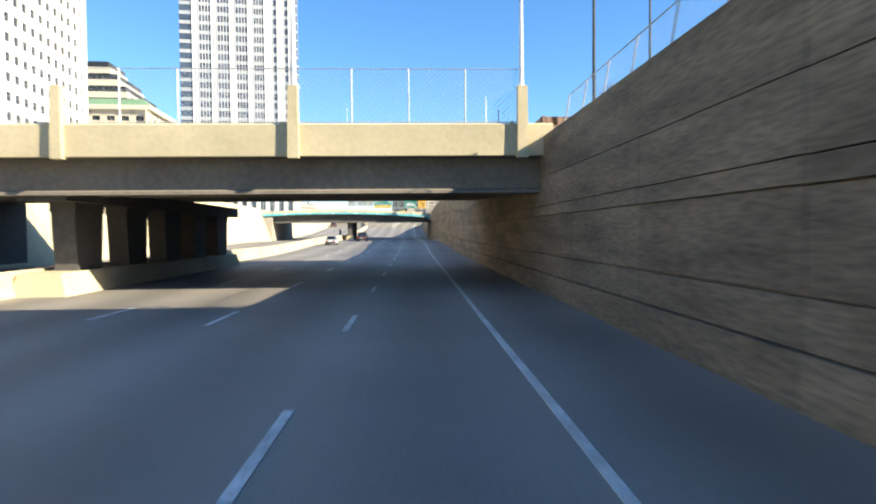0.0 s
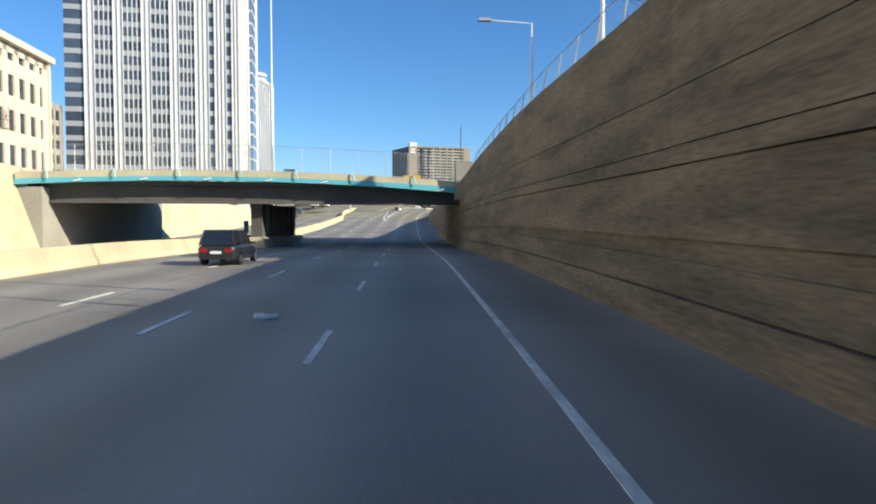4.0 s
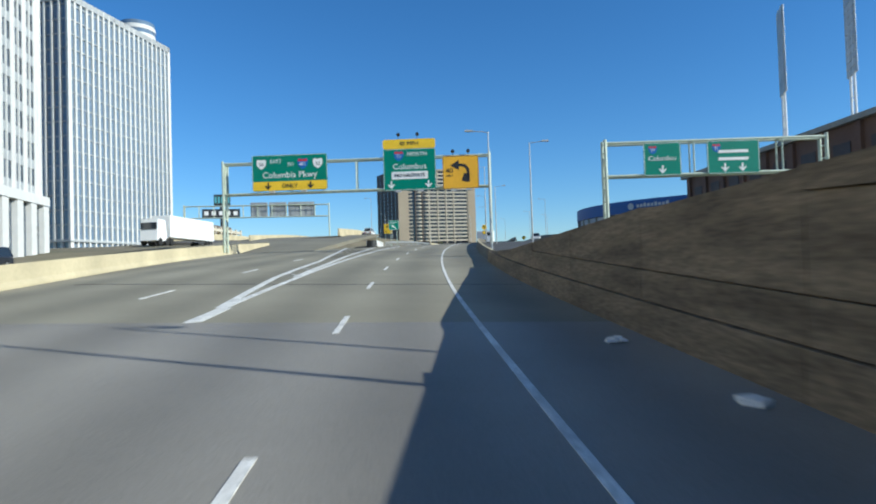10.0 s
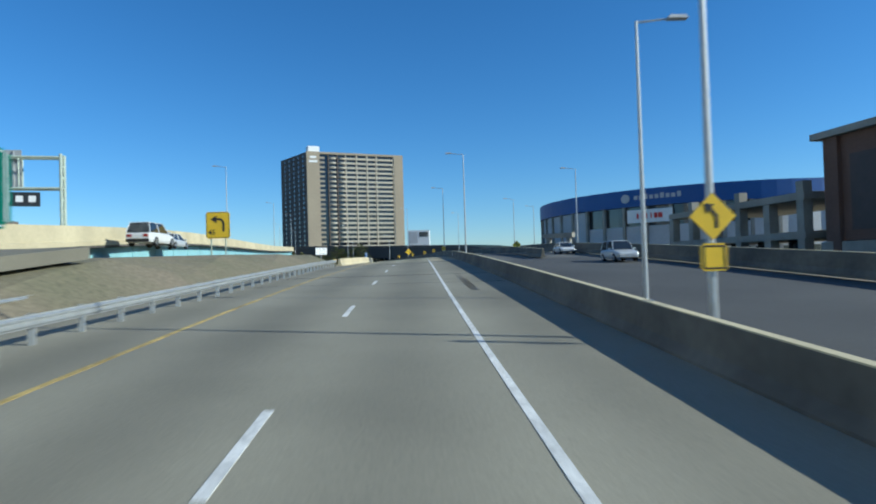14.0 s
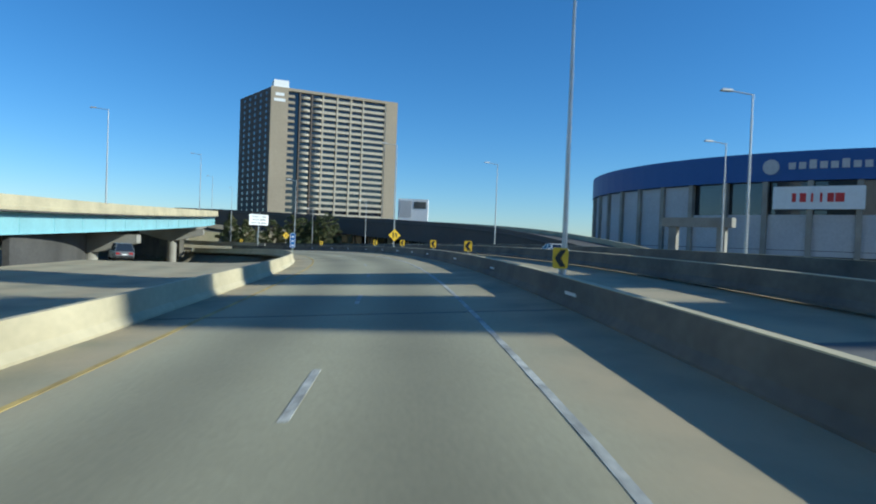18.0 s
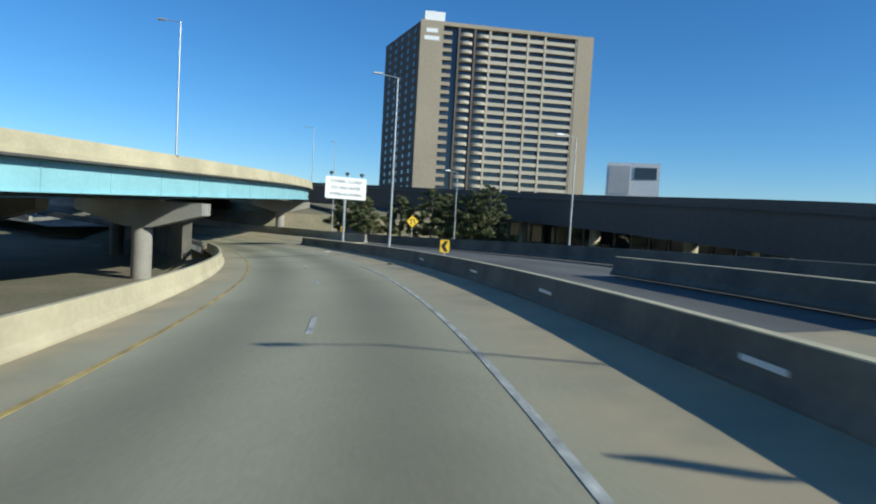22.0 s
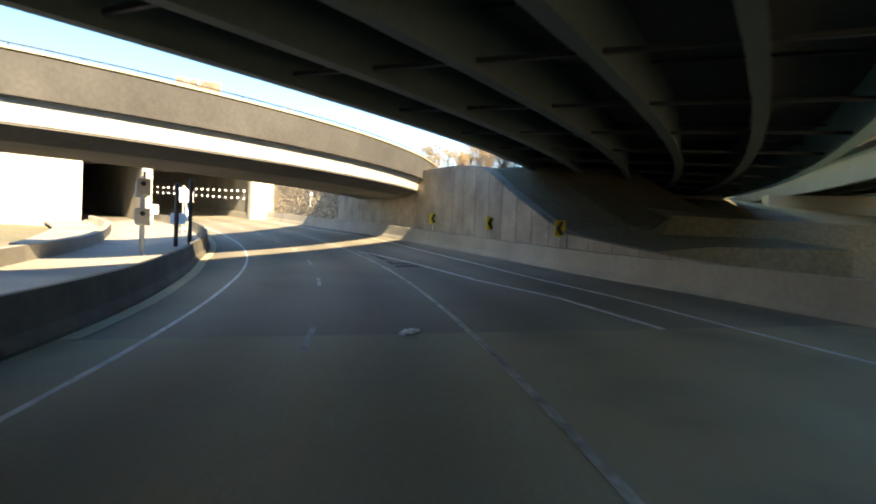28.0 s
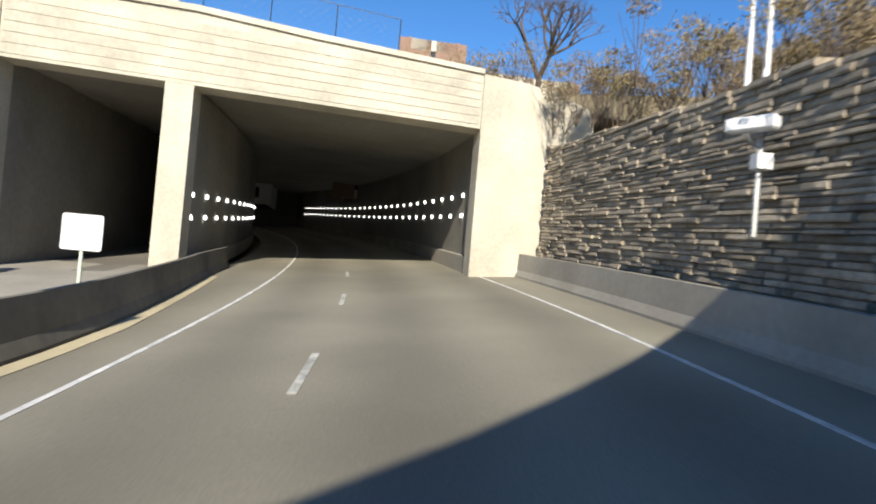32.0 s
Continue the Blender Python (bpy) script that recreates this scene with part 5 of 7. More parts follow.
box(bm, -1.0, 6.0, -1.0, 29, 37.2, 39.0, taper=(1.0, 2.0))
part("roof", bm, material("green_copper", (0.16, 0.30, 0.17), 0.7), hb, "weathered green copper roof")
for k in range(4):
    bm = bmesh.new()
    box(bm, 6.1, hW - 4 - k * 7.0, 5 + k * 2.2, 29.5, 37.2 + k * 3.4, 38.9 + k * 3.4)
    part("ribbon_parapet", bm, FACADE_CREAM, hb, "rounded pale parapet of a set-back storey")
    bm = bmesh.new()
    box(bm, 6.6, hW - 4.5 - k * 7.0, 5.6 + k * 2.2, 29.2, 38.9 + k * 3.4, 40.6 + k * 3.4)
    part("ribbon_window", bm, WINDOW_DARK, hb)
office("office_tower", "grey slab block far down the street", (-92, 218), (-90, 245), 30, 6, 33, 3.6, 10, 1.4, 0.7, WINDOW_DARK, GREY_CONCRETE, GREY_CONCRETE)

# added block, never in view, that shades the road before the first bridge
bq = [P(k, 15) for k in (6, -58)]
office("unseen_brick_block", "unseen brick block added above the retaining wall to shade the road", (bq[0].x, bq[0].y), (bq[1].x, bq[1].y), 24, 4, 19.5, 3.6, 14, 1.6, 1.2, WINDOW_DARK, BRICK_RED, BRICK_RED)

# another unseen block, added to shade the road before the second bridge
bq = [P(k, 24) for k in (129, 110)]
office("unseen_brick_block", "tall unseen brick block added behind the retaining wall to shade the road", (bq[0].x, bq[0].y), (bq[1].x, bq[1].y), 16, 6, 22.5, 3.6, 5, 1.6, 1.2, WINDOW_DARK, BRICK_RED, BRICK_RED)

# parking garage
m, W = frame_of((-78, 424), (-70, 486))
pg = thing("parking_garage", "open tan concrete parking garage", "parking garage", m=m)
for k in range(6):
    bm = bmesh.new()
    box(bm, 0, W, 0, 34, 8 + k * 2.9, 9.1 + k * 2.9)
    part("deck", bm, FACADE_CREAM, pg)
bm = bmesh.new()
box(bm, 3, W - 3, 3, 31, 8, 25.4)
part("core", bm, TOWER_DARK, pg)
for k in range(13):
    bm = bmesh.new()
    box(bm, W * k / 12 - 0.4, W * k / 12 + 0.4, -0.15, 0.5, 6, 24.3)
    part("column", bm, FACADE_CREAM, pg)
bb = thing("billboard", "dark double billboard on a single pole", "billboard", m=Matrix.Translation((-80, 492, 0)) @ Matrix.Rotation(radians(10), 4, "Z"))
bm = bmesh.new()
tube(bm, (0, 0.6, 8), (0, 0.6, 39), 0.5, n=10)
part("pole", bm, DARK_STEEL, bb)
for x0, x1, z0, z1 in ((-8, 8, 30.5, 34.5), (-3, 4, 36, 41)):
    bm = bmesh.new()
    box(bm, x0, x1, 0, 0.5, z0, z1)
    p = part("panel", bm, DARK_STEEL, bb)
    for j in range(5):
        xa = x0 + (x1 - x0) * (j + 0.3) / 5.2
        flat_shape(p, "legend_bar", [(xa, z0 + 1.2), (xa + (x1 - x0) / 9, z0 + 1.2), (xa + (x1 - x0) / 9, z1 - 1.0), (xa, z1 - 1.0)], -0.01, SIGN_WHITE if z0 < 35 else TEAL)

# apartment tower
m, W = frame_of((0, 681), (61, 694))
TZ0, TZ1 = 6.0, 82.0
tw = thing("apartment_tower", "tan high-rise apartment tower with stacked balconies", "building", m=m)
bm = bmesh.new()
box(bm, 0.4, W - 0.4, 1.6, 34, TZ0, TZ1 - 1)
part("core", bm, WINDOW_DARK, tw, "dark window glass behind the balconies")
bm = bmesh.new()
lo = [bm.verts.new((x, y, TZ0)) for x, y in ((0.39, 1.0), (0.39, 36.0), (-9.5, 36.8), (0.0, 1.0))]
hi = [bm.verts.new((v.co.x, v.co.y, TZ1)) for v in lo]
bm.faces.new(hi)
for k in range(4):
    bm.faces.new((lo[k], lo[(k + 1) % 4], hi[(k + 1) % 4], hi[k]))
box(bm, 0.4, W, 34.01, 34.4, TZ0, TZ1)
part("side_wall", bm, TOWER_DARK, tw, "dark brown side wall of the tower")
for x0, x1 in ((0.0, 8.0), (W - 6.0, W)):
    bm = bmesh.new()
    box(bm, x0, x1, 0, 2.0, TZ0, TZ1)
    part("end_pier", bm, TOWER_TAN, tw, "blank tan concrete end pier")
bm = bmesh.new()
box(bm, 0, W, 0.01, 34.3, TZ1 - 0.99, TZ1 + 0.3)
part("roof_slab", bm, TOWER_TAN, tw)
bm = bmesh.new()
box(bm, 1.5, 8.5, 2, 9, TZ1 + 0.31, TZ1 + 4)
part("penthouse", bm, SIGN_WHITE, tw, "white rooftop plant box")
n = 26
fl = (TZ1 - TZ0 - 1) / n
for k in range(n):
    z = TZ0 + k * fl
    bm = bmesh.new()
    box(bm, 24.5, W - 6.0, 0.35, 1.7, z, z + 1.25)
    part("balcony", bm, SLAB_TAN, tw)
    bm = bmesh.new()
    box(bm, 8.01, 11.2, 0.6, 1.7, z, z + 1.2)
    part("balcony", bm, TOWER_TAN, tw)
    for cx in (16.2, 22.2):
        bm = bmesh.new()
        bmesh.ops.create_cone(bm, cap_ends=True, segments=14, radius1=2.5, radius2=2.5, depth=1.1, matrix=Matrix.Translation((cx, 1.5, z + 0.55)) @ Matrix.Diagonal((1, 0.75, 1, 1)))
        part("round_balcony", bm, SLAB_TAN, tw)
for x in (13.6, 19.2, 24.6, 31.6, 38.4, 44.6, W - 6.2):
    bm = bmesh.new()
    box(bm, x - 0.35, x + 0.35, 0.2, 1.75, TZ0, TZ1 - 1)
    part("column", bm, SLAB_TAN if x > 20 else TOWER_DARK, tw)
for k in range(n):
    for j in range(5):
        bm = bmesh.new()
        box(bm, -0.06, 0.05, 3.5 + j * 6.6, 5.3 + j * 6.6, TZ0 + k * fl + 1.0, TZ0 + k * fl + 2.4, Matrix.Translation((0, 1.0, 0)) @ Matrix.Rotation(math.atan2(9.5, 35.8), 4, "Z"))
        part("side_window", bm, WINDOW_DARK, tw)
for k, (x0, x1) in enumerate(((2.0, 6.0), (1.4, 6.6))):
    flat_shape(tw, "name_bar", [(x0, 78.2 - k * 2.6), (x1, 78.2 - k * 2.6), (x1, 79.6 - k * 2.6), (x0, 79.6 - k * 2.6)], -0.02, SIGN_WHITE, depth=0.08)

# arena
AC, AR = Vector((165, 530, 0)), 69.0
ar = thing("arena", "round sports arena with blue roof band and white panels", "arena", m=Matrix.Translation(AC))


def ring(name, r0, r1, z0, z1, mat, seg=96, label=""):
    bm = bmesh.new()
    bmesh.ops.create_cone(bm, cap_ends=True, segments=seg, radius1=r0, radius2=r1, depth=z1 - z0, matrix=Matrix.Translation((0, 0, (z0 + z1) / 2)))
    return part(name, bm, mat, ar, label)


ring("dark_core", AR - 1.6, AR - 1.6, 4, 29.5, WINDOW_DARK, label="dark glazing behind the panels")
ring("roof_band", AR, AR, 28.2, 33.9, BLUE_BAND, label="deep blue roof band")
ring("roof", AR - 2, AR - 30, 33.9, 36.5, GREY_CONCRETE)
ring("plinth", AR - 0.6, AR - 0.6, 3, 9.6, BRICK_RED, label="dull red brick plinth")
ring("mid_band", AR - 0.9, AR - 0.9, 13.6, 14.6, ARENA_WHITE)
for k in range(36):
    a = radians(110 + k * 6.6)
    d = 2 * math.pi / 54
    r = AR - 0.9
    bm = bmesh.new()
    tall = 28.0 if not 198 < 110 + k * 6.6 < 243 else 21.6
    q = [(r * math.cos(a + e), r * math.sin(a + e), z) for z in (14.7, tall) for e in (-d * 0.44, d * 0.44)]
    q += [((r - 0.5) * math.cos(a + e), (r - 0.5) * math.sin(a + e), z) for z in (14.7, tall) for e in (-d * 0.44, d * 0.44)]
    vs = [bm.verts.new(c) for c in q]
    for f in ((0, 1, 3, 2), (4, 6, 7, 5), (0, 4, 5, 1), (2, 3, 7, 6), (0, 2, 6, 4), (1, 5, 7, 3)):
        bm.faces.new([vs[i] for i in f])
    part("wall_panel", bm, ARENA_WHITE, ar)
    bm = bmesh.new()
    box(bm, r - 0.4, r + 0.7, -0.5, 0.5, 4, 29.2, Matrix.Rotation(a + d * 0.5, 4, "Z"))
    part("column", bm, GREY_CONCRETE, ar)
# banner and name shapes on the band
face = radians(220)


def on_ring(name, a0, w, z0, z1, r, mat, group_parent, label=""):
    bm = bmesh.new()
    mm = Matrix.Rotation(a0, 4, "Z")
    box(bm, r, r + 0.12, -w / 2, w / 2, z0, z1, mm)
    return part(name, bm, mat, group_parent, label)


bn = thing("banner", "white banner with red lettering shapes on the arena wall", "banner", m=Matrix.Translation(AC))
on_ring("cloth", face, 15, 22.6, 27.0, AR + 0.1, SIGN_WHITE, bn)
for k, w in enumerate((2.2, 1.5, 0.5, 0.5, 1.5, 1.0)):
    on_ring("letter_shape", face + (3.6 - k * 1.5) / AR, w * 0.7, 24.0, 25.7, AR + 0.23, SIGN_RED, bn)
for k in range(9):
    on_ring("name_shape", face + (9.5 - k * 1.75) / AR, 1.2, 30.4, 31.7 if k % 3 else 32.1, AR + 0.02, ARENA_WHITE, ar)
bm = bmesh.new()
bmesh.ops.create_cone(bm, cap_ends=True, segments=24, radius1=1.5, radius2=1.5, depth=0.3, matrix=Matrix.Rotation(face - 8.2 / AR, 4, "Z") @ Matrix.Translation((AR + 0.1, 0, 31.0)) @ Matrix.Rotation(radians(90), 4, "Y"))
part("round_emblem", bm, ARENA_WHITE, ar)
fr = thing("concrete_frame", "pale concrete gateway frame beside the arena", "gateway", m=frame_of((68.0, 466), (72.5, 459.5))[0])
for x in (0, 6.6):
    bm = bmesh.new()
    box(bm, x, x + 1.1, 0, 1.1, 5, 17.2)
    part("column", bm, GREY_CONCRETE, fr)
bm = bmesh.new()
box(bm, -0.9, 8.6, -0.3, 1.4, 17.21, 18.5)
part("beam", bm, GREY_CONCRETE, fr)

BROWN_GLASS = material("brown_tinted_panel", (0.075, 0.05, 0.04), 0.6, grain=(1, 0.1), stain=(0.2, 0.2), bump=(10, 0.02))
# ballpark building and terrace
m, W = frame_of((80, 382), (76, 300))
bp_ = thing("ballpark_building", "dark brown brick ballpark building with grey base", "building", m=m)
bm = bmesh.new()
box(bm, 0, W, 0, 70, 12.5, 28)
part("wall", bm, BRICK_BROWN, bp_)
bm = bmesh.new()
box(bm, -0.5, W + 0.5, -0.5, 70, 2, 12.4)
part("base", bm, GREY_CONCRETE, bp_, "grey stone base storey")
bm = bmesh.new()
box(bm, -1.2, W + 1.2, -1.2, 70, 28.01, 29.0)
part("cornice", bm, GREY_CONCRETE, bp_)
for k in range(8):
    bm = bmesh.new()
    box(bm, 5 + k * 9.5, 9.5 + k * 9.5, -0.12, 0.1, 14, 25)
    part("window", bm, BROWN_GLASS, bp_)
    bm = bmesh.new()
    box(bm, 2.0 + k * 9.5, 3.4 + k * 9.5, -0.7, 0.1, 2, 27.9)
    part("pilaster", bm, BRICK_BROWN, bp_)
te = thing("terrace", "grey concrete terrace on columns before the arena", "terrace", m=frame_of((84, 430), (80, 384))[0])
for z in (8.5, 13.2, 19.5):
    bm = bmesh.new()
    box(bm, 0, 44, 0, 24, z, z + 1.2)
    part("slab", bm, GREY_CONCRETE, te)
for k in range(6):
    bm = bmesh.new()
    box(bm, k * 8.4, k * 8.4 + 1.6, 0.1, 1.7, 3, 22.5 if k % 2 else 19.4)
    part("column", bm, GREY_CONCRETE, te)
for k in range(5):
    bm = bmesh.new()
    box(bm, k * 8.4 + 2.2, k * 8.4 + 7.4, 3, 3.3, 9.8, 13.1)
    part("window", bm, WINDOW_DARK, te)
for x, y in ((109.8, 382), (117.3, 365)):
    fl_ = thing("flood_light_tower", "white lattice floodlight tower of the ballpark", "light tower", "ballpark light towers", m=Matrix.Translation((x, y, 6)) @ Matrix.Rotation(radians(66), 4, "Z"))
    for ox in (-1.7, 1.7):
        bm = bmesh.new()
        tube(bm, (ox, 0, 0), (ox, 0, 71), 0.4, 0.3, 8)
        part("mast", bm, SIGN_WHITE, fl_)
    for k in range(24):
        bm = bmesh.new()
        z = 20 + k * 2.05
        tube(bm, (-1.7, 0, z), (1.7, 0, z + (2.05 if k % 2 else 0)), 0.12, n=5)
        part("lattice_bar", bm, SIGN_WHITE, fl_)
    for k in range(13):
        bm = bmesh.new()
        box(bm, -4.0, 4.0, -0.3, 0.3, 46.0 + k * 1.9, 47.78 + k * 1.9)
        bevelled(bm, 0.1)
        part("lamp_row", bm, TIN, fl_, "grey row of floodlights")


# ---- viaducts ----
def along(tab):
    """Placing function (station, offset to the right, height) on a smooth plan curve through a few points."""
    pts = np.array(tab, float)
    for _ in range(3):
        mid = np.repeat(pts, 2, 0)[1:-1]
        a, b = mid[0::2], mid[1::2]
        q = np.empty((2 * len(a) + 2, pts.shape[1]))
        q[0], q[-1] = pts[0], pts[-1]
        q[1:-1:2], q[2:-1:2] = 0.75 * a + 0.25 * b, 0.25 * a + 0.75 * b
        pts = q
    d = np.r_[0, np.cumsum(np.hypot(*np.diff(pts[:, :2], axis=0).T))]

    def f(s, u, h):
        x, y, z = (np.interp(s, d, pts[:, k]) for k in range(3))
        dx, dy = (np.interp(min(s + 1.5, d[-1]), d, pts[:, k]) - np.interp(max(s - 1.5, 0), d, pts[:, k]) for k in range(2))
        L = math.hypot(dx, dy) or 1.0
        return Vector((x + u * dy / L, y - u * dx / L, z + h))
    return f, float(d[-1])


def viaduct(label, tab, offs, width, fascia, rail_h=1.25, girders=4, start=0.0, stiff=True, drop=0.0, bank=0.0, far_rail=None):
    base, L = along(tab)
    f = lambda s, u, h: base(s, u, h - drop + bank * (offs - u))
    t = thing("viaduct", label, "viaduct")
    ss = stations(start, L, 5)
    sw = lambda name, prof, mat, lab="": mesh_part(name, *sweep(ss, prof, place=f), mat, t, lab)
    # deck and inner girders get dark colours in place of deeper shade
    sw("deck", [(offs - width, 2.05), (offs + 0.75, 2.05), (offs + 0.75, 2.3), (offs - width, 2.45)], SHADE_CONCRETE)
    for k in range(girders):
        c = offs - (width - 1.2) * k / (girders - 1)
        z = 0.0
        sw("girder", [(c - 0.45, z), (c + 0.02, z), (c + 0.02, z + 0.07), (c - 0.18, z + 0.09), (c - 0.18, 2.04), (c - 0.25, 2.04), (c - 0.25, z + 0.09), (c - 0.45, z + 0.07)], fascia if k == 0 else SHADED_TEAL)
    # without stiffeners the near parapet is coloured dark to stand for shade
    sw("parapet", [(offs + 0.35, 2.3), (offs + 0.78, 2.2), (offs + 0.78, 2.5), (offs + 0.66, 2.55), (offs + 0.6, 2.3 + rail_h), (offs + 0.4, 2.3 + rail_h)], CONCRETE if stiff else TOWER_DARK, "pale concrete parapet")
    sw("parapet", [(offs - width - 0.3, 2.3), (offs - width, 2.3), (offs - width, 2.3 + (far_rail or rail_h)), (offs - width - 0.3, 2.3 + (far_rail or rail_h))], CONCRETE, "pale concrete parapet")
    if stiff:
        k = start + 3
        while k < L:
            bm = bmesh.new()
            a = f(k, offs - 0.17, 0.08)
            b = f(k + 0.02, offs + 0.02, 0.08)
            tube(bm, a, a + Vector((0, 0, 1.95)), 0.05, n=4)
            part("stiffener", bm, fascia, t)
            k += 7.0
    # cross frames between the girders
    k = start + 2
    while k < L:
        bm = bmesh.new()
        tube(bm, f(k, offs - 0.3, 0.35), f(k, offs - width + 1.3, 0.35), 0.09, n=4)
        tube(bm, f(k, offs - 0.3, 1.7), f(k, offs - width + 1.3, 1.7), 0.09, n=4)
        part("cross_frame", bm, DARK_STEEL, t)
        k += 7.0
    return t, f, L


VIA = [(-13, 322, 9.0), (-11.5, 362, 11.3), (-11, 395, 12.3), (-8, 460, 13.1), (-4.2, 520, 14.7), (-5.5, 560, 15.9), (-13.5, 602, 16.9), (-26, 634, 17.5), (-45, 662, 18), (-70, 690, 18.5)]
v1, vf, vl = viaduct("elevated road viaduct with pale teal fascia girder", VIA, 0.0, 11.5, PALE_TEAL, bank=-0.06, far_rail=0.35)
v2, vf2, vl2 = viaduct("second elevated viaduct on steel girders beside the first", VIA, -15.3, 17.5, PALE_TEAL, 1.5, 6, drop=0.9, bank=0.04)


def hammer_pier(parent, f, s, off, z0, half, mat=GREY_CONCRETE):
    """Round column under a cap that tapers to both ends."""
    c = f(s, off, 0)
    d = (f(s, off + 1, 0) - c)
    d.z = 0
    d.normalize()
    top = c.z - 0.25
    bm = bmesh.new()
    tube(bm, (c.x, c.y, z0), (c.x, c.y, top - 2.0), 0.95, n=24)
    part("column", bm, mat, parent, smooth=False)
    m = Matrix.Translation((c.x, c.y, top)) @ Matrix.Rotation(math.atan2(d.y, d.x), 4, "Z")
    prof = [(-half, -1.2), (-1.3, -2.6), (1.3, -2.6), (half, -1.2), (half, 0), (-half, 0)]
    bm = bmesh.new()
    a = [bm.verts.new(m @ Vector((x, -0.95, z))) for x, z in prof]
    b = [bm.verts.new(m @ Vector((x, 0.95, z))) for x, z in prof]
    bm.faces.new(a[::-1])
    bm.faces.new(b)
    for k in range(6):
        bm.faces.new((a[k], a[(k + 1) % 6], b[(k + 1) % 6], b[k]))
    part("cap", bm, mat, parent)


for s in (115, 161, 206.5, 286, 322):
    z0 = 5.0
    hammer_pier(v1, vf, s, -6.0, z0, 6.4)
    if s != 286:
        hammer_pier(v2, vf2, s, -22.5, z0, 6.2)
hammer_pier(v2, vf2, 236, -23.5, 5.0, 6.2)
for k in (83, 148, 200, 275):
    lamp_post(Matrix.Translation(vf(k, 0.5, 3.5)), 11.5, 1.6, "pale grey street lamp on the viaduct parapet", STEEL, -1, "viaduct lamps")

# abutment wall, its shade put into the dark colour
strip("wall_abutment", 548, 598, lambda s: -9.4, lambda s: -8.4, STAINED_SHADED, h=5.1, thick=8.0, label="concrete abutment wall under the viaduct, coloured dark for shade", category="retaining wall")

# added dark wall that shuts out light from the open far side
strip("wall_lower", 452, 556, -32.6, -32.0, SHADE_CONCRETE, h=5.5, thick=9.0, label="dark wall added on the far side to keep light from under the viaducts", category="retaining wall")

# elevated road across the far side, its shade put into dark fascia and parapet
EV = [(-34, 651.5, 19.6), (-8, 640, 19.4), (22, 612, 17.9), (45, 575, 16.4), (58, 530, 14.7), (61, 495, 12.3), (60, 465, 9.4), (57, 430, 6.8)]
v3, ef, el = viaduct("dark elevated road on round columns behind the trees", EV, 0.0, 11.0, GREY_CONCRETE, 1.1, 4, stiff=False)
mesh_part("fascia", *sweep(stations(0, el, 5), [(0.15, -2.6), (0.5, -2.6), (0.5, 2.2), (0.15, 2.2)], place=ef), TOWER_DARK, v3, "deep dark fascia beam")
for s in (34, 58, 82, 104, 128):
    c = ef(s, -5, 0)
    bm = bmesh.new()
    tube(bm, (c.x, c.y, 4), (c.x, c.y, c.z), 1.0, n=20)
    part("column", bm, CONCRETE, v3)
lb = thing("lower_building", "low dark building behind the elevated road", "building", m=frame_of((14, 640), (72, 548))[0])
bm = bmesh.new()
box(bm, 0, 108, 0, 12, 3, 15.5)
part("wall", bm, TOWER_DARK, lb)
for k in range(25):
    bm = bmesh.new()
    box(bm, 2 + k * 4.2, 5.2 + k * 4.2, -0.12, 0.05, 10.5, 14.5)
    part("window", bm, WINDOW_DARK, lb)
    bm = bmesh.new()
    box(bm, 1.4 + k * 4.2, 1.8 + k * 4.2, -0.3, 0.05, 6, 15.4)
    part("mullion", bm, GREY_CONCRETE, lb)
wb = thing("lookout_building", "small white box building with dark window", "building", m=frame_of((48.5, 597), (58.5, 594.6))[0])
bm = bmesh.new()
box(bm, 0, 10.3, 0, 8, 4, 27.8)
part("wall", bm, SIGN_WHITE, wb)
bm = bmesh.new()
box(bm, 5.4, 9.7, -0.1, 0.05, 24.6, 26.9)
part("window", bm, WINDOW_DARK, wb)
bm = bmesh.new()
box(bm, 0.5, 4.6, -0.1, 0.05, 21.5, 27.2)
part("screen", bm, ARENA_WHITE, wb)
rf, rl = along([(52, 662, 22.6), (62, 640, 21.6), (80, 600, 18.6), (94, 566, 15.6)])
fb = thing("river_bridge", "far white bridge railing with truss panels", "bridge")
for h in (-0.3, -2.6):
    mesh_part("chord", *sweep(stations(0, rl, 4), [(0, h), (0.5, h), (0.5, h + 0.4), (0, h + 0.4)], place=rf), SIGN_WHITE, fb)
mesh_part("deck", *sweep(stations(0, rl, 4), [(0, -4.6), (0, -2.8), (-12, -2.8), (-12, -4.6)], place=rf), GREY_CONCRETE, fb)
k = 0.0
while k < rl - 3:
    bm = bmesh.new()
    tube(bm, rf(k, 0.25, -2.5), rf(k, 0.25, 0.0), 0.14, n=5)
    tube(bm, rf(k, 0.25, -2.5), rf(k + 3.2, 0.25, -0.2), 0.1, n=5)
    part("rail_post", bm, SIGN_WHITE, fb)
    k += 3.2
for k in (20, 60, 95):
    c = rf(k, -6, 0)
    bm = bmesh.new()
    box(bm, -1.2, 1.2, -4, 4, 2, c.z - 4.6, Matrix.Translation((c.x, c.y, 0)))
    part("pier", bm, GREY_CONCRETE, fb)


# ---- curved overpass before the tunnel ----
BOXV = [(-80, 505, 14.9), (-66, 545, 15.1), (-60.0, 575, 15.2), (-61.2, 591, 15.3), (-65.2, 603.2, 15.4), (-71.2, 613.2, 15.6), (-79.3, 623.2, 15.9), (-97, 641.2, 16.3)]
bf, bl = along(BOXV)
bx = thing("curved_overpass", "curved box-girder overpass with parapet coloured as shaded and box as sunlit", "viaduct")
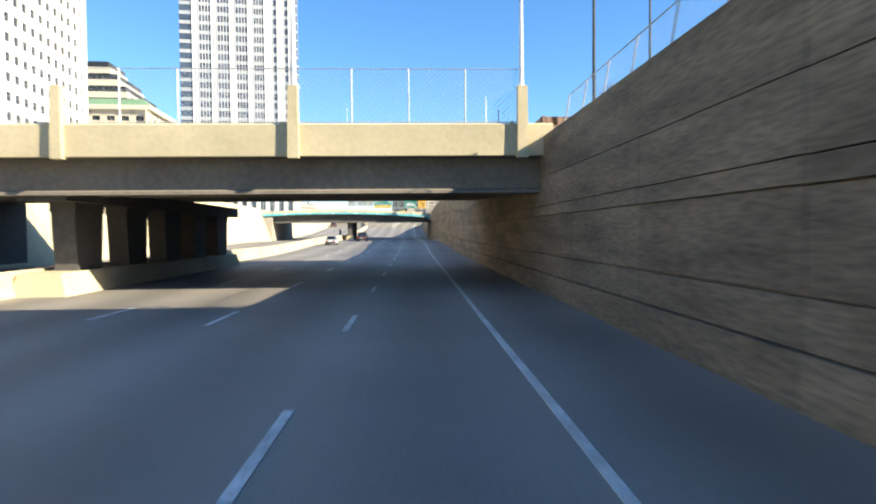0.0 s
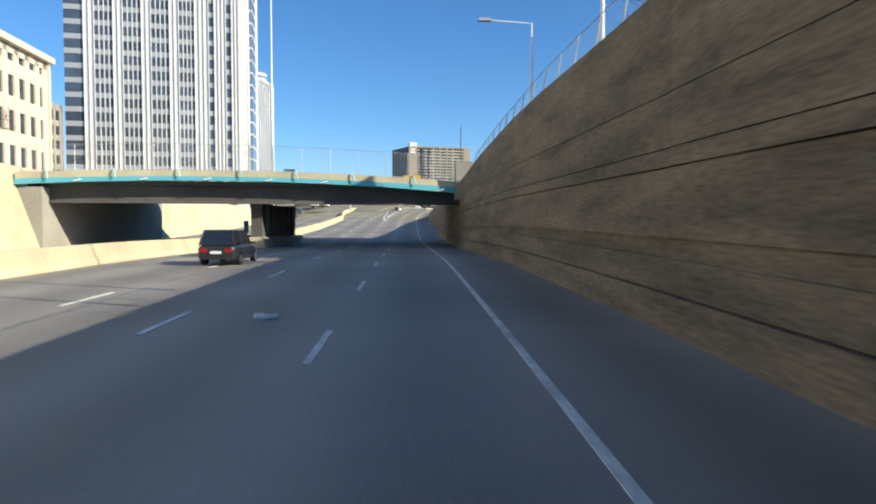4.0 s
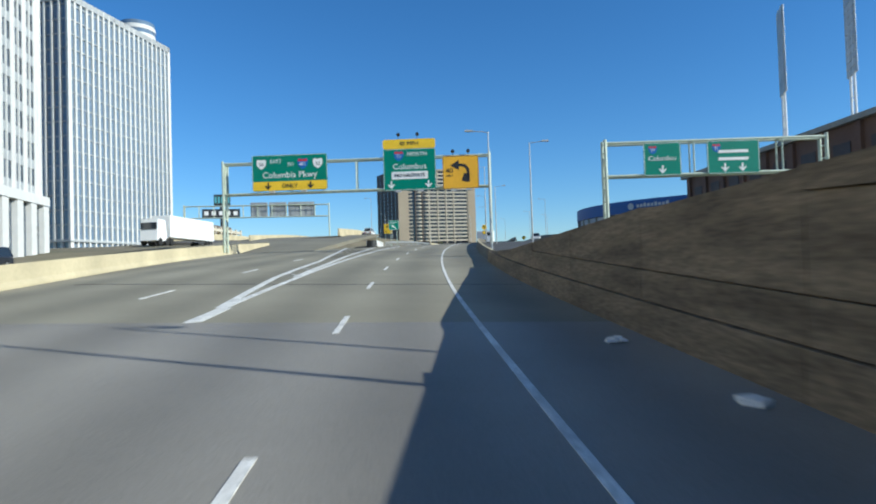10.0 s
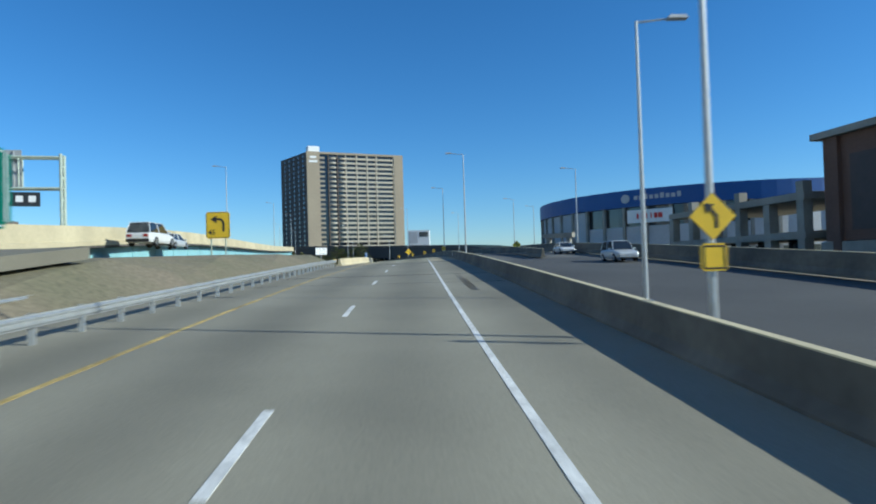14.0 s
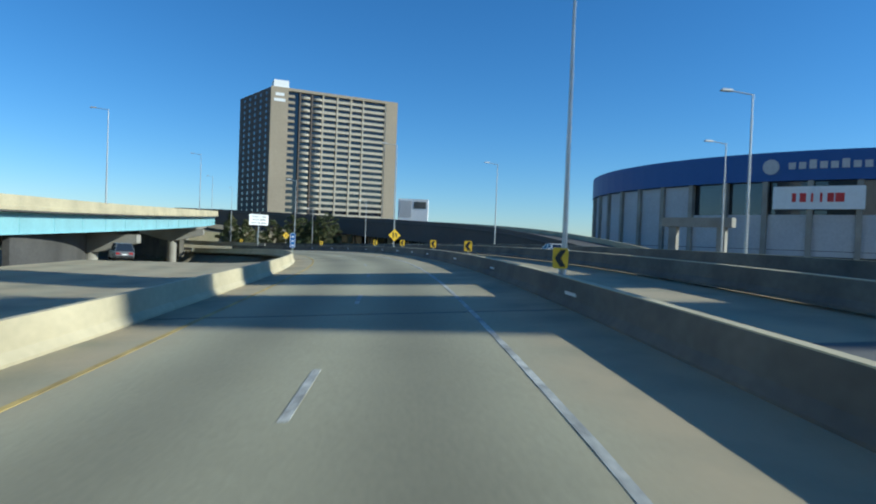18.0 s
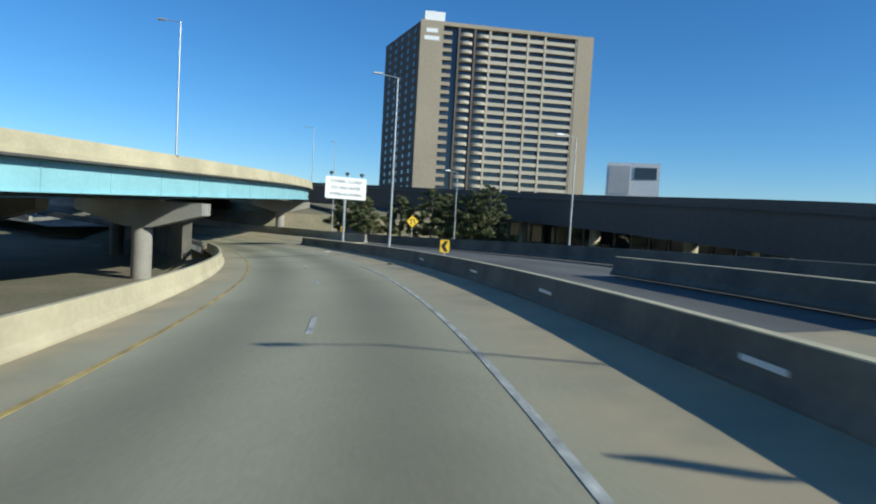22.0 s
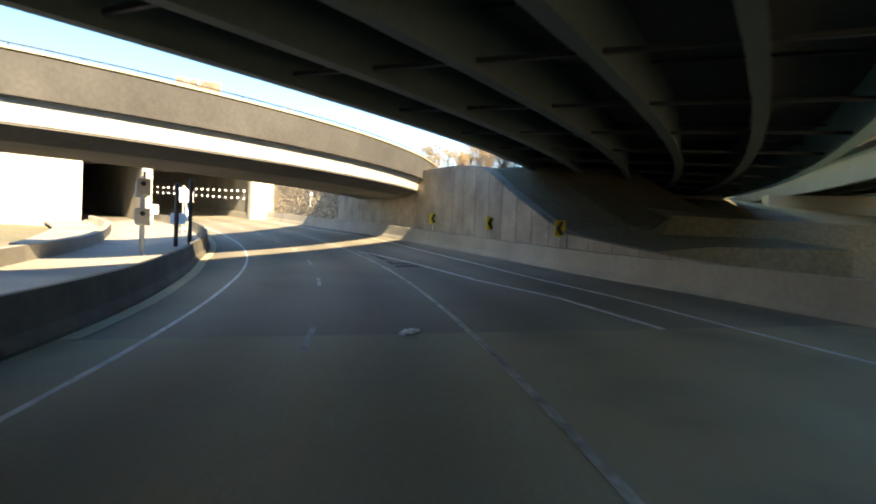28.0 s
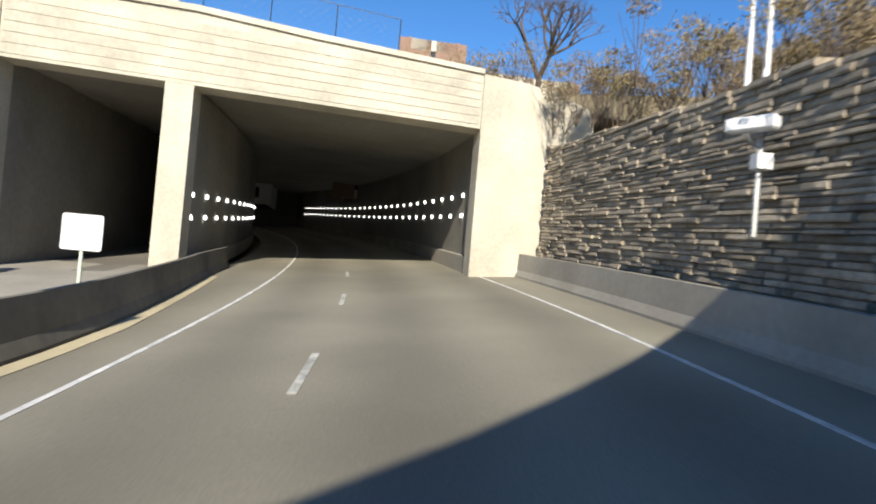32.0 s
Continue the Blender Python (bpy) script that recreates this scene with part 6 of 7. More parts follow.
# shade is put into the dark concrete's colour, sunlight into the pale box's
OVERPASS_SHADE = material("dark_weathered_concrete", (0.07, 0.068, 0.062), 0.9, grain=(5, 0.12), stain=(0.3, 0.35), bump=(30, 0.3))
BOX_PALE = material("pale_sunlit_box", (0.66, 0.63, 0.54), 0.6, grain=(3, 0.05), stain=(0.25, 0.12), bump=(20, 0.08))
ss = stations(0, bl, 3)
mesh_part("soffit", *sweep(ss, [(-3.2, 0.1), (3.4, 0.0), (5.0, 0.5), (4.95, 0.6), (-4.0, 0.6)], place=bf), SHADE_CONCRETE, bx, "sooty underside of the box")
mesh_part("box_girder", *sweep(ss, [(-4.0, 0.61), (5.01, 0.61), (5.25, 1.62), (-4.3, 1.62)], place=bf), BOX_PALE, bx, "pale painted box girder")
mesh_part("far_web", *sweep(ss, [(-4.06, 0.55), (-4.01, 0.61), (-4.31, 1.62), (-4.36, 1.62)], place=bf), OVERPASS_SHADE, bx, "sooty web of the box")
mesh_part("deck", *sweep(ss, [(-5.29, 1.63), (5.49, 1.63), (5.49, 2.0), (-5.29, 2.0)], place=bf), OVERPASS_SHADE, bx)
# far parapet is raised out of view to lengthen the overpass's shadow
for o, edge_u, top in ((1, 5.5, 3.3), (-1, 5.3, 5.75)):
    mesh_part("parapet", *sweep(ss, [(o * edge_u, 1.6), (o * (edge_u + 0.15), 1.6), (o * (edge_u + 0.25), top), (o * (edge_u + 0.05), top + 0.06), (o * edge_u, top)], place=bf), OVERPASS_SHADE, bx, "dark weathered concrete parapet")
    # pale coping puts the sunlit top edge into colour
    mesh_part("coping", *sweep(ss, [(o * (edge_u - 0.02), top + 0.07), (o * (edge_u + 0.34), top + 0.07), (o * (edge_u + 0.34), top + 0.17), (o * (edge_u - 0.02), top + 0.17)], place=bf), CONCRETE, bx)
mesh_part("hand_rail", *sweep(ss, [(5.6, 3.62), (5.66, 3.62), (5.66, 3.68), (5.6, 3.68)], place=bf), DARK_STEEL, bx)
k = 4.0
while k < bl:
    bm = bmesh.new()
    tube(bm, bf(k, 5.63, 3.46), bf(k, 5.63, 3.64), 0.025, n=5)
    part("rail_post", bm, DARK_STEEL, bx)
    k += 2.4
for s in (30, 160):
    c = bf(s, 0, 0)
    bm = bmesh.new()
    box(bm, -1.2, 1.2, -1.6, 1.6, 4, c.z, Matrix.Translation((c.x, c.y, 0)))
    part("pier", bm, GREY_CONCRETE, bx)

# ---- panel wall, stone wall and portal ----
rwall_h = curve_of([(607, 1.1), (617, 1.9), (623, 4.25), (627, 6.2), (632, 6.5), (639, 6.3), (645, 6.1), (649.9, 5.0), (650, 4.65), (657.4, 4.7), (657.5, 6.2), (664, 6.1), (684, 6.6)])
rwall = tagged(mesh_part("wall_east", *sweep(stations(607, 657.5, 1.5), lambda s: [(merge_u(s) + 1.15, -0.3), (merge_u(s) + 1.15, rwall_h(s) - 0.06), (merge_u(s) + 1.8, rwall_h(s) - 0.06), (merge_u(s) + 1.8, -0.3)]), GREY_CONCRETE), "stained grey concrete panel wall beside the tunnel approach", "retaining wall", kind="structure")
PANEL_GREY = material("stained_panel", (0.36, 0.325, 0.265), 0.9, grain=(4, 0.15), stain=(0.5, 0.4), bump=(25, 0.3), vary=0.12)
s = 607.0
while s < 657:
    e = s + 1.9
    u0, u1 = merge_u(s + 0.03) + 1.0, merge_u(e - 0.03) + 1.0
    q = [P(a, u + d, z) for a, u in ((s + 0.03, u0), (e - 0.03, u1)) for d, z in ((0, 0), (0, rwall_h(a)), (0.4, rwall_h(a)), (0.4, 0))]
    mesh_part("panel", q, [(0, 1, 2, 3), (7, 6, 5, 4), (0, 4, 5, 1), (1, 5, 6, 2), (2, 6, 7, 3), (3, 7, 4, 0)], PANEL_GREY, rwall)
    s = e
swall = tagged(mesh_part("wall_stone", *sweep(stations(657.5, 684, 2), lambda s: [(merge_u(s) + 1.2, -0.3), (merge_u(s) + 1.35, rwall_h(s) - 0.1), (merge_u(s) + 2.1, rwall_h(s) - 0.1), (merge_u(s) + 2.1, -0.3)]), GREY_CONCRETE), "rough coursed stone retaining wall beside the tunnel portal", "retaining wall", kind="structure")
rng = random.Random(11)
h = 0.9
count = 0
rest_v, rest_f = [], []
STONE_F = [(0, 1, 2, 3, 4), (9, 8, 7, 6, 5), (0, 5, 6, 1), (1, 6, 7, 2), (2, 7, 8, 3), (3, 8, 9, 4), (4, 9, 5, 0)]
while h < 6.6:
    dh = rng.uniform(0.10, 0.22)
    s = 657.6 + rng.uniform(0, 0.8)
    while s < 683.6:
        L = rng.uniform(0.3, 1.05)
        e = min(s + L, 683.9)
        if h + dh < rwall_h(s) + 0.12 and e - s > 0.25:
            out = rng.uniform(0.0, 0.2) ** 1.2
            sl = 0.02 * h
            q = []
            for a in (s + 0.012, e - 0.012):
                u = merge_u(a) + 1.1 + sl
                j = rng.uniform(-0.03, 0.03)
                q += [P(a, u - out + 0.03, h + 0.006), P(a, u - out + j * 0.5, h + dh * 0.3), P(a, u - out + 0.03, h + dh - 0.012), P(a, u + 0.35, h + dh - 0.012), P(a, u + 0.35, h + 0.006)]
            if s < 668 and count < 300:
                mesh_part("stone", q, STONE_F, STONE, swall)
                count += 1
            else:
                rest_f += [tuple(len(rest_v) + i for i in fc) for fc in STONE_F]
                rest_v += q
        s = e
    h += dh

ob = mesh_part("coursed_stones", rest_v, rest_f, STONE, swall)
ob["kind"] = "stuff"
tagged(mesh_part("bank", *sweep(stations(612, 690, 3), lambda s: [(merge_u(s) + 1.75, rwall_h(s) - 0.3), (merge_u(s) + 6, rwall_h(s) + 0.1), (merge_u(s) + 14, rwall_h(s) + (1.2 if s > 655 else 0.2)), (merge_u(s) + 14, rwall_h(s) - 1.5), (merge_u(s) + 1.75, rwall_h(s) - 1.5)]), SOIL), "dry brown bank above the retaining wall", "bank", kind="structure")
tagged(mesh_part("hill", *sweep(stations(685.4, 800, 6), [(-50, 10.4), (-20, 10.2), (8, 9.8), (30, 11.5), (30, 8.9), (-50, 8.9)]), SOIL), "grassy ground lying over the tunnel roof", "hill", kind="structure")

PM = at(684, 0)
po = thing("tunnel_portal", "pale concrete tunnel portal with two wide openings", "tunnel", kind="structure", m=PM)
PORTAL = material("portal_concrete", (0.56, 0.51, 0.40), 0.85, grain=(6, 0.1), stain=(0.35, 0.3), bump=(40, 0.35))
BOARD = material("board_concrete", (0.54, 0.49, 0.385), 0.85, grain=(5, 0.12), stain=(0.5, 0.3), bump=(30, 0.3), vary=0.05)


def psec(name, pts, y0, y1, mat, label=""):
    bm = bmesh.new()
    a = [bm.verts.new((x, y0, z)) for x, z in pts]
    b = [bm.verts.new((x, y1, z)) for x, z in pts]
    bm.faces.new(a[::-1])
    bm.faces.new(b)
    n = len(pts)
    for k in range(n):
        bm.faces.new((a[k], a[(k + 1) % n], b[(k + 1) % n], b[k]))
    return part(name, bm, mat, po, label)


psec("lintel", [(-18.0, 8.55), (4.4, 7.85), (4.4, 10.6), (-4.0, 11.2), (-9.6, 11.75), (-18.0, 11.95)], 0, 1.5, PORTAL, "weathered pale concrete lintel")
psec("pier", [(-10.75, -0.6), (-9.45, -0.6), (-9.45, 8.25), (-10.75, 8.3)], -0.05, 1.4, PORTAL)
psec("jamb", [(4.41, -0.6), (6.9, -0.6), (6.9, 10.4), (4.41, 10.6)], -0.1, 1.5, PORTAL)
psec("wing_wall", [(6.91, -0.6), (10.4, -0.6), (10.4, 9.4), (8.0, 10.3), (6.91, 10.4)], 0.1, 1.5, PORTAL)
psec("wing_wall", [(-42, -5), (-18.01, -5), (-18.01, 12.0), (-42, 13.0)], -0.12, 1.5, PORTAL, "broad sunlit concrete wing wall")
for k in range(6):
    psec("board_course", [(-17.9, 8.72 + k * 0.5), (4.3, 8.05 + k * 0.42), (4.3, 8.4 + k * 0.42), (-17.9, 9.16 + k * 0.5)], -0.035, 0.02, BOARD)
psec("coping", [(-42, 13.01), (-18.1, 12.01), (-9.6, 11.76), (-4.0, 11.21), (4.4, 10.61), (4.4, 10.85), (-4.0, 11.5), (-9.6, 12.05), (-18.1, 12.3), (-42, 13.3)], -0.15, 1.6, PORTAL)
# tunnel tubes
TUNNEL = material("tunnel_lining", (0.27, 0.255, 0.22), 0.8, grain=(3, 0.1), stain=(0.2, 0.3), bump=(15, 0.1))
ts = stations(685.5, 800, 4)
tube_t = thing("tunnel_tube", "dark tunnel tube with two rows of wall lights", "tunnel", kind="structure")
mesh_part("ceiling", *sweep(ts, [(-19, 9.85), (6, 7.6), (6, 8.3), (-19, 10.4)]), TUNNEL, tube_t)
mesh_part("side_wall", *sweep(ts, [(4.9, 0), (5.6, 0), (5.6, 7.9), (4.9, 7.9)]), TUNNEL, tube_t)
mesh_part("side_wall", *sweep(ts, [(-10.6, 0), (-9.6, 0), (-9.6, 9.1), (-10.6, 9.1)]), TUNNEL, tube_t)
mesh_part("side_wall", *sweep(ts, [(-18.6, 0), (-18.0, 0), (-18.0, 9.9), (-18.6, 9.9)]), TUNNEL, tube_t)
mesh_part("floor", *sweep(ts, [(-18, -0.25), (-9.6, -0.25), (-9.6, -0.02), (-18, -0.02)]), ASPHALT, tube_t)
bm = bmesh.new()
box(bm, -20, 8, 0, 0.5, -2, 10.5, at(800, 0))
part("end_wall", bm, TUNNEL, tube_t)
for u, o in ((4.55, 1), (-9.35, 1)):
    mesh_part("kerb", *sweep(ts, [(u - 0.0, 0), (u + 0.34 if u > 0 else u - 0.24, 0), (u + 0.34 if u > 0 else u - 0.24, 0.9), (u, 0.9)]), GREY_CONCRETE, tube_t)
LAMP = bpy.data.materials.new("tunnel_lamp")
LAMP.use_nodes = True
LAMP.node_tree.nodes["Principled BSDF"].inputs["Emission Color"].default_value = (1.0, 0.97, 0.88, 1)
LAMP.node_tree.nodes["Principled BSDF"].inputs["Emission Strength"].default_value = 3.0
lamp_me = None
for row, (u, z) in enumerate(((4.82, 3.15), (4.82, 4.35), (-9.5, 2.8), (-9.5, 3.95))):
    k = 685.8
    while k < 790:
        bm = bmesh.new()
        box(bm, -0.05, 0.05, -0.13, 0.13, -0.11, 0.11)
        if lamp_me is None:
            ob = part("wall_lamp", bm, LAMP, tube_t, "glowing white wall lamp")
            lamp_me = ob.data
        else:
            bm.free()
            ob = new("wall_lamp", lamp_me)
            ob.parent = tube_t
        ob.matrix_world = at(k, u, z)
        k += 3.4
psec_fence = fence_run("portal_fence", "tall wire fence on top of the tunnel portal", [PM @ Vector((x, 0.8, z)) for x, z in ((-40, 13.2), (-30, 12.8), (-18, 12.3), (-9.6, 12.0), (0, 11.1))], 2.0, post_step=3.0, wire=0.004, step=0.45, mat=DARK_STEEL)
bm = bmesh.new()
for k in range(3):
    box(bm, -0.25, 0.25, -0.2, 0.2, 0, 0.45, PM @ Matrix.Translation((-12.5 + k * 0.8, 0.5, 12.1)))
tagged(part("portal_boxes", bm, SIGN_WHITE), "small white equipment boxes on the portal", "equipment box")

# signs, poles and signals left of the approach
for s, u, z0, z1, w, lab in ((663.0, -7.9, 3.3, 4.6, 1.5, "blank white sign board on a post before the tunnel"), (647.5, -9.7, 1.6, 2.6, 1.3, "white sign board low beside the barrier"), (675.4, -10.3, 1.6, 2.8, 1.3, "white metal cabinet face beside the tunnel mouth")):
    t = post_sign(lab, at(s, u), ((0, z1 - 0.2),), -0.4)
    sign_panel(t, "panel", -w / 2, w / 2, z0, z1, 0, SIGN_WHITE, None, round_=0.04)
t = post_sign("blue information sign beside the barrier", at(657.9, -8.15), ((0, 2.7),), 0.2)
sign_panel(t, "panel", -0.32, 0.32, 1.4, 2.8, 0, SIGN_BLUE, SIGN_WHITE, round_=0.03)
for k in range(3):
    flat_shape(t, "legend_bar", [(-0.18, 1.58 + k * 0.38), (0.18, 1.58 + k * 0.38), (0.18, 1.8 + k * 0.38), (-0.18, 1.8 + k * 0.38)], -0.004, SIGN_WHITE, depth=0.006)
for s, u, hh in ((640.2, -8.9, 5.6), (638.9, -9.9, 5.2)):
    t = thing("steel_post", "thick grey steel post on the island", "post", "island posts", m=at(s, u, -0.2))
    bm = bmesh.new()
    tube(bm, (0, 0, 0), (0, 0, hh), 0.17, n=12)
    part("shaft", bm, DARK_STEEL, t)
    bm = bmesh.new()
    tube(bm, (0, 0, hh), (0, 0, hh + 0.08), 0.19, 0.1, n=12)
    part("cap", bm, DARK_STEEL, t)
for s, u, hh in ((629.5, -11.4, 5.9), (636.1, -12.2, 5.9)):
    t = thing("traffic_signal", "grey signal pole with stacked signal heads", "traffic signal", "approach signals", m=at(s, u, -0.4))
    bm = bmesh.new()
    tube(bm, (0, 0, 0), (0, 0, hh), 0.1, n=8)
    part("pole", bm, STEEL, t)
    for k, z in enumerate((hh - 1.0, hh - 2.9)):
        bm = bmesh.new()
        box(bm, -0.42, 0.42, -0.3, -0.12, z - 0.55, z + 0.55)
        bevelled(bm, 0.05)
        hd = part("signal_head", bm, TIN, t)
        bm = bmesh.new()
        tube(bm, (0, -0.3, z + 0.2), (0, -0.36, z + 0.2), 0.16, n=10)
        part("lens", bm, SIGN_BLACK, hd)
strip("island", 606, 690, lambda s: lbar_u(s) - 14 if s > 640 else lbar_u(s) - 10, lambda s: lbar_u(s) - 0.35, GREY_CONCRETE, h=0.12, label="concrete island left of the tunnel approach", category="pavement")
strip("island_wall", 618, 683, lambda s: lbar_u(s) - 9.0, lambda s: lbar_u(s) - 8.4, GREY_CONCRETE, h=1.0, thick=1.2, label="low concrete wall behind the island", category="wall")
strip("road_shoulder", 600, 684, lambda s: lbar_u(s) + 0.25, lambda s: lbar_u(s) + 0.7, CONCRETE, h=0.02, thick=0.05, label="pale dusty gutter beside the barrier", category="gutter")
# edge lines of the merging lane
painted("edge_line", 556, 684, lambda s: merge_u(s) - (3.6 if s < 600 else 3.6 - (min(s, 640) - 600) * 0.045), 0.12, WHITE_PAINT, "solid white edge line of the merging lane")
painted("gore_line", 600, 630, curve_of([(600, 7.1), (606, 6.7), (612, 5.4), (620, 4.35), (626, 3.5), (631, 2.6)]), 0.16, WHITE_PAINT, "white gore line where lanes merge")
PATCH = material("dark_patch", (0.03, 0.03, 0.032), 0.8, grain=(20, 0.2), stain=(1.5, 0.3), bump=(60, 0.3))
for a, b, u0, u1 in ((618.4, 621.0, 2.9, 4.3), (621.2, 630.0, 3.0, 3.3)):
    strip("road_patch", a, b, u0, u1, PATCH, h=0.008, thick=0.008, label="dark asphalt repair patch in the road", category="road patch")
# camera on the stone wall
t = thing("wall_camera", "white traffic camera on a bracket at the stone wall", "camera", m=at(666.8, 7.5))
bm = bmesh.new()
tube(bm, (0.25, 0, 2.4), (0.25, 0, 4.6), 0.06, n=8)
part("pole", bm, STEEL, t)
bm = bmesh.new()
tube(bm, (0.25, 0, 4.3), (-0.25, -0.2, 4.62), 0.05, n=6)
part("bracket", bm, STEEL, t)
bm = bmesh.new()
box(bm, -0.16, 0.16, -0.75, 0.35, 4.66, 4.98, Matrix.Translation((-0.25, -0.1, 0)) @ Matrix.Rotation(radians(35), 4, "Z"))
bevelled(bm, 0.05)
part("housing", bm, SIGN_WHITE, t)
bm = bmesh.new()
box(bm, 0.1, 0.45, -0.2, 0.1, 3.9, 4.25)
part("junction_box", bm, SIGN_WHITE, t)
for s, u, hh, arm in ((669.8, 9.2, 3.2, 0.0), (669.6, 9.6, 6.0, 1.1), (671.5, 16.0, 9.5, 1.1)):
    lamp_post(at(s, u, rwall_h(s) - 0.3), hh, arm, "white street lamp above the stone wall", SIGN_WHITE, -1, "lamps above the stone wall")

# ---- joints across the road ----
for s, a, b in ((335, -8, 5), (342.5, -8, 5), (366.5, -8, 5), (385, -7.2, 5.2), (407, -6.9, 5.2), (456, -7, 5.4), (528, -6.6, 5.4), (199, -15, -1.5), (187, -15, -1.6), (243, -15, 5.0)):
    strip("expansion_joint", s, s + 0.1, a, b, SIGN_BLACK, h=0.009, thick=0.009, label="dark expansion joint across the road", category="expansion joint")
t = thing("rumble_strip", "rows of grooves in the road shoulder", "rumble strip", kind="stuff")
bm = bmesh.new()
for k in range(260):
    s = 330 + k * 0.3
    if (k // 40) % 2 == 0:
        box(bm, 2.75, 3.15, -0.07, 0.07, -0.0, 0.008, at(s, 0))
part("grooves", bm, ASPHALT, t)
for s, u, w in ((100.0, -3.5, 0.2), (224, 5.0, 0.3), (229, 4.6, 0.25), (533, 3.3, 0.18), (512, 4.1, 0.3), (600, 0.8, 0.2)):
    bm = bmesh.new()
    rr = random.Random(int(s * 10))
    for k in range(4):
        box(bm, -w / 2, w / 2, -w / 3, w / 3, 0.0, 0.05 + 0.06 * rr.random(), at(s + rr.uniform(-0.2, 0.2), u + rr.uniform(-0.2, 0.2), 0.013, rr.uniform(0, 90)))
    tagged(part("litter", bm, SIGN_WHITE if s != 512 else BARK), "scrap of pale litter on the road", "litter", "road litter")


# ---- trees ----
def leaf_mesh(name, blobs, n, size, mat, parent, seed, droop=0.3):
    """Many small leaves scattered in uneven clumps."""
    r = np.random.default_rng(seed)
    which = r.integers(0, len(blobs), n)
    c = np.array([b[:3] for b in blobs])[which]
    rad = np.array([b[3] for b in blobs])[which][:, None]
    d = r.normal(size=(n, 3))
    d /= np.linalg.norm(d, axis=1)[:, None]
    p = c + d * rad * (0.45 + 0.6 * r.random((n, 1))) * np.array([1, 1, 0.7])
    a, b = r.normal(size=(n, 3)), r.normal(size=(n, 3))
    a /= np.linalg.norm(a, axis=1)[:, None]
    b -= (a * b).sum(1)[:, None] * a
    b /= np.linalg.norm(b, axis=1)[:, None]
    s = size * (0.6 + 0.8 * r.random((n, 1)))
    v = np.stack([p - a * s, p + b * s * 0.45, p + a * s, p - b * s * 0.45], 1).reshape(-1, 3)
    f = [(4 * k, 4 * k + 1, 4 * k + 2, 4 * k + 3) for k in range(n)]
    return mesh_part(name, v, f, mat, parent)


def limb(bm, a, d, length, r, depth, rng, tips, spread=0.55, min_r=0.012):
    b = a + d * length
    tube(bm, a, b, r, r * 0.68, 6 if r > 0.05 else 4, cap=False)
    if depth == 0:
        tips.append(b)
        return
    for k in range(rng.choice((2, 3)) if depth > 1 else 2):
        e = (d + Vector((rng.gauss(0, spread), rng.gauss(0, spread), rng.gauss(0.12, spread * 0.6)))).normalized()
        limb(bm, b, e, length * rng.uniform(0.62, 0.85), max(min_r, r * 0.62), depth - 1, rng, tips, spread, min_r)


PINE = material("pine_green", (0.085, 0.115, 0.04), 0.8, grain=(2, 0.3), stain=(0.6, 0.35), bump=(20, 0), second=(0.17, 0.15, 0.055))
BROWN_LEAF = material("autumn_brush", (0.23, 0.17, 0.105), 0.9, grain=(3, 0.25), stain=(0.4, 0.3), bump=(20, 0), second=(0.27, 0.22, 0.10))


def pine(x, y, z, h, r, seed):
    rng = random.Random(seed)
    t = thing("pine_tree", "bushy dark green pine beside the slip road", "tree", "pines by the sign", m=Matrix.Translation((x, y, z)))
    bm = bmesh.new()
    tube(bm, (0, 0, -0.5), (0, 0, h * 0.95), 0.22, 0.04, 8)
    blobs = []
    for k in range(34):
        q = 0.12 + 0.86 * (k / 34)
        a = k * 2.4 + rng.uniform(-0.4, 0.4)
        L = r * (1.05 - q) ** 0.7 * rng.uniform(0.65, 1.15)
        e = Vector((math.cos(a) * L, math.sin(a) * L, h * q + L * 0.18))
        tube(bm, (0, 0, h * q), e, 0.06 * (1.2 - q), 0.02, 5, cap=False)
        for m_ in (0.55, 0.85, 1.0):
            blobs.append((e.x * m_, e.y * m_, h * q + L * 0.18 * m_, (0.3 + 0.55 * (1.1 - q)) * rng.uniform(0.7, 1.2)))
    part("trunk", bm, BARK, t)
    leaf_mesh("crown", blobs, 17000, 0.19, PINE, t, seed)
    return t


for k, (x, y, h, r) in enumerate(((25, 589, 10.5, 4.6), (20, 591, 8.5, 4.2), (13.5, 592, 9.5, 4.2), (7, 595, 8, 4.0), (-8, 611, 9.5, 3.4), (-2.5, 607, 8, 2.8), (16.5, 596, 9, 4.2), (22.5, 594, 9.5, 4.4))):
    pine(x, y, 9.0, h * 1.2, r * 1.35, 20 + k)


def bare_tree(x, y, z, h, seed, label="bare leafless tree with spreading branches"):
    rng = random.Random(seed)
    t = thing("bare_tree", label, "tree", m=Matrix.Translation((x, y, z)))
    bm = bmesh.new()
    tips = []
    limb(bm, Vector((0, 0, -0.4)), Vector((0.03, 0.02, 1)).normalized(), h * 0.24, h * 0.026, 7, rng, tips, 0.5, 0.009)
    part("trunk", bm, BARK, t)
    return t


bare_tree(-114.0, 627.7, 23.6, 10.5, 5)
q = PM @ Vector((-6.5, 16, 11))
bare_tree(q.x, q.y, 22.9, 6.0, 8)
for k, s in enumerate((12, 36, 66, 92, 110)):
    p = P(s, 11.5 + (k % 2) * 3, 7.0)
    bare_tree(p.x, p.y, p.z - 0.3, 7.5, 40 + k, "bare street tree above the trench wall")
for k in range(6):
    p = P(70 + k * 16, -43, 8.2)
    bare_tree(p.x, p.y, p.z, 9.0, 60 + k, "bare brown street tree across the motorway")


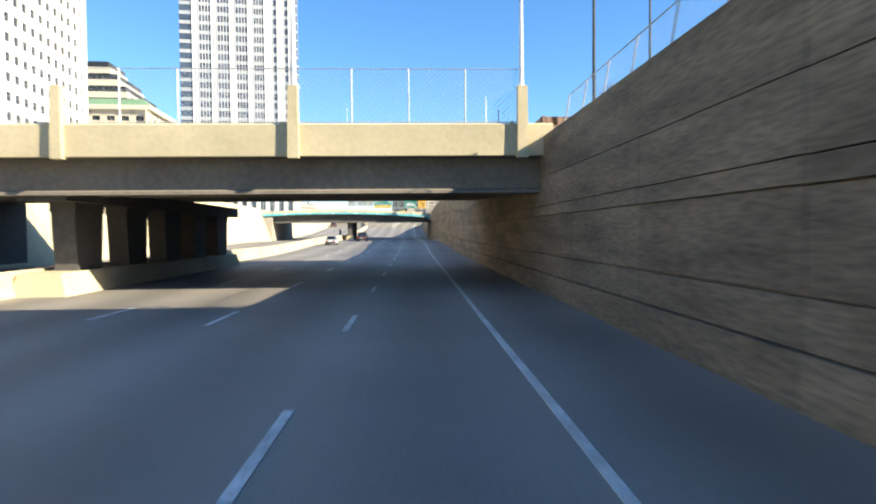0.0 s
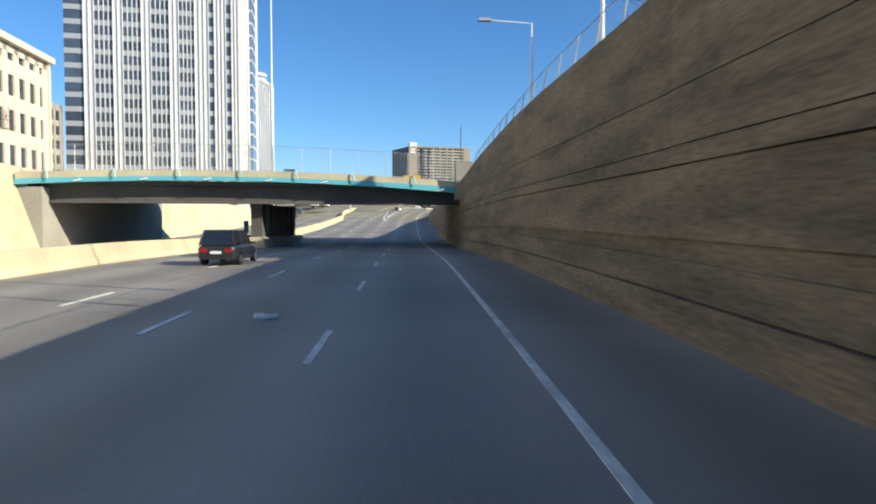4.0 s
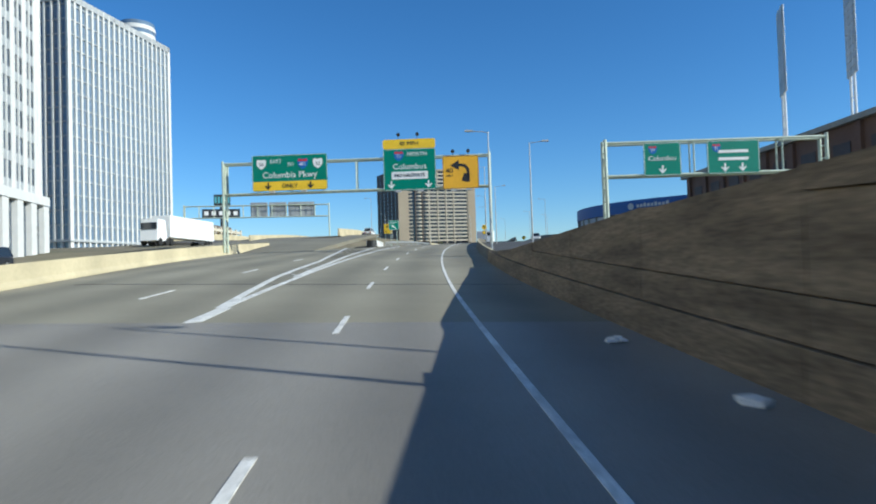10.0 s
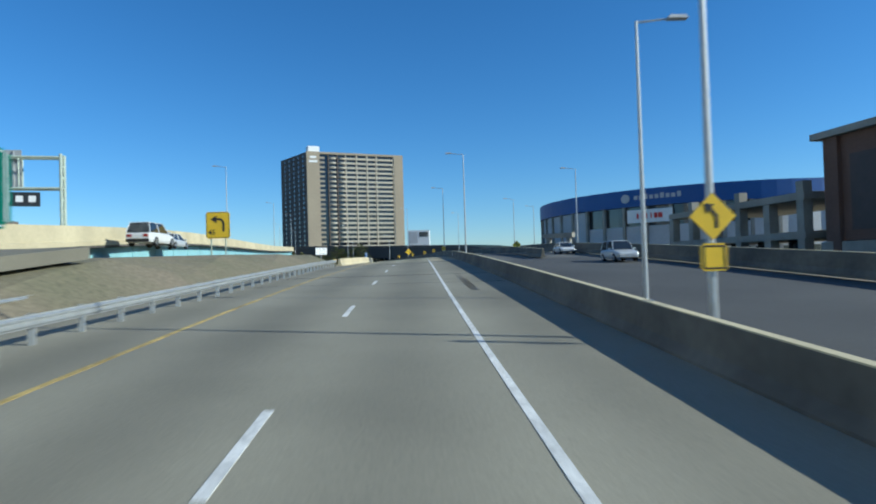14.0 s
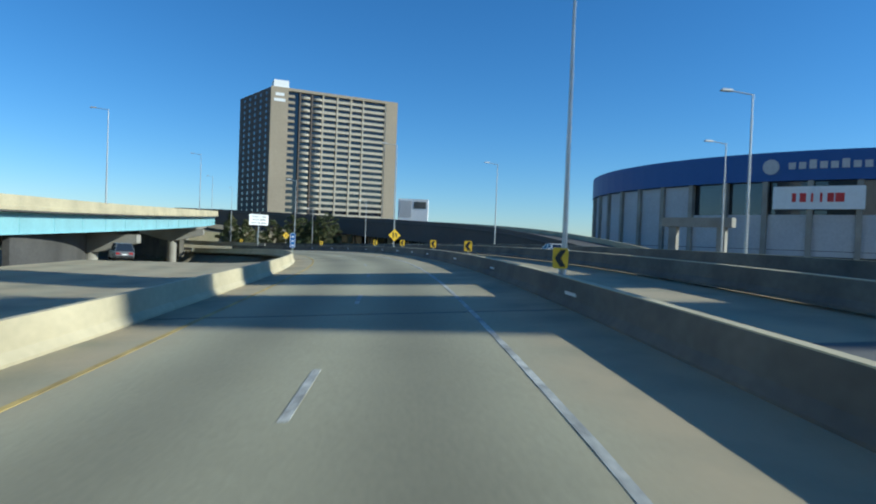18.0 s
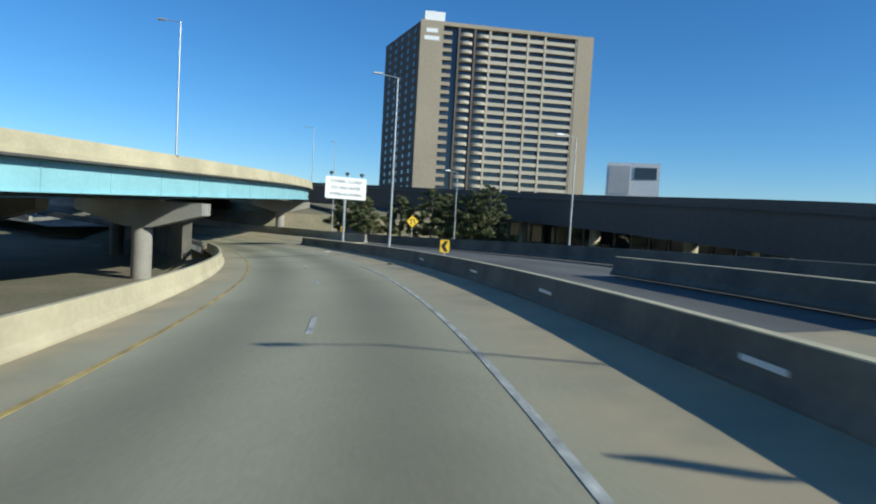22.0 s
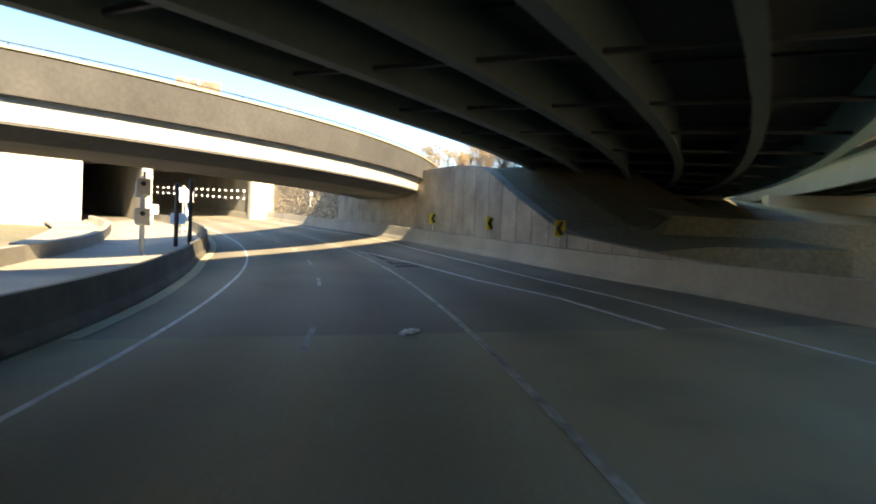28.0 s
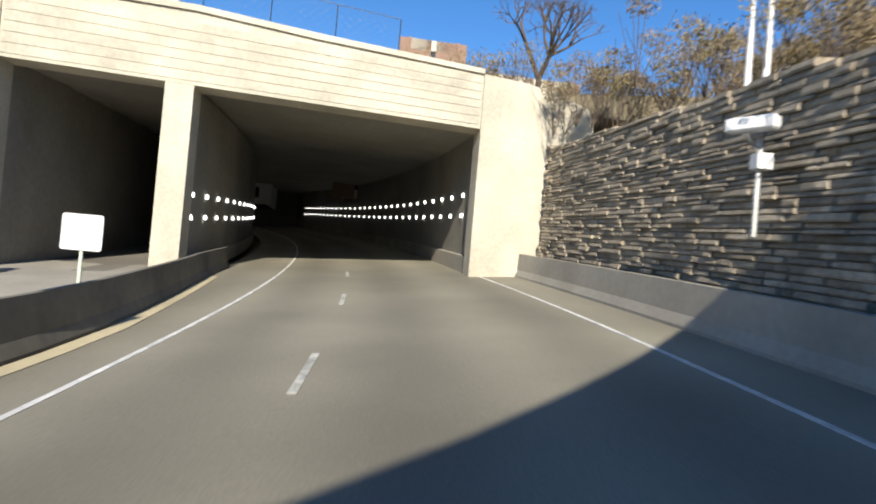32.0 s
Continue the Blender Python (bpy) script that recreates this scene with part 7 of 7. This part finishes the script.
def brush(name, label, centre, radius, n, size, seed, mat):
    r = random.Random(seed)
    t = thing(name, label, "bushes", kind="stuff")
    blobs = [(centre[0] + r.gauss(0, radius), centre[1] + r.gauss(0, radius), centre[2] + r.uniform(0, 1.6), r.uniform(0.5, 1.1)) for _ in range(26)]
    bm = bmesh.new()
    for b in blobs:
        for _ in range(5):
            tube(bm, (b[0], b[1], centre[2] - 1.2), (b[0] + r.gauss(0, 0.7), b[1] + r.gauss(0, 0.7), b[2] + r.uniform(0.0, 0.5)), 0.02, 0.008, 4, cap=False)
    part("stems", bm, BARK, t)
    leaf_mesh("leaves", blobs, n, size, mat, t, seed)


for k, (s, u, h) in enumerate(((662, 12, 6.8), (667, 13, 7.2), (672, 12.5, 7.5), (677, 12, 7.8), (681, 11, 8.4), (632, 16, 7.2), (638, 17, 7.2), (645, 15, 7.0), (672, 17, 8.8), (680, 16, 9.6))):
    p = P(s, u, h)
    brush("brush", "tangled brown and yellow winter bushes on the bank", p, 2.2, 8500, 0.062, 70 + k, BROWN_LEAF)
for k in range(3):
    p = PM @ Vector((6.5 - k * 2.5, 4 + k * 2, 11.3))
    brush("brush", "brown winter bushes above the portal", p, 1.3, 3200, 0.065, 90 + k, BROWN_LEAF)
# buildings beyond the tunnel
for x0, x1, y, z1, n in ((-3, 30, 60, 43.5, 10), (5, 12, 61, 47.5, 3)):
    bq = [PM @ Vector((x, y, 0)) for x in (x0, x1)]
    office("brick_building", "red brick building with cream trim beyond the tunnel", (bq[0].x, bq[0].y), (bq[1].x, bq[1].y), 18, 22.5, z1, 3.4, n, 1.3, 1.6, WINDOW_DARK, FACADE_CREAM, BRICK_RED, side_bays=5)
bq = [PM @ Vector((x, 90, 0)) for x in (-38, -18)]
office("white_house", "pale villa with white windows beyond the tunnel", (bq[0].x, bq[0].y), (bq[1].x, bq[1].y), 14, 22.5, 45, 3.2, 7, 1.2, 1.2, WINDOW_DARK, FACADE_WHITE, FACADE_WHITE, side_bays=4)



# ---- vehicles ----
TYRE = material("tyre_rubber", (0.02, 0.02, 0.02), 0.9, bump=(60, 0.1))
RIM = material("alloy_rim", (0.5, 0.5, 0.5), 0.35, 0.8)
CARGLASS = glass("car_glass", (0.02, 0.025, 0.03), 0.05)
REDLENS = material("red_lens", (0.35, 0.01, 0.01), 0.3, bump=(20, 0))
CLEARLENS = material("clear_lens", (0.7, 0.7, 0.7), 0.2, bump=(20, 0))


def car_paint(name, c):
    return material(name, c, 0.3, 0.15, grain=(2, 0.03), stain=(0.5, 0.06), bump=(20, 0))


def loft(bm, rows):
    """Skins a list of closed rings of equal length."""
    rings = [[bm.verts.new(p) for p in row] for row in rows]
    n = len(rings[0])
    for a, b in zip(rings[:-1], rings[1:]):
        for k in range(n):
            bm.faces.new((a[k], a[(k + 1) % n], b[(k + 1) % n], b[k]))
    bm.faces.new(rings[0][::-1])
    bm.faces.new(rings[-1])


def car(kind, paint, m, label):
    """Sedan, suv or pickup; nose along +y."""
    L, W, H = dict(sedan=(4.7, 1.8, 1.45), suv=(4.7, 1.9, 1.75), pickup=(5.6, 2.0, 1.85))[kind]
    belt = H * 0.58 if kind != "suv" else H * 0.56
    t = thing("car" if kind != "pickup" else "pickup_truck", label, "car" if kind != "pickup" else "pickup", "traffic", m=m)
    bm = bmesh.new()
    secs = []
    for y, wz, z0, z1 in ((-L / 2, 0.86, 0.38, belt * 0.86), (-L / 2 + 0.12, 0.94, 0.28, belt * 0.97), (-L / 2 + 0.7, 1.0, 0.24, belt), (0, 1.0, 0.24, belt), (L * 0.22, 1.0, 0.24, belt * 0.99), (L / 2 - 0.5, 0.97, 0.25, belt * 0.84), (L / 2 - 0.1, 0.9, 0.28, belt * 0.74), (L / 2, 0.8, 0.36, belt * 0.6)):
        w = W / 2 * wz
        secs.append([(-w * 0.92, y, z0), (w * 0.92, y, z0), (w, y, z0 + 0.18), (w, y, z1 - 0.12), (w * 0.9, y, z1), (-w * 0.9, y, z1), (-w, y, z1 - 0.12), (-w, y, z0 + 0.18)])
    loft(bm, secs)
    part("body", bm, paint, t, smooth=False)
    y0, y1 = dict(sedan=(-1.75, 1.15), suv=(-2.25, 1.05), pickup=(-0.4, 1.35))[kind]
    r0, r1 = dict(sedan=(-0.95, 0.35), suv=(-1.95, 0.35), pickup=(-0.2, 0.75))[kind]
    bm = bmesh.new()
    w0, w1 = W / 2 * 0.9, W / 2 * 0.7
    loft(bm, [[(-w0, y0, belt), (w0, y0, belt), (w0, y1, belt), (-w0, y1, belt)], [(-w1, r0, H - 0.04), (w1, r0, H - 0.04), (w1, r1, H - 0.04), (-w1, r1, H - 0.04)]])
    part("window_glass", bm, CARGLASS, t, "dark window glass")
    bm = bmesh.new()
    box(bm, -w1 - 0.02, w1 + 0.02, r0 - 0.03, r1 + 0.03, H - 0.05, H, taper=(0.06, 0.1))
    part("roof", bm, paint, t)
    for x in (-1, 1):
        for ya, yb in ((y0, r0), (y1, r1), ((y0 + y1) / 2, (r0 + r1) / 2)):
            bm = bmesh.new()
            tube(bm, (x * w0, ya, belt), (x * (w1 + 0.01), yb, H - 0.03), 0.035, n=5)
            part("pillar", bm, paint, t)
    if kind == "pickup":
        bm = bmesh.new()
        box(bm, -W / 2 * 0.82, W / 2 * 0.82, -L / 2 + 0.1, -0.55, belt - 0.02, belt + 0.012)
        part("bed", bm, TYRE, t, "dark open load bed")
    for x in (-1, 1):
        for y in (-L * 0.3, L * 0.32):
            bm = bmesh.new()
            tube(bm, (x * (W / 2 - 0.22), y, 0.33), (x * (W / 2 + 0.01), y, 0.33), 0.34, n=18)
            wh = part("wheel", bm, TYRE, t)
            bm = bmesh.new()
            tube(bm, (x * (W / 2 - 0.1), y, 0.33), (x * (W / 2 + 0.022), y, 0.33), 0.21, 0.19, 12)
            part("rim", bm, RIM, wh)
        bm = bmesh.new()
        box(bm, x * W / 2 * 0.62 - 0.17, x * W / 2 * 0.62 + 0.17, -L / 2 - 0.02, -L / 2 + 0.1, belt * 0.66, belt * 0.86)
        part("tail_light", bm, REDLENS, t)
        bm = bmesh.new()
        box(bm, x * W / 2 * 0.6 - 0.17, x * W / 2 * 0.6 + 0.17, L / 2 - 0.12, L / 2 + 0.02, belt * 0.5, belt * 0.66)
        part("head_light", bm, CLEARLENS, t)
        bm = bmesh.new()
        box(bm, x * (W / 2 + 0.1) - 0.1, x * (W / 2 + 0.1) + 0.1, y1 - 0.35, y1 - 0.25, belt, belt + 0.14)
        part("wing_mirror", bm, paint, t)
    bm = bmesh.new()
    box(bm, -W * 0.42, W * 0.42, -L / 2 - 0.06, -L / 2 + 0.06, 0.3, 0.5)
    part("bumper", bm, TYRE, t)
    bm = bmesh.new()
    box(bm, -0.26, 0.26, -L / 2 - 0.075, -L / 2 - 0.05, belt * 0.58, belt * 0.58 + 0.14)
    part("number_plate", bm, SIGN_WHITE, t)
    return t


SILVER, WHITE_CAR, DARK_CAR, MAROON, GREY_CAR = car_paint("silver_paint", (0.5, 0.52, 0.53)), car_paint("white_car_paint", (0.75, 0.75, 0.73)), car_paint("dark_car_paint", (0.03, 0.033, 0.04)), car_paint("maroon_paint", (0.09, 0.02, 0.02)), car_paint("grey_car_paint", (0.16, 0.17, 0.18))
car("sedan", SILVER, at(98.9, -13.0), "silver saloon car in the passing lane")
car("suv", DARK_CAR, at(118, -9.5), "dark sport utility vehicle near the bridge")
car("sedan", SILVER, at(364, -23.5, 2.45), "pale silver saloon car climbing the grade")
car("pickup", MAROON, at(239, -29.5, 0, 180), "dark maroon pickup truck in the opposite carriageway")
car("suv", DARK_CAR, at(262.5, -34, 0, 180), "dark sport utility vehicle in the opposite carriageway")
car("suv", WHITE_CAR, at(350, -19.5, 2.45), "white sport utility vehicle on the raised carriageway")
car("sedan", WHITE_CAR, at(447, 18.6, -0.15, 180), "white saloon car on the slip road")
car("suv", SILVER, at(354, 17.5, -0.15, 180), "pale car on the slip road near the lamps")
car("sedan", WHITE_CAR, at(378, 18.8, -0.15, 180), "white saloon car on the dark side road")
car("suv", GREY_CAR, at(458, -24, -0.11, 20), "grey off-road car parked under the viaduct")
tr = thing("lorry", "white articulated lorry with box trailer", "lorry", "traffic", m=at(300, -37, 0.9, 180))
bm = bmesh.new()
box(bm, -1.28, 1.28, -8.5, 5.0, 1.15, 4.1)
part("trailer", bm, SIGN_WHITE, tr, "plain white box trailer")
bm = bmesh.new()
box(bm, -1.2, 1.2, 5.6, 8.2, 0.6, 3.4, taper=(0.1, 0.35))
part("cab", bm, SIGN_WHITE, tr)
bm = bmesh.new()
box(bm, -1.05, 1.05, 8.0, 8.12, 2.1, 2.95)
part("windscreen", bm, CARGLASS, tr)
for x in (-1, 1):
    for y in (-7.6, -6.4, 4.4, 5.6, 7.4):
        bm = bmesh.new()
        tube(bm, (x * 0.9, y, 0.5), (x * 1.22, y, 0.5), 0.5, n=16)
        part("wheel", bm, TYRE, tr)
# reflective markers on the ramp barrier
for s in (383, 395, 407.5, 421, 434, 447, 455, 462.8, 471, 480, 490, 499, 510):
    bm = bmesh.new()
    box(bm, -0.02, 0.0, -0.55, 0.55, -0.05, 0.05)
    ob = tagged(part("barrier_marker", bm, SIGN_WHITE), "small white reflective strip on the barrier face", "reflector", "barrier reflectors")
    ob.matrix_world = at(s, wall_u(s) + 0.14, 0.42) @ Matrix.Rotation(radians(-8), 4, "Y")
